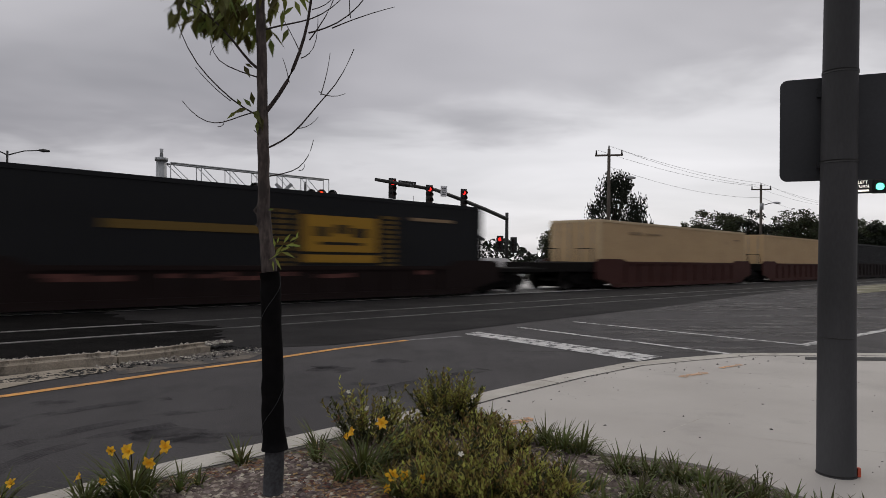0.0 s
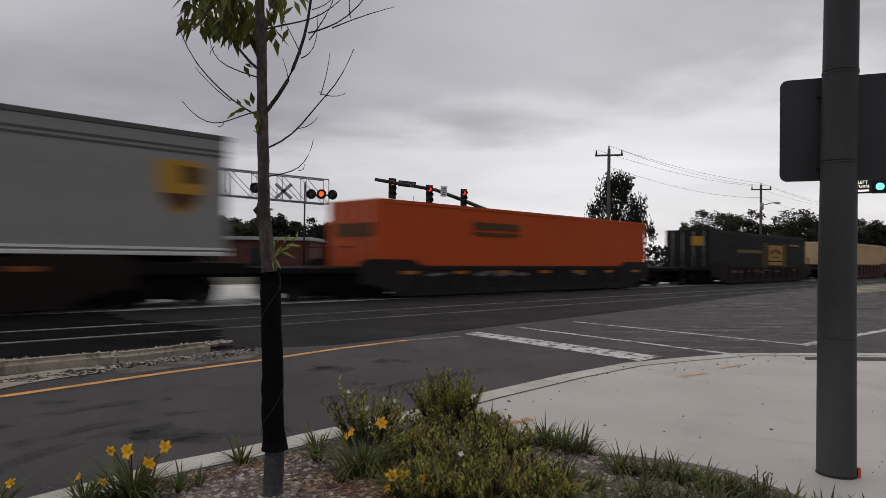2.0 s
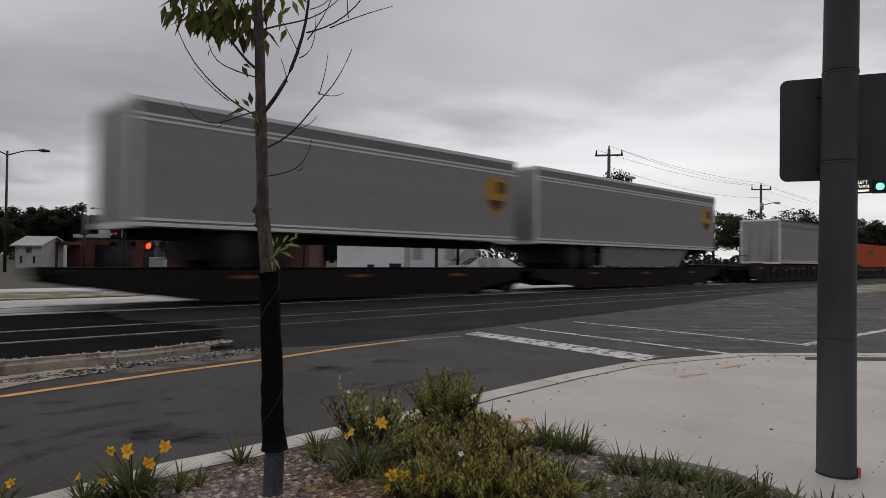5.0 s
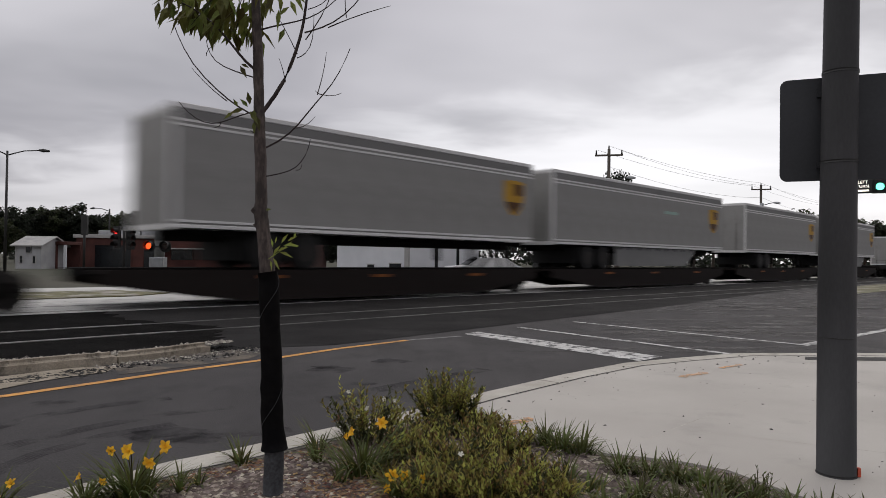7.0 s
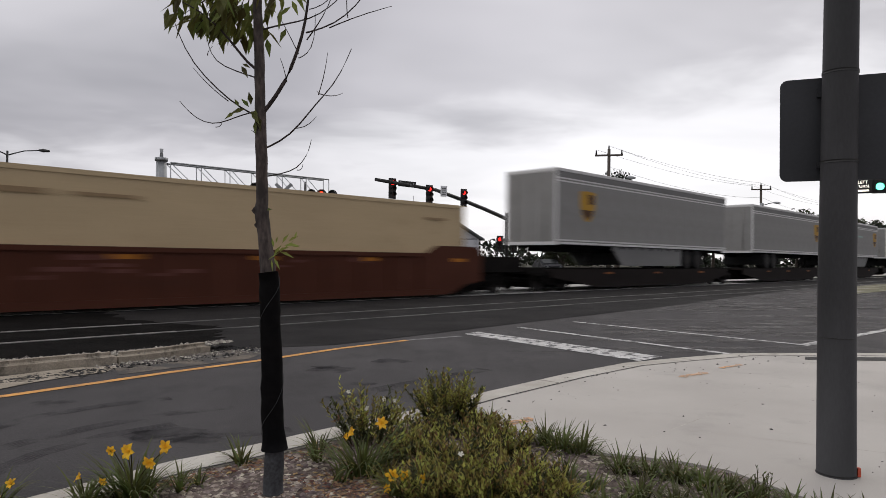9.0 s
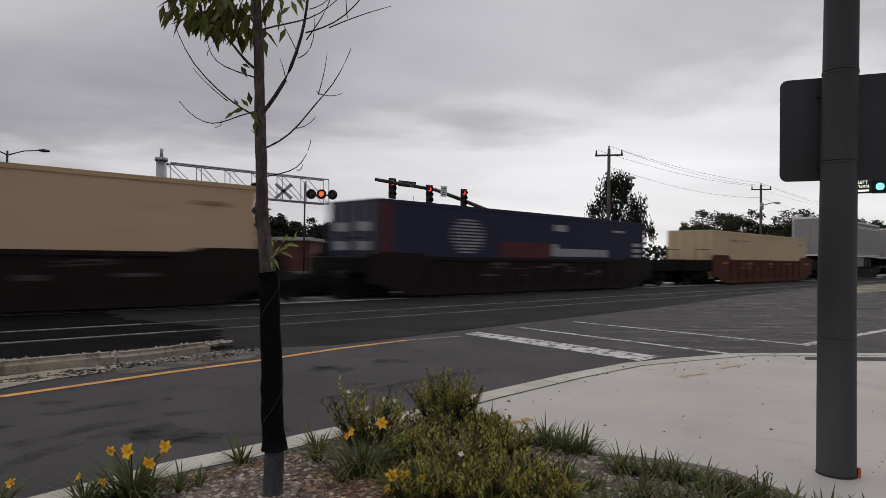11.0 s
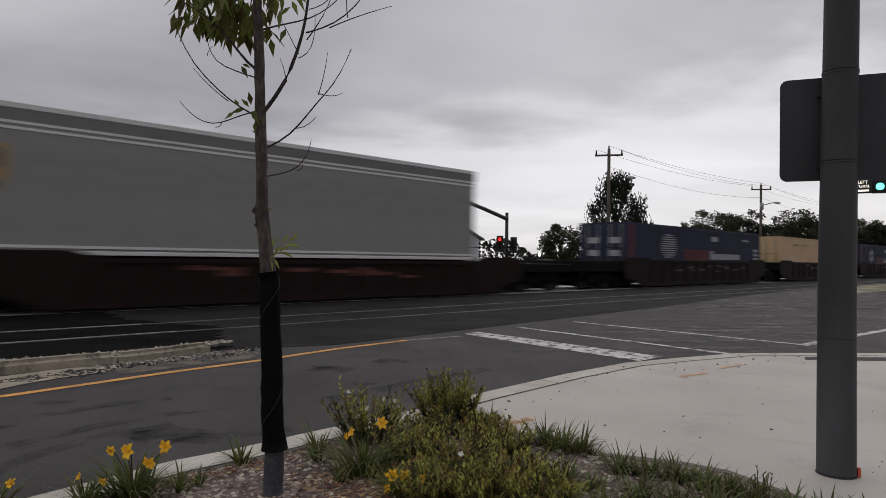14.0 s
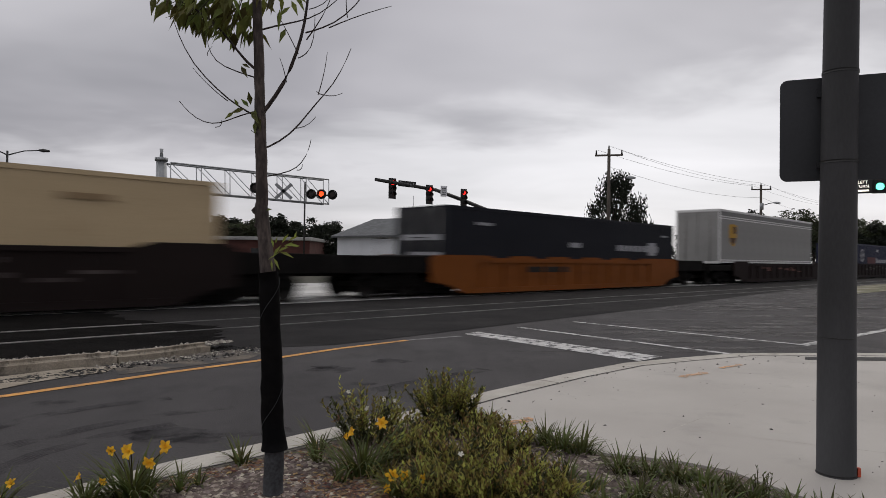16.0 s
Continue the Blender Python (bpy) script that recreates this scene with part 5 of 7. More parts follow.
TUBE_GREY = material("grey corrugated guard", (0.048, 0.050, 0.055), (0.028, 0.029, 0.032), 16, 0.8, bump=0.006, bump_scale=70, fine=0.4)


class Leaves:
    """Gathers many small leaves, each a folded pointed blade of two or four faces, into one mesh."""

    def __init__(self, seed):
        self.v, self.f, self.r = [], [], random.Random(seed)

    def leaf(self, p, d, up, length, width, droop=0.15):
        p, d = Vector(p), Vector(d).normalized()
        s = d.cross(up)
        if s.length < 1e-4:
            s = d.cross(Vector((1, 0, 0.3)))
        s.normalize()
        n = s.cross(d)
        k = len(self.v)
        m = p + d * length * 0.45 - n * width * 0.18
        tip = p + d * length - Vector((0, 0, droop * length))
        self.v += [p, p + d * length * 0.4 + s * width / 2, m, p + d * length * 0.4 - s * width / 2, tip]
        self.f += [(k, k + 1, k + 2), (k, k + 2, k + 3), (k + 1, k + 4, k + 2), (k + 2, k + 4, k + 3)]

    def petal(self, p, out, f, size, width):
        """A petal that opens from a funnel and curls back at its tip."""
        p, side = Vector(p), out.cross(f).normalized() * width / 2
        a, b = p + f * size * 0.55 + out * size * 0.34, p + f * size * 0.80 + out * size * 0.74
        k = len(self.v)
        self.v += [p, a + side, a - side, b + side * 0.8, b - side * 0.8, p + f * size * 0.66 + out * size * 1.02]
        self.f += [(k, k + 1, k + 2), (k + 1, k + 3, k + 4, k + 2), (k + 3, k + 5, k + 4)]

    def blade(self, p, heading, length, width, lean, curl, segs=5):
        """An arching grass blade."""
        p = Vector(p)
        side = Vector((-math.sin(heading), math.cos(heading), 0))
        out = Vector((math.cos(heading), math.sin(heading), 0))
        a = lean
        k = len(self.v)
        for i in range(segs + 1):
            q = i / segs
            w = width * (1 - q ** 1.6) * 0.5 + 0.0004
            self.v += [p + side * w, p - side * w]
            a += curl / segs
            p = p + (out * math.sin(a) + Vector((0, 0, 1)) * math.cos(a)) * (length / segs)
        for i in range(segs):
            j = k + 2 * i
            self.f.append((j, j + 1, j + 3, j + 2))

    def mesh(self, name, mat, parent=None, label=""):
        me = bpy.data.meshes.new(name)
        me.from_pydata([tuple(v) for v in self.v], [], self.f)
        me.materials.append(mat)
        ob = new(name, me)
        if parent:
            ob.parent = parent
        if label:
            ob["label"] = label
        return ob

    def rand_dir(self, zlo=-1.0, zhi=1.0):
        z = self.r.uniform(zlo, zhi)
        a = self.r.uniform(0, 2 * math.pi)
        h = math.sqrt(max(0, 1 - z * z))
        return Vector((h * math.cos(a), h * math.sin(a), z))


# ---- the young street tree ----
TREE_X, TREE_Y = (-0.81, 3.21)
tree = empty("street_tree", pose(TREE_X, TREE_Y, 0.118), "young half-bare street tree with a black sleeve round its trunk", "tree")


def tp(x, h, y=0.0):
    """Place on the tree: metres to the side of its foot, height, depth."""
    return Vector((x, y, h))


TRUNK = [((0.0, 0.0), 0.047), ((0.006, 0.21), 0.049), ((-0.008, 0.40), 0.047), ((-0.013, 0.62), 0.044), ((-0.022, 0.84), 0.040), ((-0.030, 1.02), 0.041), ((-0.052, 1.22), 0.033),
         ((-0.072, 1.375), 0.034), ((-0.068, 1.42), 0.030), ((-0.076, 1.68), 0.028), ((-0.086, 1.95), 0.026), ((-0.095, 2.2), 0.024), ((-0.106, 2.40), 0.022), ((-0.12, 2.75), 0.017), ((-0.15, 3.2), 0.010)]
rr = random.Random(2)
bm = bmesh.new()
pts = [tp(*p) for p, r in TRUNK]
fine_pts, fine_r = [], []
for i in range(len(pts) - 1):
    for k in range(4):
        q = k / 4
        fine_pts.append(pts[i].lerp(pts[i + 1], q) + Vector((rr.uniform(-1, 1), rr.uniform(-1, 1), 0)) * 0.0016)
        fine_r.append((TRUNK[i][1] * (1 - q) + TRUNK[i + 1][1] * q) * rr.uniform(0.96, 1.05))
tube(bm, fine_pts[20:], fine_r[20:], 12)
trunk = part("trunk", bm, BARK, tree, smooth=True)
for h, x, s in ((1.37, -0.098, 0.016), (1.46, -0.046, 0.012), (1.30, -0.088, 0.013), (1.24, -0.03, 0.011)):
    bm = bmesh.new()
    tube(bm, [(x - 0.002, -0.008, h - s), (x - 0.004, -0.012, h), (x - 0.002, -0.008, h + s)], [s * 0.4, s, s * 0.35], 8)
    part("knot", bm, BARK, trunk, "knot on the bark", smooth=True)
bm = bmesh.new()
wp = [(Vector(p), r * 1.0 + 0.007) for p, r in zip(fine_pts[4:22], fine_r[4:22])]
tube(bm, [p for p, r in wp], [r * (1.12 if i == 0 else 1.0) * rr.uniform(0.97, 1.04) for i, (p, r) in enumerate(wp)], 14)
sleeve = part("trunk_sleeve", bm, WRAP, tree, "black cloth sleeve round the trunk", smooth=True)
bm = bmesh.new()
helix = []
for k in range(40):
    q = k / 39
    i = min(int(q * 17), 16)
    c_, r_ = wp[i]
    a = 2.2 + q * 11
    helix.append(c_.lerp(wp[i + 1][0], q * 17 - i) + Vector((math.cos(a), math.sin(a), 0)) * (r_ + 0.003))
tube(bm, helix, 0.0013, 5)
part("tie_string", bm, TUBE_GREY, sleeve, "pale tie string")
part("trunk_guard", tube(bmesh.new(), [p for p in fine_pts[:6]], [0.049, 0.048, 0.047, 0.047, 0.046, 0.045], 14), TUBE_GREY, tree, "grey tube guard at the foot", smooth=True)
BRANCH_LINES = [
    ([(-0.078, 1.84), (0.02, 1.96), (0.085, 2.10), (0.135, 2.26), (0.152, 2.39), (0.175, 2.65), (0.16, 2.95)], 0.013, -0.05),
    ([(-0.072, 1.67), (0.04, 1.725), (0.12, 1.825), (0.20, 1.94), (0.28, 2.03), (0.345, 2.20)], 0.0068, 0.10),
    ([(0.20, 1.94), (0.222, 2.06), (0.225, 2.18)], 0.0032, 0.10),
    ([(0.205, 1.945), (0.265, 1.94), (0.305, 1.975)], 0.003, 0.10),
    ([(0.205, 1.945), (0.17, 1.985)], 0.0028, 0.10),
    ([(0.09, 1.775), (0.14, 1.79), (0.175, 1.85)], 0.003, 0.08),
    ([(-0.066, 1.535), (0.06, 1.555), (0.12, 1.585), (0.165, 1.65), (0.18, 1.71)], 0.0042, -0.06),
    ([(0.10, 1.57), (0.13, 1.565), (0.14, 1.59)], 0.0026, -0.06),
    ([(-0.062, 1.64), (-0.055, 1.58), (-0.045, 1.55)], 0.003, -0.04),
    ([(-0.095, 1.83), (-0.20, 1.88), (-0.31, 1.98), (-0.42, 2.10), (-0.475, 2.26)], 0.006, -0.08),
    ([(-0.24, 1.905), (-0.32, 1.965), (-0.385, 2.045)], 0.003, -0.08),
    ([(-0.10, 2.02), (-0.25, 2.07), (-0.345, 2.13), (-0.375, 2.23)], 0.0045, 0.08),
    ([(-0.345, 2.13), (-0.36, 2.16), (-0.35, 2.20)], 0.0025, 0.08),
    ([(-0.09, 1.86), (-0.18, 1.83), (-0.245, 1.79), (-0.31, 1.775), (-0.38, 1.81), (-0.43, 1.875)], 0.0045, -0.12),
    ([(-0.30, 1.777), (-0.25, 1.77), (-0.23, 1.785)], 0.0025, -0.12),
    ([(-0.088, 1.735), (-0.12, 1.76)], 0.004, -0.02),
    ([(-0.10, 2.06), (-0.16, 2.10), (-0.24, 2.22), (-0.36, 2.33), (-0.45, 2.37)], 0.009, -0.05),
    ([(-0.105, 2.25), (0.0, 2.29), (0.12, 2.315), (0.22, 2.37), (0.3, 2.46)], 0.0065, 0.07),
    ([(0.135, 2.245), (0.25, 2.27), (0.36, 2.34), (0.45, 2.45), (0.5, 2.56)], 0.0055, -0.05),
    ([(0.14, 2.21), (0.2, 2.30), (0.26, 2.42), (0.3, 2.6)], 0.0045, 0.03),
    ([(0.10, 2.12), (0.155, 2.15), (0.175, 2.25), (0.17, 2.36)], 0.0035, 0.05),
    ([(0.045, 2.0), (0.03, 2.07), (0.01, 2.12)], 0.0028, 0.0),
    ([(0.10, 2.14), (0.05, 2.24), (-0.02, 2.36)], 0.0034, 0.06),
    ([(0.25, 2.27), (0.40, 2.325), (0.56, 2.36)], 0.004, -0.05),
    ([(0.34, 2.32), (0.33, 2.42), (0.36, 2.5)], 0.003, -0.05),
    ([(0.15, 2.36), (0.24, 2.39), (0.3, 2.5)], 0.003, 0.02),
]
for pts_, r0, depth in BRANCH_LINES:
    n, r0 = len(pts_), r0 * (0.80 if r0 > 0.008 else 0.66)
    line = [tp(x, h, depth * (i / (n - 1)) + (0.0 if i else 0.0)) for i, (x, h) in enumerate(pts_)]
    # rounder limbs: one smoothing pass
    sm = [line[0]]
    for a, b in zip(line, line[1:]):
        sm += [a.lerp(b, 0.33), a.lerp(b, 0.67)]
    sm.append(line[-1])
    sm = [sm[0]] + [(sm[i - 1] + sm[i] * 2 + sm[i + 1]) / 4 for i in range(1, len(sm) - 1)] + [sm[-1]]
    bm = bmesh.new()
    tube(bm, sm, [r0 * (1 - 0.72 * i / (len(sm) - 1)) + 0.0006 for i in range(len(sm))], 7)
    part("branch", bm, TWIG, tree, smooth=True)
CROWN_PIVOT = Vector((-0.11, 0.0, 2.42))
spray = Leaves(12)
r_ = spray.r
for _ in range(270):      # drooping leaves of the leafy branch
    q = r_.random() ** 0.8
    x = -0.60 + 0.48 * q
    zlow = 2.375 - 0.115 * math.sin(min(1, q * 1.05) * math.pi * 0.62) + 0.03 * r_.random()
    h = zlow + (2.66 - zlow) * r_.random() ** 1.25
    d = Vector((r_.uniform(-0.8, 0.35), r_.uniform(-0.6, 0.6), r_.uniform(-1.2, -0.25)))
    spray.leaf((x, r_.uniform(-0.17, 0.17), h), d, Vector((r_.uniform(-0.5, 0.5), r_.uniform(-1, 1), 1)), r_.uniform(0.075, 0.115), r_.uniform(0.032, 0.048))
crown_spray = spray.mesh("crown", LEAF, tree, "drooping narrow green leaves")
bm = bmesh.new()
for zx, zz, yy in ((-0.58, 2.36, -0.06), (-0.50, 2.30, 0.08), (-0.40, 2.27, -0.10), (-0.30, 2.25, 0.10), (-0.20, 2.24, -0.04)):
    tube(bm, [(-0.11, 0, 2.44), ((zx - 0.11) / 2, yy * 0.6, 2.46), (zx, yy, zz)], [0.005, 0.0035, 0.0012], 5, cap=False)
part("twig", bm, TWIG, crown_spray)
crown = Leaves(13)
r_ = crown.r
for _ in range(34):
    x = r_.uniform(-0.06, 0.10)
    h = r_.uniform(2.30, 2.62)
    if h < 2.38 and x > 0.02:
        continue
    d = Vector((r_.uniform(-0.3, 0.9), r_.uniform(-0.5, 0.5), r_.uniform(-1, -0.1)))
    crown.leaf((x, r_.uniform(-0.12, 0.12), h), d, Vector((0, -1, 0.5)), r_.uniform(0.07, 0.11), r_.uniform(0.022, 0.032))
for x, h, dx, dz, ln in ((-0.17, 2.07, 0.5, -0.7, 0.07), (-0.165, 2.08, 0.8, -0.3, 0.05), (-0.12, 1.88, -0.1, 1, 0.075), (-0.13, 1.87, -0.6, 0.8, 0.06), (-0.10, 1.86, 0.1, -1, 0.06), (-0.12, 1.85, 0.5, -0.6, 0.08),
                          (-0.15, 1.86, -0.8, -0.2, 0.07), (-0.2, 1.845, -0.7, -0.5, 0.055), (-0.09, 1.83, 0.3, -0.9, 0.08), (-0.1, 1.80, 0.1, -1, 0.06), (-0.18, 1.87, -0.3, 0.8, 0.05), (-0.04, 1.37, 0.9, 0.3, 0.035)):
    crown.leaf((x, -0.03, h), Vector((dx, -0.25, dz)), Vector((0.2, -1, 0.3)), ln, ln * 0.36)
crown.mesh("trunk_leaves", LEAF, tree, "scattered green leaves on the trunk")
sprout = Leaves(5)
for x, h, dx, dz, ln in ((0.0, 1.10, 0.6, 0.9, 0.11), (0.02, 1.12, 0.9, 0.5, 0.10), (0.05, 1.15, 1.0, 0.15, 0.12), (0.03, 1.12, 1.0, -0.25, 0.11), (0.0, 1.09, 0.6, -0.8, 0.09), (0.04, 1.16, 0.6, 0.9, 0.10), (0.07, 1.17, 0.9, 0.6, 0.09),
                          (0.08, 1.15, 1.0, 0.0, 0.075), (-0.01, 1.08, 0.2, -1, 0.07), (0.0, 1.14, -0.1, 1, 0.08), (0.1, 1.18, 0.3, 1, 0.07), (0.01, 1.16, 0.3, 1, 0.06)):
    sprout.leaf((x, -0.04, h + 0.05), Vector((dx, -0.3, dz)), Vector((0.1, -1, 0.4)), ln * 0.72, ln * 0.15)
for p0, p1 in (((-0.03, 1.08), (0.03, 1.12)), ((0.03, 1.12), (0.09, 1.17))):
    sprout.leaf((p0[0], -0.035, p0[1] + 0.05), Vector((p1[0] - p0[0], 0, p1[1] - p0[1])), Vector((0, -1, 0)), 0.09, 0.006, 0)
sprout.mesh("sprout", LEAF_PALE, tree, "pale young sprout on the trunk")


# ---- plants of the bed ----
def flower(lv, p, face, size, petals=6):
    f = (Vector(face).normalized() + lv.rand_dir(-0.5, 1.0) * 1.1).normalized()
    s = f.cross(Vector((0, 0, 1))).normalized()
    u = s.cross(f)
    for k in range(petals):
        a = k * 2 * math.pi / petals + lv.r.uniform(-0.15, 0.15)
        lv.petal(p, s * math.cos(a) + u * math.sin(a), f, size * lv.r.uniform(0.8, 1.15), size * 0.62)


def lily(x, y, label, blades=60, height=0.34, spread=0.06, flowers=(), seed=1, dry=4):
    th = empty("daylily", pose(x, y, 0.112), label, "flower", "daylilies of the bed")
    lv = Leaves(seed)
    for _ in range(blades):
        a = lv.r.uniform(0, 6.283)
        q = lv.r.random()
        lv.blade((math.cos(a) * spread * q, math.sin(a) * spread * q, 0), a + lv.r.uniform(-0.5, 0.5), height * lv.r.uniform(0.6, 1.25), 0.013 * lv.r.uniform(0.7, 1.2), 0.1 + 0.3 * q, lv.r.uniform(0.5, 1.9), 6)
    lv.mesh("leaves", BLADE_LILY, th)
    if dry:
        dl = Leaves(seed + 50)
        for _ in range(dry):
            a = dl.r.uniform(0, 6.283)
            dl.blade((0, 0, 0), a, height * 0.8, 0.010, 0.6, 1.5, 5)
        dl.mesh("dry_leaves", BLADE_DRY, th, "dry straw-coloured leaves")
    for fx, fy, fz, sz, fd in flowers:
        bm = bmesh.new()
        tube(bm, [(0, 0, 0), (fx * 0.4, fy * 0.4, fz * 0.6), (fx, fy, fz)], 0.0028, 5)
        st = part("flower_stem", bm, STEM, th)
        pl = Leaves(seed + int(fx * 100))
        flower(pl, (fx, fy, fz), fd, sz)
        pl.mesh("petals", PETAL, st, "bright yellow petals")
    return th


def tuft(x, y, label, blades=40, height=0.22, spread=0.05, seed=1, mat=None, dry=3):
    th = empty("grass_tuft", pose(x, y, 0.112), label, "grass", "grass tufts of the bed")
    lv = Leaves(seed)
    for _ in range(blades):
        a = lv.r.uniform(0, 6.283)
        q = lv.r.random()
        lv.blade((math.cos(a) * spread * q, math.sin(a) * spread * q, 0), a + lv.r.uniform(-0.6, 0.6), height * lv.r.uniform(0.5, 1.25), 0.012 * lv.r.uniform(0.7, 1.3), 0.08 + 0.4 * q, lv.r.uniform(0.3, 2.1), 6)
    lv.mesh("foliage", mat or BLADE, th)
    if dry:
        dl = Leaves(seed + 50)
        for _ in range(dry):
            a = dl.r.uniform(0, 6.283)
            dl.blade((0, 0, 0), a, height * 0.8, 0.007, 0.5, 1.4, 5)
        dl.mesh("dry_foliage", BLADE_DRY, th, "dry straw-coloured blades")
    return th


def shrub(x, y, label, height, radius, stems, leaf_len, seed, mat, flowers=0, upright=0.7, per=26, tone=PETAL_WHITE, dryness=0.05, category="shrub"):
    th = empty("shrub" if upright > 0.4 else "ground_cover", pose(x, y, 0.112), label, category)
    lv, fl, dr = Leaves(seed), Leaves(seed + 90), Leaves(seed + 70)
    bm = bmesh.new()
    for i in range(stems):
        a = lv.r.uniform(0, 6.283)
        q = math.sqrt(lv.r.random())
        base = Vector((math.cos(a) * radius * 0.6 * q, math.sin(a) * radius * 0.6 * q, 0))
        hh = height * lv.r.uniform(0.55, 1.05) * (1 - 0.35 * q)
        tip = Vector((math.cos(a) * radius * q * lv.r.uniform(0.7, 1.15), math.sin(a) * radius * q * lv.r.uniform(0.7, 1.15), hh))
        mid_ = base.lerp(tip, 0.5) + Vector((0, 0, hh * 0.08))
        tube(bm, [base, mid_, tip], [0.0035, 0.0025, 0.0012], 4, cap=False)
        for k in range(per):
            t_ = 0.08 + 0.92 * (k + lv.r.random()) / per
            p = base.lerp(mid_, t_ * 2) if t_ < 0.5 else mid_.lerp(tip, t_ * 2 - 1)
            d = (tip - base).normalized() * upright + lv.rand_dir(-0.4, 0.9) * (1.25 - upright)
            (dr if lv.r.random() < dryness else lv).leaf(p, d, lv.rand_dir(0.2, 1), leaf_len * lv.r.uniform(0.6, 1.25), leaf_len * lv.r.uniform(0.26, 0.42), 0.1)
        if i < flowers:
            flower(fl, tip + Vector((0, 0, 0.01)), Vector((lv.r.uniform(-0.5, 0.5), -1, 0.5)), 0.026, 5)
    tagged(part("woody_frame", bm, STEM, th), kind="stuff")
    lv.mesh("foliage", mat, th)
    if dr.v:
        dr.mesh("dry_foliage", BLADE_DRY, th, "dry straw-coloured leaves")
    if flowers:
        fl.mesh("blossoms", tone, th, "small white blossoms")
    return th


def mound(name, x, y, label, height, radius, shoots, per, leaf_len, seed, mats, category, flowers=0, dryness=0.1, lean=0.45):
    """Many leafy upright shoots from one root, each shoot bright, mid or dark. Low leaves are always dark, painting the
    shade inside.
    """
    th = empty(name, pose(x, y, 0.112), label, category)
    sets = [Leaves(seed + k) for k in range(4)]
    r = sets[0].r
    fl = Leaves(seed + 90)
    bm = bmesh.new()
    for i in range(shoots):
        a, q = r.uniform(0, 6.283), math.sqrt(r.random())
        out = Vector((math.cos(a), math.sin(a), 0))
        base = out * radius * 0.62 * q
        hh = height * r.uniform(0.5, 1.12) * (1 - 0.38 * q * q)
        tip = base + out * (lean * hh * q + r.uniform(-0.1, 0.2) * hh) + Vector((r.uniform(-0.12, 0.12) * hh, r.uniform(-0.12, 0.12) * hh, hh))
        tube(bm, [base, base.lerp(tip, 0.55) + Vector((0, 0, hh * 0.06)), tip], [0.0034, 0.0024, 0.001], 4, cap=False)
        pick = r.random()
        tone = 0 if pick < 0.42 else 1 if pick < 0.74 else 2
        for k in range(per):
            t_ = 0.12 + 0.88 * (k + r.random()) / per
            b = k * 2.4 + r.uniform(-0.4, 0.4)
            d = (tip - base).normalized() * (0.55 + 0.7 * t_) + Vector((math.cos(b), math.sin(b), r.uniform(-0.15, 0.35))) * 0.85
            # lower leaves take the dark tone, standing in for shade inside the plant
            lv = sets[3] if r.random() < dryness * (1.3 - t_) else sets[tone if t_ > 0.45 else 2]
            lv.leaf(base.lerp(tip, t_), d, Vector((0, 0, 1)), leaf_len * r.uniform(0.65, 1.25) * (1.1 - 0.3 * t_), leaf_len * r.uniform(0.26, 0.40), 0.12)
        if i < flowers:
            flower(fl, tip + Vector((0, 0, 0.012)), (r.uniform(-0.5, 0.5), -1, 0.5), 0.018, 5)
    tagged(part("woody_frame", bm, STEM, th), kind="stuff")
    for lv, nm, mt in zip(sets, ("young_foliage", "foliage", "dark_and_shade_foliage", "dry_foliage"), mats):
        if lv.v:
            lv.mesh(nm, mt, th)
    if flowers:
        fl.mesh("blossoms", PETAL_WHITE, th, "small white blossoms")
    return th


F = (0, -1, 0.35)
YOUNG = leaf_material("young bright leaves", (0.33, 0.295, 0.070), (0.21, 0.195, 0.05), 0.5)
# colour of the dark shoots and of the shade painted low in all
DARK_AND_SHADE = leaf_material("dark and shade-toned leaves", (0.062, 0.064, 0.022), (0.036, 0.040, 0.015), 0.5)
TONES = (YOUNG, SHRUB_LEAF, DARK_AND_SHADE, BLADE_DRY)
lily(*(-1.46, 3.14), "clump of yellow daylilies beside the kerb", 150, 0.24, 0.12, [(0.01, -0.04, 0.229, 0.040, (0.1, -1, 0.4)), (0.10, -0.02, 0.176, 0.036, (0.2, -1, 0.3)), (0.16, 0.0, 0.238, 0.035, (0.5, -1, 0.5)), (-0.12, 0.05, 0.211, 0.029, (-0.6, -0.6, 0.2)), (-0.03, 0.0, 0.238, 0.022, (-1, -0.3, 0.2))], 11)
lily(*(-1.63, 3.04), "young daylily with orange-yellow buds", 45, 0.18, 0.06, [(-0.02, 0, 0.121, 0.025, (0.3, -1, 0.2)), (0.09, 0, 0.112, 0.023, (0.2, -1, 0.3))], 12)
lily(-2.02, 3.02, "daylily with small yellow flowers", 30, 0.17, 0.05, [(0.0, 0, 0.121, 0.029, F), (0.07, 0, 0.095, 0.026, F), (-0.08, 0, 0.103, 0.022, F)], 13)
lily(*(-0.42, 3.53), "dark daylily clump with yellow flowers", 130, 0.29, 0.12, [(-0.04, -0.02, 0.211, 0.036, (0, -1, 0.35)), (0.10, 0.0, 0.264, 0.035, (0.2, -1, 0.4)), (-0.10, 0.0, 0.194, 0.025, (-0.7, -0.7, 0.2))], 14, 8)
lily(*(-0.2, 3.2), "low daylily with yellow flowers in the ground cover", 40, 0.2, 0.06, [(-0.02, -0.03, 0.114, 0.037, (0, -1, 0.6)), (0.03, 0.0, 0.106, 0.029, (0.6, -1, 0.5)), (0.10, -0.02, 0.097, 0.029, (0.3, -1, -0.3)), (-0.04, -0.05, 0.053, 0.025, F)], 15, 5)
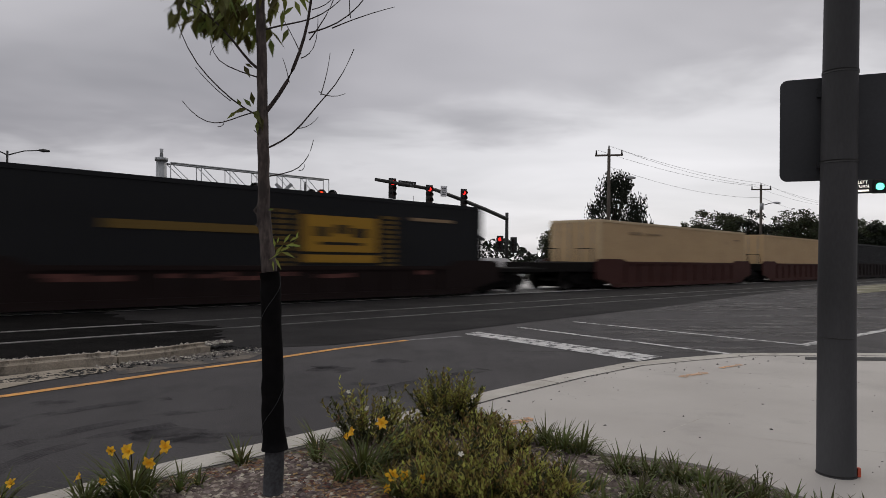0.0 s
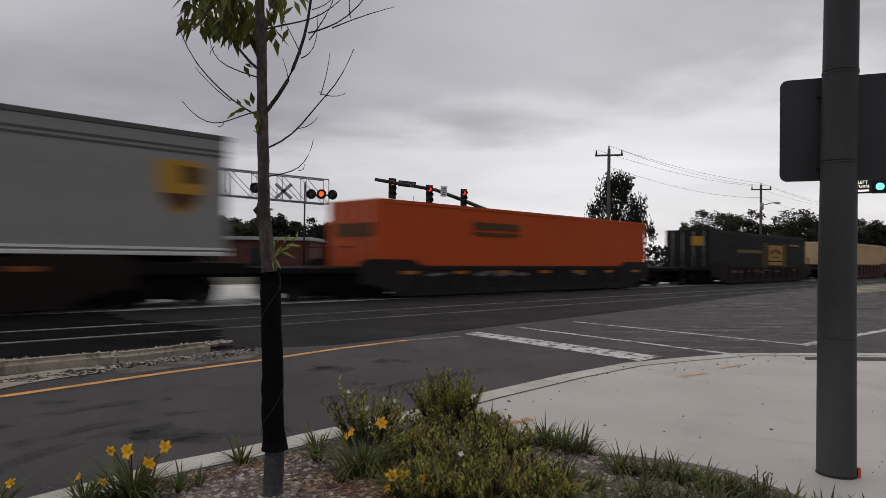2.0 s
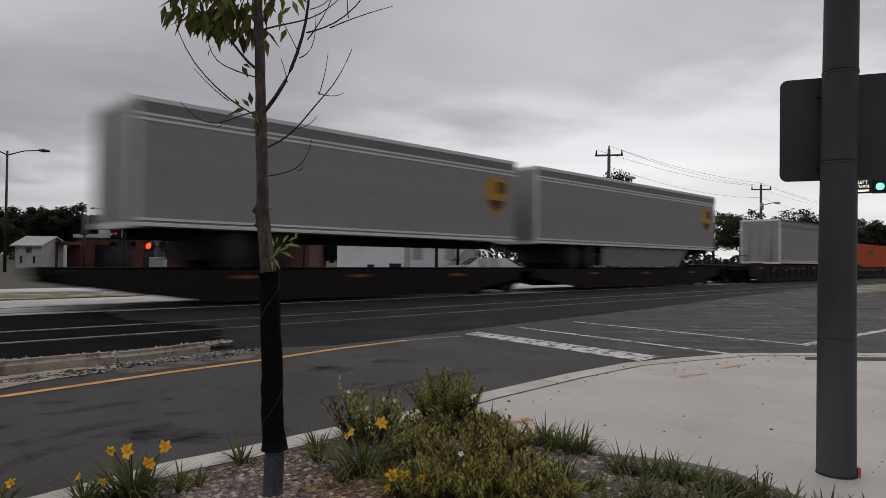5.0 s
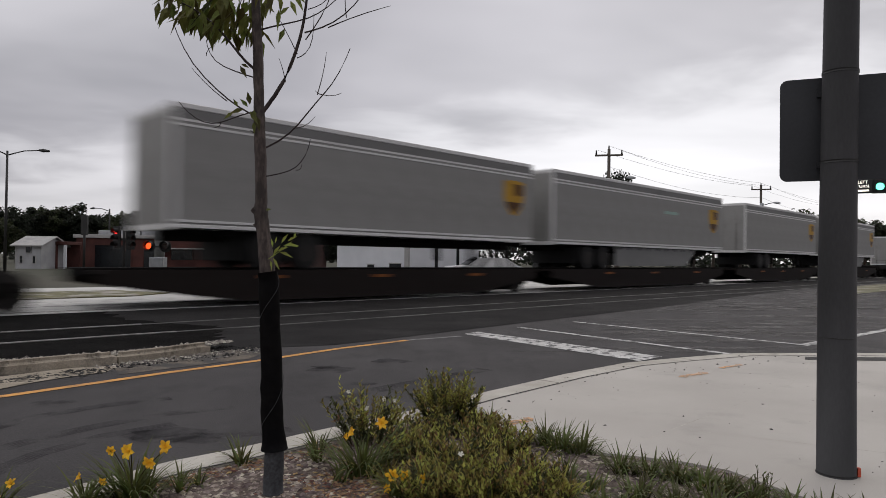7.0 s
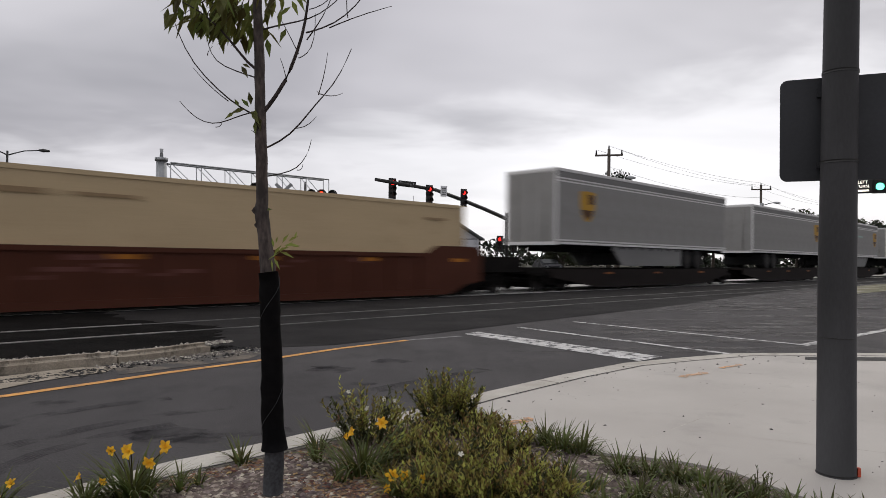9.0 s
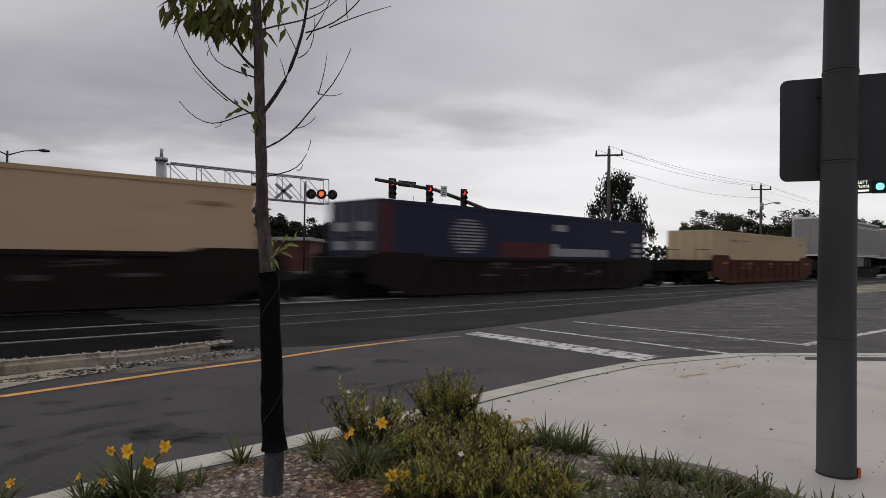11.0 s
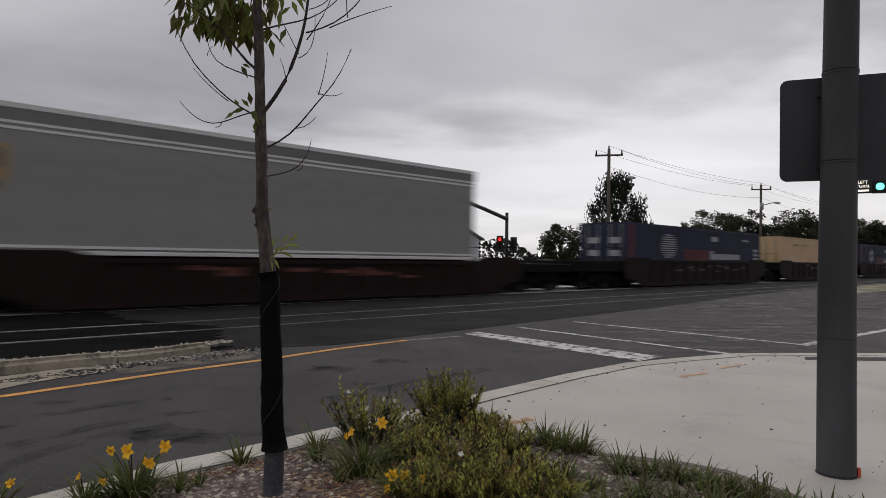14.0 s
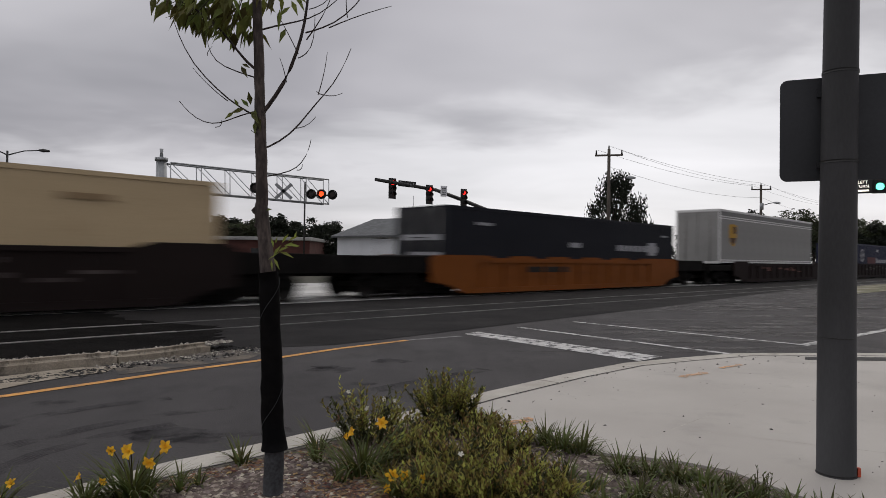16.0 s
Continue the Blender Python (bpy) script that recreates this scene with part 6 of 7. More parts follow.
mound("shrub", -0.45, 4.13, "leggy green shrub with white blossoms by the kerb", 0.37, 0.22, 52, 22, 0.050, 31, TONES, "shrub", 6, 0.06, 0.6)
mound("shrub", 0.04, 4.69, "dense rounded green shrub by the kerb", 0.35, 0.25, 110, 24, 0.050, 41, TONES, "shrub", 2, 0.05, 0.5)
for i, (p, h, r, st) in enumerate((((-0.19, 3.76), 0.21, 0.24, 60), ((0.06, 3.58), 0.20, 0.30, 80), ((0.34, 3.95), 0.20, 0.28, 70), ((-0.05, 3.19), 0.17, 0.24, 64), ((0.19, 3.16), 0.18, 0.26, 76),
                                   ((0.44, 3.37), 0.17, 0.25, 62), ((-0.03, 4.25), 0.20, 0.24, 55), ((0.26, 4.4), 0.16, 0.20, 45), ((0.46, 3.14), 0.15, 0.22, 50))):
    mound("ground_cover", *p, "low yellow-green ground cover in the mulch", h, r, st, 13, 0.048, 60 + i * 7, (YOUNG, MOUND_LEAF, DARK_AND_SHADE, BLADE_DRY), "ground cover", 1 if i in (2, 4) else 0, 0.22)
TUFTS = [((0.74, 4.03), 70, 0.22, 0.13), ((0.85, 3.98), 60, 0.20, 0.10), ((0.66, 4.15), 60, 0.22, 0.09), ((0.35, 4.6), 40, 0.17, 0.06), ((0.26, 4.66), 30, 0.15, 0.05),
         ((1.0, 3.64), 60, 0.19, 0.10), ((1.13, 3.55), 60, 0.18, 0.10), ((1.26, 3.5), 60, 0.17, 0.10), ((1.35, 3.39), 55, 0.18, 0.10), ((1.44, 3.31), 50, 0.16, 0.09), ((0.97, 3.23), 60, 0.18, 0.12),
         ((1.12, 3.12), 60, 0.18, 0.12), ((0.74, 3.3), 40, 0.16, 0.10), ((1.51, 3.21), 50, 0.16, 0.10), ((1.63, 3.07), 55, 0.17, 0.10), ((1.71, 2.94), 50, 0.19, 0.10), ((1.88, 2.89), 45, 0.18, 0.10),
         ((-1.1, 3.65), 22, 0.20, 0.05), ((-0.72, 3.91), 26, 0.22, 0.05), ((-0.7, 3.74), 20, 0.16, 0.06), ((-1.27, 3.24), 18, 0.14, 0.05), ((-1.21, 3.31), 14, 0.10, 0.05), ((0.65, 3.46), 40, 0.15, 0.12), ((0.42, 4.07), 40, 0.16, 0.09),
         ((0.78, 3.04), 40, 0.15, 0.12), ((-0.52, 3.42), 16, 0.12, 0.06), ((1.27, 3.06), 60, 0.17, 0.12)]
for i, (p, n, h, s) in enumerate(TUFTS):
    n, h = int(n * 1.2), h * (0.82 if i < 17 else 1.0)
    tuft(*p, "dark green grass-like tuft in the mulch" if i < 17 else "thin straggly green tuft in the mulch", n, h, s, 200 + i, BLADE if i % 4 else BLADE_LILY, 3 + (6 if i in (9, 13) else 0))
for i, (p, n, h, s) in enumerate((((-0.26, 3.43), 40, 0.17, 0.12), ((-0.11, 3.35), 46, 0.18, 0.14), ((0.03, 3.44), 50, 0.19, 0.15), ((0.17, 3.32), 50, 0.18, 0.15), ((0.33, 3.45), 46, 0.18, 0.15), ((0.46, 3.54), 40, 0.17, 0.14),
                                  ((0.0, 3.16), 50, 0.16, 0.14), ((0.25, 3.13), 50, 0.16, 0.14), ((0.5, 3.21), 46, 0.16, 0.14), ((0.17, 3.89), 40, 0.19, 0.14), ((0.39, 3.79), 36, 0.17, 0.13), ((0.64, 3.22), 36, 0.15, 0.12), ((-0.21, 4.05), 30, 0.2, 0.10))):
    tuft(*p, "yellow-green blades among the low ground cover", n, h, s, 300 + i, MOUND_LEAF, 6)
shrub(*(1.58, 3.25), "small upright broad-leaved weed", 0.17, 0.06, 9, 0.024, 81, BLADE, 0, 0.6, 9)

# ---- beyond the railway ----
STEEL_DARK = material("dark green-black mast", (0.018, 0.018, 0.018), (0.026, 0.025, 0.024), 2, 0.6)
LAMP_RED = glowing("red signal lamp", (1.0, 0.025, 0.02), 1.3)
LAMP_ORANGE = glowing("red crossing lamp", (1.0, 0.06, 0.012), 2.2)
LAMP_GREEN = glowing("green signal lamp", (0.12, 0.95, 0.62), 3.0)
LAMP_WHITE = glowing("white headlamp", (1.0, 0.97, 0.88), 12.0)
LENS_DARK = material("dark lens", (0.03, 0.012, 0.010), None, 5, 0.3)
WHITE_WALL = material("white painted siding", (0.66, 0.67, 0.70), (0.58, 0.59, 0.62), 0.8, 0.75, bump_scale=20, fine=0.05)
ROOF_GREY = material("grey shingle roof", (0.12, 0.125, 0.13), (0.085, 0.088, 0.092), 2.5, 0.9, bump_scale=18, fine=0.2)
BRICK = material("dull red brick", (0.090, 0.032, 0.026), (0.062, 0.024, 0.020), 1.2, 0.9, bump_scale=14, fine=0.2)
DARK_GLASS = material("dark window glass", (0.012, 0.014, 0.016), None, 2, 0.15)
FASCIA = material("pale roof edge", (0.36, 0.35, 0.34), (0.28, 0.275, 0.27), 1.5, 0.7)
WOOD_POLE = material("weathered wood pole", (0.10, 0.085, 0.07), (0.065, 0.055, 0.047), 4, 0.9, stretch=(3, 3, 0.3))
WIRE = material("black wire", (0.02, 0.02, 0.02), None, 2, 0.7)


def signal_head(name, m, lit, label):
    """A three-lamp traffic signal with hoods; lit is the index of the lamp that glows, from the top."""
    th = empty(name, m, label, "traffic light", "traffic lights")
    part("housing", boxed(-0.18, 0.18, -0.02, 0.18, -0.55, 0.55, 0.03), STEEL_DARK, th)
    part("backplate", boxed(-0.27, 0.27, 0.0, 0.012, -0.64, 0.64, 0.005), BLACK_STEEL, th)
    for k in range(3):
        z = 0.36 - 0.36 * k
        bm = bmesh.new()
        tube(bm, [(0, -0.022, z), (0, -0.032, z)], 0.145, 16)
        ln = part("lens", bm, {0: LAMP_RED, 2: LAMP_GREEN}.get(k, LENS_DARK) if k == lit else LENS_DARK, th, "glowing lens" if k == lit else "dark lens")
        bm = bmesh.new()
        n = 12
        for i in range(n):
            a0, a1 = radians(-30 + 240 * i / n), radians(-30 + 240 * (i + 1) / n)
            q = [(0.16 * math.cos(a0), -0.02, z + 0.16 * math.sin(a0)), (0.16 * math.cos(a1), -0.02, z + 0.16 * math.sin(a1)), (0.16 * math.cos(a1), -0.26, z + 0.16 * math.sin(a1)), (0.16 * math.cos(a0), -0.26, z + 0.16 * math.sin(a0))]
            bm.faces.new([bm.verts.new(v) for v in q])
        bmesh.ops.solidify(bm, geom=bm.faces[:], thickness=0.006)
        part("hood", bm, STEEL_DARK, th)
    return th


def text_mesh(name, body, size, mat, parent, m):
    cu = bpy.data.curves.new(name, "FONT")
    cu.body, cu.size, cu.align_x, cu.align_y, cu.extrude = body, size, "CENTER", "CENTER", 0.002
    tmp = bpy.data.objects.new(name, cu)
    scene.collection.objects.link(tmp)
    me = bpy.data.meshes.new_from_object(tmp.evaluated_get(bpy.context.evaluated_depsgraph_get()))
    bpy.data.objects.remove(tmp)
    me.materials.append(mat)
    ob = new(name, me)
    ob.parent, ob.matrix_basis = parent, m
    return ob


# mast arm with three signals over the far street
M0, M1, MP = Vector((-4.04, 39.0, 5.92)), Vector((-0.59, 44.5, 5.94)), Vector((5.31, 55.0, 4.71))
mast = empty("signal_mast", pose(MP.x, MP.y, -0.06), "dark curved mast arm carrying traffic lights", "mast")
part("post", tubed([(0, 0, 0), (0, 0, MP.z + 0.55)], [0.17, 0.13], 12), STEEL_DARK, mast)
arm_pts = [Vector((0, 0, MP.z + 0.02)), (M1 - MP) * 0.35 + Vector((0, 0, MP.z + 0.28)), (M1 - MP) * 0.7 + Vector((0, 0, MP.z + 0.25)), Vector((M1.x - MP.x, M1.y - MP.y, M1.z + 0.06)), Vector((M0.x - MP.x, M0.y - MP.y, M0.z + 0.06))]
arm_pts[1].z = MP.z * 0.62 + M1.z * 0.38 + 0.06
arm_pts[2].z = MP.z * 0.26 + M1.z * 0.74 + 0.06
part("arm", tubed(arm_pts, [0.16, 0.15, 0.135, 0.12, 0.10], 10), STEEL_DARK, mast)
for (x, y, z), s in (((-3.19, 41.0, 5.59), 1), ((-0.94, 43.5, 5.48), 1), ((1.43, 47.0, 5.62), 1)):
    signal_head("traffic_light", pose(x, y - 0.25, z, 0, 0, 36), 0, "black traffic light showing red on a mast arm")
sn = empty("street_name_sign", pose(*(-2.36, 42.0, 6.0), 0, 5, 6), "dark street-name sign with pale lettering bars on the mast arm", "sign")
part("panel", boxed(-0.56, 0.56, -0.14, -0.11, -0.19, 0.19, 0.01), BLACK_STEEL, sn)
bm = bmesh.new()
for k in range(6):
    box(bm, -0.46 + k * 0.13, -0.37 + k * 0.13, -0.146, -0.141, -0.09 if k else -0.12, 0.05 if k else 0.12)
box(bm, 0.38, 0.46, -0.146, -0.141, 0.0, 0.1)
part("lettering_bar", bm, GALV, sn)
ws = empty("lane_sign", pose(*(-0.01, 44.6, 5.84), 0, 0, 6), "white regulatory sign with dark bars on the mast arm", "sign")
part("panel", boxed(-0.22, 0.22, -0.14, -0.12, -0.36, 0.36, 0.01), WHITE_WALL, ws)
bm = bmesh.new()
for z in (0.2, 0.08, -0.06, -0.2):
    box(bm, -0.14, 0.14, -0.146, -0.141, z - 0.03, z + 0.03)
part("lettering_bar", bm, SIGN_BACK, ws)
for (x, y, z), lt in (((4.5, 52.0, 2.51), 0), ((5.68, 53.0, 2.45), 1)):
    signal_head("traffic_light", pose(x, y, z, 0, 0, -20), lt, "small far traffic light beside the mast")

# crossing gantry: mast, lattice arm, flashers, crossbuck
GP = Vector((-17.22, 40.0, 7.8))
ga0, ga1 = Vector((-16.79, 40.0, 6.87)), Vector((-8.61, 48.0, 6.91))
gb0, gb1 = Vector((-16.75, 40.0, 5.22)), Vector((-8.58, 48.0, 5.13))
gantry = empty("crossing_gantry", pose(GP.x, GP.y, -0.06), "grey crossing gantry with a lattice arm and red flashers", "crossing signal")
og = Vector((GP.x, GP.y, -0.06))
part("mast", tubed([(0, 0, 0), (0, 0, GP.z - 0.75)], 0.30, 14), GALV, gantry)
part("mast_cap", tubed([(0, 0, GP.z - 0.75), (0, 0, GP.z - 0.55)], 0.38, 14), GALV, gantry)
part("bell", tubed([(0.0, 0, GP.z - 0.55), (0, 0, GP.z - 0.2), (0, 0, GP.z)], [0.12, 0.09, 0.12], 8), GALV, gantry)
side = (ga1 - ga0).cross(Vector((0, 0, 1))).normalized() * 0.35
for off in (side, -side):
    for a, b in ((ga0, ga1), (gb0, gb1)):
        part("chord", tubed([a - og + off, b - og + off], 0.055, 6), GALV, gantry)
    for k in range(7):
        q = k / 6
        part("upright", tubed([ga0.lerp(ga1, q) - og + off, gb0.lerp(gb1, q) - og + off], 0.03, 5), GALV, gantry)
        if k < 6:
            part("brace", tubed([ga0.lerp(ga1, q) - og + off, gb0.lerp(gb1, (k + 1) / 6) - og + off], 0.025, 5), GALV, gantry)


def crossbuck(parent, p, size, mat):
    for a in (42, -42):
        bm = boxed(-size, size, -0.03, 0.0, -0.11, 0.11)
        bmesh.ops.transform(bm, matrix=Matrix.Translation(p) @ Matrix.Rotation(radians(a), 4, "Y"), verts=bm.verts)
        part("crossbuck_board", bm, mat, parent, "crossed pale board")


crossbuck(gantry, Vector((-10.96, 45.5, 5.75)) - og - Vector((0, 0.5, 0)), 0.75, GALV)
crossbuck(gantry, Vector((-17.55, 39.5, 4.31)) - og - Vector((0, 0.3, 0)), 0.75, GALV)


def flasher(parent, p, lit, turn=0.0):
    bm = bmesh.new()
    tube(bm, [p + Vector((0, 0.0, 0)), p + Vector((0, 0.02, 0))], 0.36, 16)
    disc = part("flasher_disc", bm, BLACK_STEEL, parent, "black flasher disc")
    bm = bmesh.new()
    tube(bm, [p + Vector((0, -0.03, 0)), p + Vector((0, -0.01, 0))], 0.19, 14)
    part("flasher_lamp", bm, LAMP_ORANGE if lit else LENS_DARK, disc, "glowing red lamp" if lit else "dark lamp")
    bm = bmesh.new()
    tube(bm, [p + Vector((0, -0.3, 0.05)), p + Vector((0, 0.0, 0.05))], 0.25, 14, cap=False)
    part("flasher_hood", bm, BLACK_STEEL, disc)


for p, lit in (((-9.38, 47.0, 5.73), False), ((-8.75, 47.5, 5.78), True), ((-8.05, 48.0, 5.8), False), ((-12.5, 44.0, 5.81), False), ((-17.21, 39.0, 1.79), True), ((-16.35, 39.2, 1.79), False)):
    flasher(gantry, Vector(p) - og - Vector((0, 0.45, 0)), lit)
part("flasher_bar", tubed([Vector((-9.71, 47.6, 5.74)) - og, Vector((-7.87, 47.9, 5.79)) - og], 0.05, 6), BLACK_STEEL, gantry)
part("flasher_bar", tubed([Vector((-17.39, 39.1, 1.76)) - og, Vector((-16.26, 39.3, 1.78)) - og], 0.05, 6), BLACK_STEEL, gantry)
part("arm_mast", tubed([Vector((-9.99, 47.3, 6.68)) - og, Vector(((-9.99, 47.3, 6.68)[0], (-9.99, 47.3, 6.68)[1], -0.06)) - og], 0.06, 8), BLACK_STEEL, gantry)
sgx, sgy, sgz = (-18.28, 37.0, 2.5)
pm = empty("signal_post", pose(sgx + 0.35, sgy, -0.06), "dark signal post beyond the railway", "mast")
part("post", tubed([(0, 0, 0), (0, 0, sgz + 0.4)], 0.08, 8), STEEL_DARK, pm)
for q in (-0.3, 0.28):
    part("bracket", boxed(*sorted((0, q)), -0.14, 0.06, sgz - 0.38, sgz - 0.26), STEEL_DARK, pm)
signal_head("traffic_light", pose(sgx, sgy - 0.2, sgz - 0.3, 0, 0, -25), 0, "traffic light showing red beyond the railway")
signal_head("traffic_light", pose(sgx + 0.75, sgy - 0.1, sgz - 0.3, 0, 0, 60), -1, "traffic light seen from the side beyond the railway")


def street_light(m, height, arm, label, arm_h=None, two=False):
    th = empty("street_light", m, label, "street lamp", "street lamps")
    part("post", tubed([(0, 0, 0), (0, 0, height)], [0.11, 0.07], 10), STEEL_DARK, th)
    part("arm", tubed([(0, 0, height - 0.3), (arm * 0.4, 0, height + 0.0), (arm * 0.8, 0, height + 0.06)], [0.05, 0.04, 0.035], 7), STEEL_DARK, th)
    bm = bmesh.new()
    tube(bm, [(arm * 0.75, 0, height + 0.06), (arm * 0.85, 0, height + 0.04), (arm, 0, height + 0.0)], [0.06, 0.13, 0.07], 8)
    part("lamp_head", bm, STEEL_DARK, th)
    if two:
        part("arm", tubed([(0, 0, height - 0.3), (-arm * 0.3, 0, height + 0.1), (-arm * 0.6, 0, height + 0.5)], [0.05, 0.04, 0.035], 7), STEEL_DARK, th)
    return th


sx, sy, sz = (-30.6, 46.0, 8.4)
street_light(pose(sx, sy, -0.06), sz + 0.1, 2.95, "tall dark street light beyond the railway", two=True)
sx, sy, sz = (-38.07, 75.0, 6.34)
street_light(pose(sx, sy, -0.06, 0, 0, 180), sz + 0.2, 2.2, "distant street light in front of trees")


def utility_pole(x, y, h, label, arm_turn, lamp, lamp_h, second=False):
    th = empty("utility_pole", pose(x, y, -0.06, 0, 0, arm_turn), label, "utility pole", "utility poles")
    part("post", tubed([(0, 0, 0), (0, 0, h)], [0.20, 0.13], 10), WOOD_POLE, th)
    part("crossarm", boxed(-1.15, 1.15, -0.18, -0.06, h - 0.62, h - 0.47, 0.01), WOOD_POLE, th)
    for xx in (-1.05, 1.05):
        part("insulator", tubed([(xx, -0.12, h - 0.47), (xx, -0.12, h - 0.1)], [0.08, 0.05], 8), BLACK_STEEL, th)
    part("insulator", tubed([(0, 0, h), (0, 0, h + 0.3)], [0.06, 0.05], 8), BLACK_STEEL, th)
    part("lamp_arm", tubed([(0, 0, lamp_h - 0.3), (0.9, 0, lamp_h), (1.5, 0, lamp_h + 0.1)], 0.05, 6), STEEL_DARK, th)
    part("lamp_head", tubed([(1.4, 0, lamp_h + 0.1), (1.8, 0, lamp_h + 0.08), (2.2, 0, lamp_h + 0.05)], [0.07, 0.15, 0.08], 8), GALV, th)
    part("transformer", tubed([(0.0, -0.42, h * 0.72), (0, -0.42, h * 0.72 + 0.8)], 0.22, 10), GALV, th) if second else None
    return th


u1, u2 = (14.05, 56.0, 10.87), (39.1, 81.0, 10.93)
utility_pole(u1[0], u1[1], u1[2], "wooden utility pole with crossarm and street lamp", -14, 1, (15.14, 56.0, 8.32)[2])
utility_pole(u2[0], u2[1], u2[2], "distant wooden utility pole with street lamp", -14, 1, (40.37, 81.0, 8.65)[2], True)
for k, (dx, dz, sag) in enumerate(((-1.0, -0.15, 0.5), (1.0, -0.15, 0.6), (0, 0.2, 0.45), (0.1, -1.6, 0.7))):
    a, b = Vector((u1[0] + dx, u1[1], u1[2] + dz)), Vector((u2[0] + dx, u2[1], u2[2] + dz))
    c2 = b + (b - a) * 1.0 + Vector((0, 0, -0.3))
    pts = []
    for p, q in ((a, b), (b, c2)):
        pts += [p.lerp(q, t / 8) - Vector((0, 0, sag * 4 * (t / 8) * (1 - t / 8))) for t in range(8)]
    tagged(part("overhead_wire", tubed(pts + [c2], 0.012, 4), WIRE), "thin black overhead wire between the poles", "wire", "overhead wires")

# lit sign and green light past the pole
gx, gy, gz = (17.86, 27.0, 4.46)
signal_head("traffic_light", pose(gx, gy - 0.1, gz + 0.36, 0, 0, -32), 2, "black traffic light showing green over the street")
ar = empty("signal_mast", pose(gx + 9.0, gy - 4.0, -0.06), "dark mast arm over the side street", "mast")
part("post", tubed([(0, 0, 0), (0, 0, gz + 1.2)], [0.15, 0.12], 10), STEEL_DARK, ar)
part("arm", tubed([(0, 0, gz + 0.5), (-9.0, 4.2, gz + 0.36), (-10.2, 4.8, gz + 0.33)], [0.11, 0.07, 0.05], 8), STEEL_DARK, ar)
lx, ly, lz = (17.21, 27.0, 4.54)
led = empty("lane_control_sign", pose(lx, ly, lz, 0, 0, -32), "small lit black message sign under the mast arm", "sign")
part("case", boxed(-0.34, 0.34, -0.04, 0.08, -0.36, 0.36, 0.02), BLACK_STEEL, led)
LED = glowing("lit letters", (1.0, 0.93, 0.80), 1.1)
text_mesh("letters", "LEFT", 0.17, LED, led, Matrix.Translation((0, -0.045, 0.09)) @ Matrix.Rotation(radians(90), 4, "X"))
text_mesh("letters", "TURN", 0.17, LED, led, Matrix.Translation((0, -0.045, -0.08)) @ Matrix.Rotation(radians(90), 4, "X"))
for z in (0.255, -0.25):
    part("lettering_bar", boxed(-0.22, 0.22, -0.046, -0.042, z - 0.035, z + 0.035), LED, led)


# ---- buildings ----
def siding(bm, x0, x1, y, z0, z1, sg, step=0.16):
    z = z0
    while z < z1 - 0.02:
        za = min(z + step, z1)
        vs = [bm.verts.new(p) for p in ((x0, y + sg * 0.02, z), (x1, y + sg * 0.02, z), (x1, y, za), (x0, y, za))]
        bm.faces.new(vs if sg < 0 else vs[::-1])
        z += step


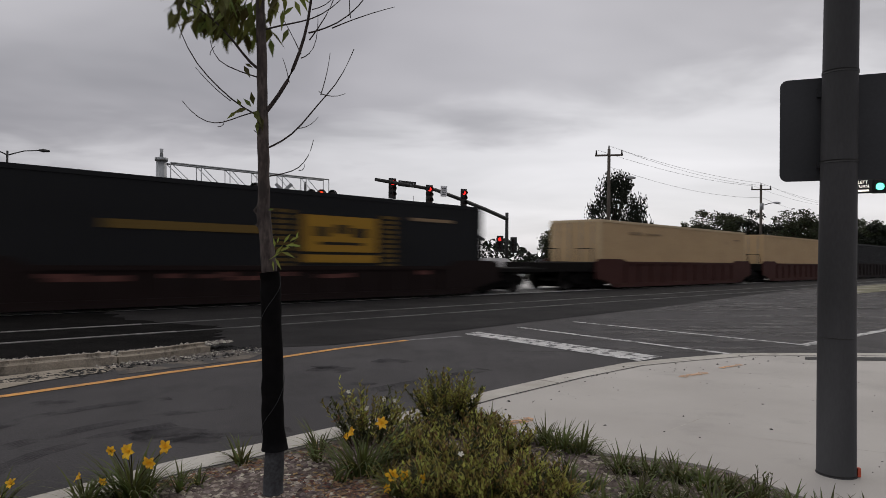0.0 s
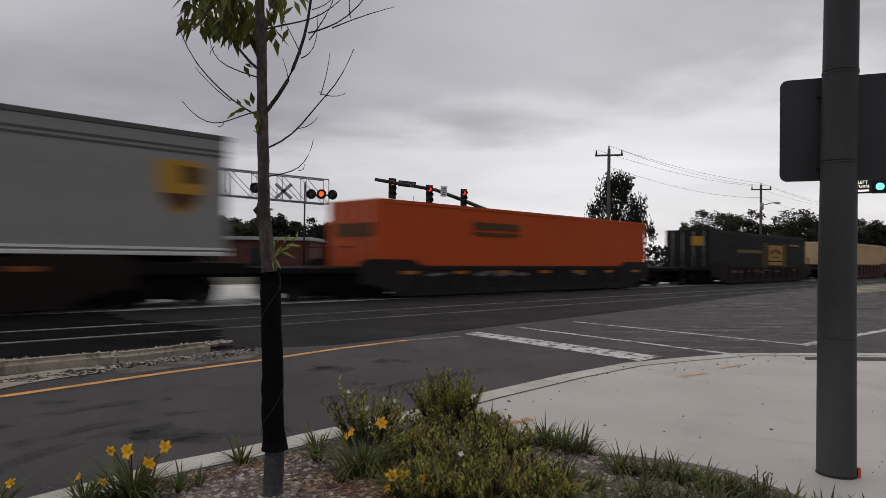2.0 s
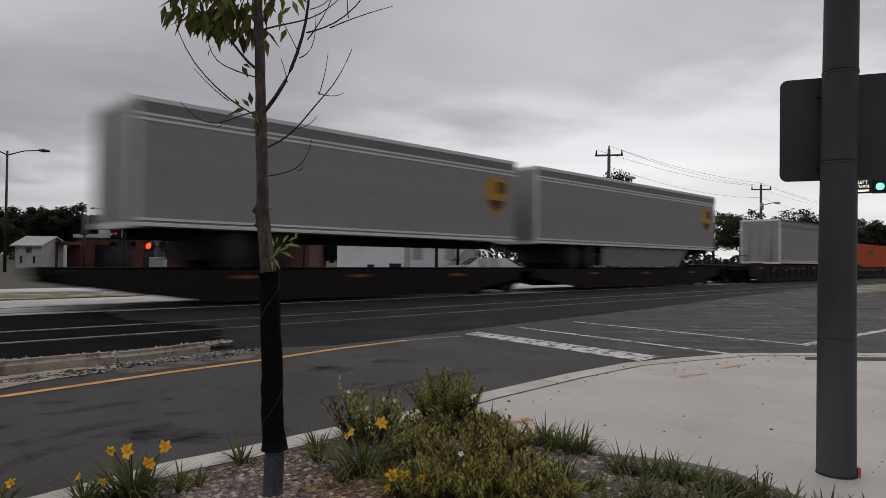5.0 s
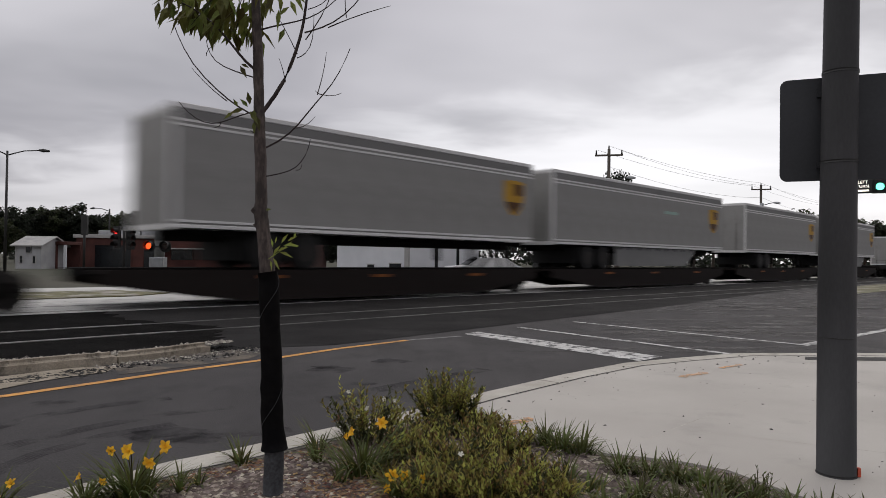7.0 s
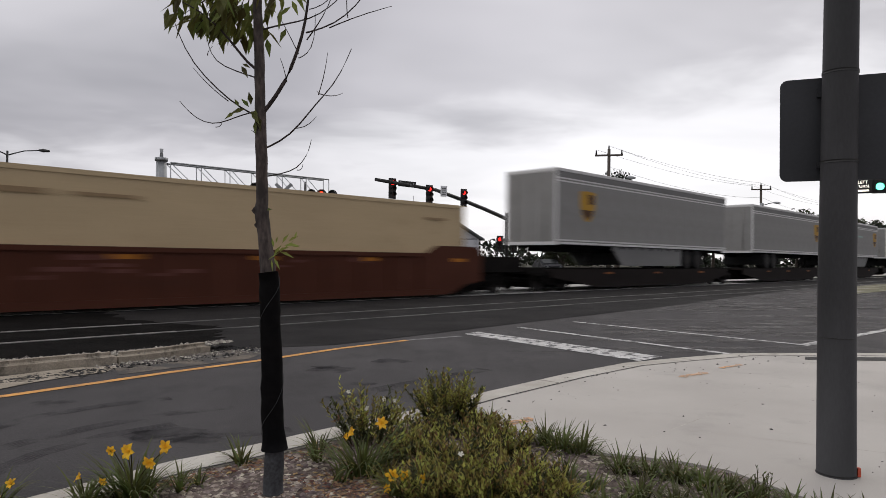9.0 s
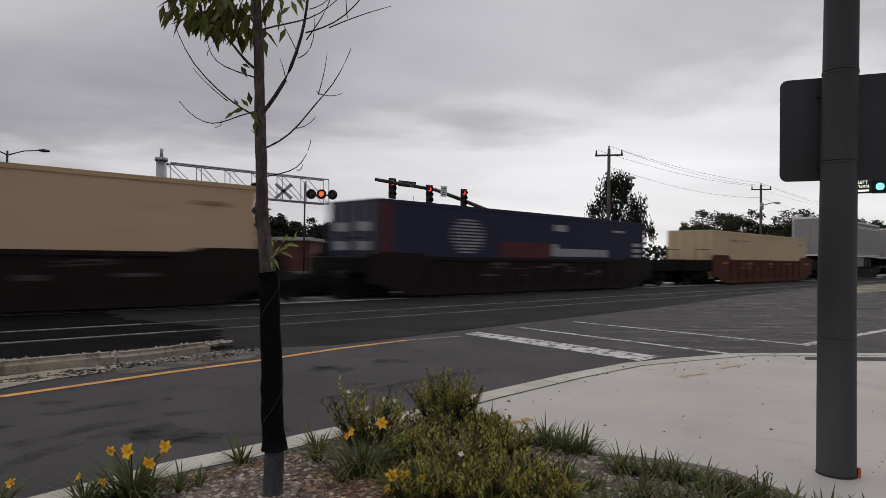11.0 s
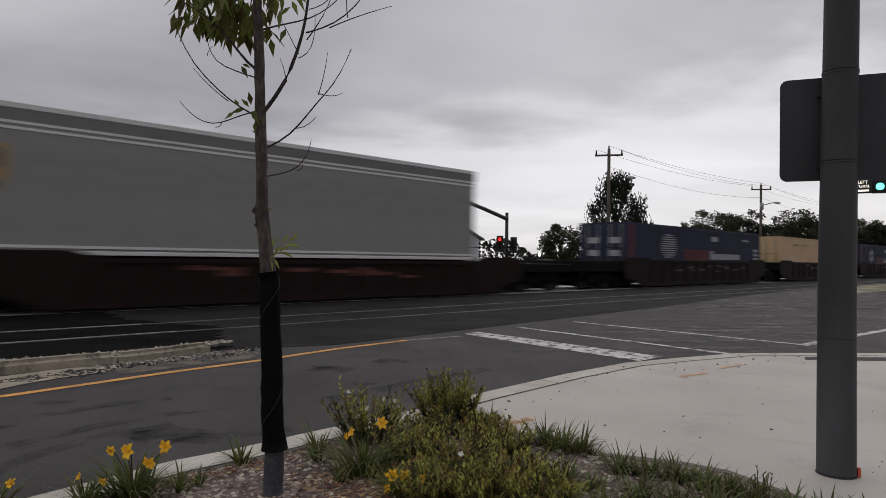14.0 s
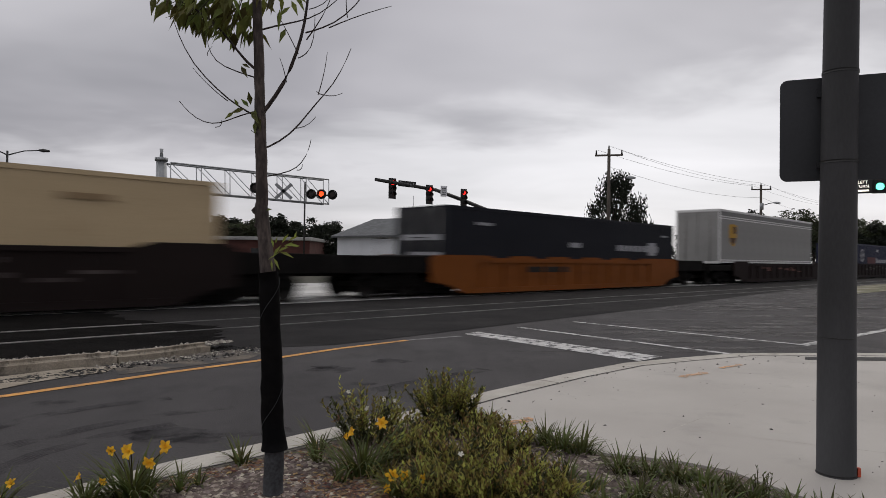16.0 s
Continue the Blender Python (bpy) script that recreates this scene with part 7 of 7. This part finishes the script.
def gable_house(name, m, length, width, eave, ridge, label, wall_mat, roof_mat, openings):
    """Ridge along x; the corner at the origin, walls go to +x and +y."""
    th = empty(name, m, label, "house")
    bm = bmesh.new()
    prof = [(0, 0), (0, eave), (width / 2, ridge - 0.08), (width, eave), (width, 0)]
    lo = [bm.verts.new((0, p[0], p[1])) for p in prof]
    hi = [bm.verts.new((length, p[0], p[1])) for p in prof]
    bm.faces.new(lo)
    bm.faces.new(hi[::-1])
    for i in range(5):
        bm.faces.new((lo[i], lo[(i + 1) % 5], hi[(i + 1) % 5], hi[i]))
    bmesh.ops.recalc_face_normals(bm, faces=bm.faces)
    part("wall", bm, wall_mat, th)
    sd = bmesh.new()
    siding(sd, 0.02, length - 0.02, -0.003, 0.1, eave - 0.02, -1)
    part("siding", sd, wall_mat, th, "white lapped siding")
    for sg in (0, 1):
        bm = bmesh.new()
        y0, y1 = (-0.35, width / 2) if sg == 0 else (width + 0.35, width / 2)
        slope = (ridge - eave) / (width / 2)
        z0 = eave - 0.35 * slope
        ring = [(-0.3, y0, z0), (length + 0.3, y0, z0), (length + 0.3, y1, ridge), (-0.3, y1, ridge)]
        a = [bm.verts.new(p) for p in ring]
        b = [bm.verts.new((p[0], p[1], p[2] + 0.1)) for p in ring]
        bm.faces.new(a)
        bm.faces.new(b[::-1])
        for i in range(4):
            bm.faces.new((a[i], a[(i + 1) % 4], b[(i + 1) % 4], b[i]))
        bmesh.ops.recalc_face_normals(bm, faces=bm.faces)
        part("roof", bm, roof_mat, th)
    part("corner_board", boxed(-0.03, 0.09, -0.035, 0.09, 0.0, eave - 0.02), FASCIA, th, "grey corner board")
    for face, u0, u1, z0, z1, kind in openings:
        if face == "front":
            w = part(kind, boxed(u0, u1, -0.05, -0.028, z0, z1), DARK_GLASS if kind == "window" else WHITE_WALL, th)
            fr = bmesh.new()
            for q in ((u0 - 0.06, u0, z0 - 0.06, z1 + 0.06), (u1, u1 + 0.06, z0 - 0.06, z1 + 0.06), (u0, u1, z1, z1 + 0.06), (u0, u1, z0 - 0.06, z0)):
                box(fr, q[0], q[1], -0.065, -0.026, q[2], q[3])
        else:
            w = part(kind, boxed(-0.05, -0.006, u0, u1, z0, z1), DARK_GLASS if kind == "window" else WHITE_WALL, th)
            fr = bmesh.new()
            for q in ((u0 - 0.06, u0, z0 - 0.06, z1 + 0.06), (u1, u1 + 0.06, z0 - 0.06, z1 + 0.06), (u0, u1, z1, z1 + 0.06), (u0, u1, z0 - 0.06, z0)):
                box(fr, -0.065, -0.004, q[0], q[1], q[2], q[3])
        part("frame", fr, FASCIA, w)
    return th


hc = (-2.21, 42.0, 2.73)
HOUSE_EAVE, HOUSE_RIDGE = 2.80, 4.1
# the long wall runs away to the left of the corner, the gable wall away to the right
ang = math.degrees(math.atan2(0.62, -0.79))
hl, hg = 6.6, 7.8
far_corner = Vector((hc[0], hc[1], 0)) + Vector((-0.79, 0.62, 0)) * hl
# local x runs from the far left corner along the long wall to the near corner
house = empty("white_house", pose(hc[0], hc[1], -0.06, 0, 0, ang), "white gabled house with grey roof beyond the railway", "house")
bm = bmesh.new()
prof = [(0, 0), (0, HOUSE_EAVE), (hg / 2, HOUSE_RIDGE), (hg, HOUSE_EAVE), (hg, 0)]
lo = [bm.verts.new((0, -p[0], p[1])) for p in prof]
hi = [bm.verts.new((hl, -p[0], p[1])) for p in prof]
bm.faces.new(lo)
bm.faces.new(hi)
for i in range(5):
    bm.faces.new((lo[i], lo[(i + 1) % 5], hi[(i + 1) % 5], hi[i]))
bmesh.ops.recalc_face_normals(bm, faces=bm.faces)
part("wall", bm, WHITE_WALL, house)
for sg in (0, 1):
    slope = (HOUSE_RIDGE - HOUSE_EAVE) / (hg / 2)
    y0, y1 = (0.35, -hg / 2) if sg == 0 else (-hg - 0.35, -hg / 2)
    z0 = HOUSE_EAVE - 0.35 * slope
    bm = bmesh.new()
    ring = [(-0.3, y0, z0), (hl + 0.3, y0, z0), (hl + 0.3, y1, HOUSE_RIDGE), (-0.3, y1, HOUSE_RIDGE)]
    a = [bm.verts.new((p[0], p[1], p[2] + 0.02)) for p in ring]
    b = [bm.verts.new((p[0], p[1], p[2] + 0.14)) for p in ring]
    bm.faces.new(a)
    bm.faces.new(b[::-1])
    for i in range(4):
        bm.faces.new((a[i], a[(i + 1) % 4], b[(i + 1) % 4], b[i]))
    bmesh.ops.recalc_face_normals(bm, faces=bm.faces)
    part("roof", bm, ROOF_GREY, house, "grey shingle roof slope")
part("corner_board", boxed(-0.04, 0.3, -0.1, 0.04, 0, HOUSE_EAVE - 0.1), FASCIA, house, "grey corner board")
for y0, y1, z0, z1 in ((-3.0, -2.7, 0.7, 2.5), (-5.4, -5.1, 0.7, 2.4)):
    w = part("window", boxed(-0.04, -0.01, y0, y1, z0, z1), DARK_GLASS, house, "tall narrow dark window")
for x0, x1, z0, z1 in ((3.0, 3.6, 0.4, 0.9), (0.6, 1.6, 0.1, 1.0)):
    w = part("window", boxed(x0, x1, 0.01, 0.04, z0, z1), DARK_GLASS, house, "low dark window")
    fr = bmesh.new()
    for zz in (z0, (z0 + z1) / 2, z1):
        box(fr, x0 - 0.05, x1 + 0.05, 0.02, 0.06, zz - 0.03, zz + 0.03)
    part("frame", fr, FASCIA, w)
part("ledge", boxed(-0.02, 0.03, -hg + 0.1, -0.1, 0.45, 0.52), FASCIA, house)
part("antenna", tubed([(3.0, -hg / 2, HOUSE_RIDGE), (3.0, -hg / 2, HOUSE_RIDGE + 1.7)], 0.02, 5), GALV, house)

# low brick building, shed, odd walls
bx0, bx1 = (-34.56, 62.0, 2.97), (-12.57, 62.0, 2.72)
brick = empty("brick_building", pose(bx0[0], 62, -0.06), "long low dull-red brick building with a pale roof edge", "building")
bl = bx1[0] - bx0[0]
bh = bx0[2] - 0.1
part("wall", boxed(0, bl, 0, 9, 0, bh), BRICK, brick)
part("roof", boxed(-0.2, bl + 0.2, -0.25, 9.2, bh, bh + 0.32, 0.03), FASCIA, brick, "pale flat roof edge")
for x0, x1, z0, z1, k in ((1.8, 5.2, 0.0, 2.2, "door"), (6.4, 7.4, 0.0, 2.1, "door"), (9.0, 11.0, 0.9, 2.0, "window"), (12.0, 13.4, 0.9, 2.0, "window"), (16.5, 18.5, 0.3, 2.1, "door")):
    o = part(k, boxed(x0, x1, -0.06, -0.005, z0, z1), DARK_GLASS, brick, "dark opening")
    fr = bmesh.new()
    for q in ((x0 - 0.08, x0, z0, z1 + 0.08), (x1, x1 + 0.08, z0, z1 + 0.08), (x0, x1, z1, z1 + 0.08)):
        box(fr, q[0], q[1], -0.09, -0.004, q[2], q[3])
    part("frame", fr, BRICK, o)
part("awning", boxed(7.6, 12.2, -1.2, -0.004, 1.9, 2.0), FASCIA, brick, "pale awning")
part("roof_unit", boxed(1.0, 4.2, 2.0, 4.0, bh + 0.325, bh + 0.8, 0.04), GALV, brick)
part("roof_unit", boxed(5.2, 6.8, 2.0, 4.0, bh + 0.325, bh + 0.95, 0.04), GALV, brick)
s0, s1 = (-36.35, 56.0, 2.06), (-34.18, 56.0, 2.09)
gable_house("white_shed", pose(s0[0], 56, -0.06), s1[0] - s0[0], 3.6, s0[2], s0[2] + 0.7, "small white gabled shed beyond the railway", material("weathered white boards", (0.40, 0.40, 0.41), (0.32, 0.32, 0.33), 1.0, 0.8), FASCIA,
            [("front", 0.9, 1.3, 1.4, 1.9, "window"), ("front", 0.4, 0.6, 0.5, 1.1, "window"), ("front", 1.5, 1.7, 0.5, 1.1, "window")])
k0, k1 = (-35.16, 58.0, 2.22), (-33.17, 58.0, 2.25)
kiosk = empty("open_shelter", pose(k0[0], 58, -0.06), "dark open shelter with pale posts", "shelter")
part("roof", boxed(0, k1[0] - k0[0], 0, 2.5, k0[2] - 0.1, k0[2] + 0.2, 0.03), BRICK, kiosk)
for q in (0.1, 0.5, 0.9):
    x = q * (k1[0] - k0[0])
    part("post", boxed(x - 0.1, x + 0.1, 0.05, 0.25, 0, k0[2] - 0.1), WHITE_WALL if q > 0.8 else BRICK, kiosk)
part("back_wall", boxed(0.05, k1[0] - k0[0] - 0.05, 2.2, 2.4, 0, k0[2] - 0.1), BRICK, kiosk)
cb0 = (-27.26, 50.0, 4.28)
tall = empty("dark_post", pose(cb0[0], 50, -0.06), "dark post with a box near its top", "post")
part("post", tubed([(0, 0, 0), (0, 0, cb0[2])], 0.09, 8), STEEL_DARK, tall)
part("box", boxed(-0.22, 0.22, -0.15, 0.15, cb0[2] - 1.5, cb0[2], 0.02), STEEL_DARK, tall)
cab = (-15.83, 37.0, 0.95)
cabinet = empty("relay_cabinet", pose(cab[0] - 0.6, 38, -0.06), "grey crossing relay cabinet", "cabinet")
part("body", boxed(-0.4, 0.4, -0.3, 0.3, 0.0, 1.2, 0.02), GALV, cabinet)
part("door", boxed(-0.36, 0.36, -0.325, -0.303, 0.1, 1.15, 0.005), GALV, cabinet)


# ---- cars beyond the crossing ----
def small_car(m, label, mat):
    th = empty("car", m, label, "car")
    bm = bmesh.new()
    profile_y(bm, [(-2.2, 0.3), (-2.25, 0.75), (-2.0, 0.92), (-1.1, 0.98), (-0.5, 1.42), (1.1, 1.42), (1.8, 0.98), (2.2, 0.9), (2.25, 0.35)], -0.86, 0.86)
    bmesh.ops.bevel(bm, geom=bm.edges[:], offset=0.06, segments=2, affect="EDGES")
    part("body", bm, mat, th, smooth=False)
    part("windscreen", profile_y(bmesh.new(), [(-1.07, 1.02), (-0.52, 1.40), (-0.56, 1.42), (-1.12, 1.04)], -0.7, 0.7), DARK_GLASS, th)
    for x in (-1.4, 1.4):
        for y in (-0.8, 0.8):
            part("wheel", tubed([(x, y - 0.11, 0.32), (x, y + 0.11, 0.32)], 0.32, 14), RUBBER, th)
    for y in (-0.62, 0.62):
        part("headlight", tubed([(-2.26, y, 0.68), (-2.32, y, 0.68)], 0.1, 12), GALV, th)
    return th


c1 = (8.84, 62.0, 1.78)
small_car(pose(c1[0] + 1.2, c1[1] + 1.5, -0.058, 0, 0, 98), "dark car waiting beyond the crossing", paint("dark car paint", (0.03, 0.03, 0.035), 0.1, rough=0.3))
yard_lamp = empty("lamp_post", pose(c1[0], c1[1] - 1.5, -0.06), "short dark post with a bright white lamp", "lamp")
part("post", tubed([(0, 0, 0), (0, 0, 1.74)], [0.06, 0.045], 8), STEEL_DARK, yard_lamp)
part("lamp_head", boxed(-0.16, 0.16, -0.10, 0.14, 1.70, 2.0, 0.03), STEEL_DARK, yard_lamp)
part("lens", tubed([(0, -0.102, 1.85), (0, -0.14, 1.85)], [0.13, 0.10], 12), LAMP_WHITE, yard_lamp, "glowing white lens")

small_car(pose(2.3, 37.5, -0.058, 0, 0, 14), "pale grey car parked beyond the railway", paint("pale car paint", (0.55, 0.55, 0.56), 0.1, rough=0.3))

# ---- trees beyond ----
def far_tree(x, y, height, width, low, label, seed, mat=None, clumps=60, per=90, leaf=0.34, spiky=False):
    th = empty("tree", pose(x, y, -0.06), label, "tree", "trees beyond the railway")
    lv = Leaves(seed)
    r = lv.r
    bm = bmesh.new()
    tube(bm, [(0, 0, 0), (0.1, 0, low), (0, 0.1, height * 0.7)], [height * 0.028, height * 0.022, 0.04], 7)
    hz = (height - low) / 2
    cz = low + hz
    for i in range(clumps):
        d = lv.rand_dir(-0.85, 1.0)
        rad = r.uniform(0.45, 1.0) ** 0.6
        wob = 0.78 + 0.44 * r.random()
        c = Vector((d.x * width / 2 * rad * wob, d.y * width / 2 * rad * wob, cz + d.z * hz * rad * wob * 0.95))
        if spiky:       # narrows upwards into separate spires
            k = (c.z - low) / (height - low)
            c.x, c.y = c.x * (1.25 - 0.85 * k), c.y * (1.25 - 0.85 * k)
        if i % 4 == 0:
            st = Vector((0, 0, low + (c.z - low) * 0.35))
            tube(bm, [st, st.lerp(c, 0.6) + Vector((0, 0, 0.15)), c], [0.09, 0.05, 0.02], 5, cap=False)
        cr = width * (r.uniform(0.045, 0.085) if spiky else r.uniform(0.09, 0.17))
        for _ in range(per):
            o = lv.rand_dir() * cr * r.random() ** 0.4
            if spiky:
                dd = Vector((o.x * 0.4, o.y * 0.4, 1.0))
                o.z *= 2.3
            else:
                dd = lv.rand_dir(-0.8, 0.6)
                o.z *= 0.7
            lv.leaf(c + o, dd, lv.rand_dir(), leaf * r.uniform(0.6, 1.3), leaf * r.uniform(0.35, 0.6), 0.1)
    part("trunk", bm, FAR_BARK, th)
    lv.mesh("crown", mat or FAR_LEAF, th)
    return th


t0 = (18.97, 72.0, 10.21)
far_tree(t0[0], 72, t0[2] + 0.4, 8.0, 2.0, "upright dark evergreen tree behind a utility pole", 301, FAR_DARK, 130, 74, 0.30, True)
t0 = (11.93, 66.0, 5.19)
far_tree(t0[0], 66, t0[2], 4.8, 0.8, "rounded green tree beyond the crossing", 302, FAR_LEAF, 55, 90, 0.30)
for i, (px_, d_, w_) in enumerate((((43.04, 105.0, 9.63), 105, 7.5), ((48.73, 108.0, 10.21), 108, 7.5), ((39.61, 104.0, 7.36), 104, 4.5), ((55.84, 112.0, 8.39), 112, 7), ((53.71, 100.0, 8.97), 100, 7.5), ((58.55, 104.0, 8.69), 104, 6.5), ((62.75, 98.0, 7.6), 98, 7), ((63.44, 95.0, 6.87), 95, 6), ((60.93, 102.0, 8.24), 102, 7))):
    far_tree(px_[0], d_, px_[2] + 0.3, w_, 2.4, "broad dark-green tree on the skyline", 310 + i, FAR_DARK if i % 2 else FAR_LEAF, 64, 80, 0.46)
for i, (px_, d_, w_) in enumerate((((-60.07, 88.0, 6.03), 88, 6), ((-59.66, 92.0, 7.32), 92, 6), ((-58.06, 94.0, 7.97), 94, 5.5), ((-55.91, 95.0, 8.08), 95, 6), ((-53.6, 96.0, 7.86), 96, 6), ((-50.54, 96.0, 7.41), 96, 6), ((-43.82, 90.0, 6.76), 90, 5), ((-40.58, 88.0, 6.97), 88, 5),
                                   ((-32.31, 80.0, 7.47), 80, 5), ((-32.48, 86.0, 6.34), 86, 5), ((-30.59, 88.0, 6.04), 88, 5.5), ((-28.8, 90.0, 5.72), 90, 5), ((-25.46, 86.0, 5.99), 86, 5), ((-21.52, 88.0, 6.31), 88, 5), ((-24.32, 90.0, 5.93), 90, 5))):
    far_tree(px_[0], d_, px_[2] + 0.2, w_, 1.6, "dark green tree in the row behind the buildings", 330 + i, FAR_DARK if i % 3 else FAR_LEAF, 84, 90, 0.46)
t0 = (-13.09, 72.0, 5.27)
far_tree(t0[0], 72, t0[2] + 0.1, 5.4, 0.6, "dense round dark tree beside the white house", 360, FAR_DARK, 80, 100, 0.34)
woods = Leaves(77)
for _ in range(9000):
    k = woods.r.uniform(-1, 1)
    a = k * 0.85
    dist = woods.r.uniform(150, 175)
    h = 4.2 + 1.6 * math.sin(k * 23) + 1.0 * math.sin(k * 61 + 1)
    woods.leaf((math.sin(a) * dist, math.cos(a) * dist, woods.r.random() * h), woods.rand_dir(-0.3, 1), woods.rand_dir(), 1.3, 0.8)
tagged(woods.mesh("far_woods", FAR_DARK), "low dark strip of distant woods", "woods", kind="stuff")


# ---- what moves ----
def motions():
    for ob, s in MOVERS:
        walk(ob, [(t, rail_pose(s - S0 + travelled(t), TRACK_D)) for t in range(0, 17)])
    sway = [(0.0, 0.05), (1.0, -0.02), (2.2, 0.03), (3.5, 0.0), (4.2, -0.06), (5.2, -0.25), (6.3, -0.40), (7.0, -0.45), (8.0, -0.36), (9.0, -0.28), (10.5, -0.32), (12.0, -0.36), (13.0, -0.31), (14.5, -0.29), (16.0, -0.33)]
    walk(tree, [(t, pose(TREE_X, TREE_Y, 0.118, 0, a, 0)) for t, a in sway])
    swing = [(0.0, 26), (0.25, 46), (0.5, 57), (1.0, 47), (1.5, 46), (2.0, 35), (2.5, 33), (3.0, 36), (3.5, 29), (4.2, 24), (5.5, 20), (7.0, 17), (8.0, 24), (9.0, 25), (10.5, 22), (12.0, 20), (13.0, 30), (14.5, 31), (15.3, 20), (16.0, 10)]
    walk(crown_spray, [(t, Matrix.Translation(CROWN_PIVOT) @ Matrix.Rotation(radians(-a), 4, "Z") @ Matrix.Rotation(radians(-0.1 * (a - 25)), 4, "Y") @ Matrix.Translation(-CROWN_PIVOT)) for t, a in swing])
    steps = [(k / FPS, travelled(k / FPS) / (WHEEL_R)) for k in range(0, 16 * FPS + 1)]
    for w, x in WHEELS:
        walk(w, [(t, Matrix.Translation((x, 0, WHEEL_R)) @ Matrix.Rotation(a % (2 * math.pi), 4, "Y")) for t, a in steps])


motions()
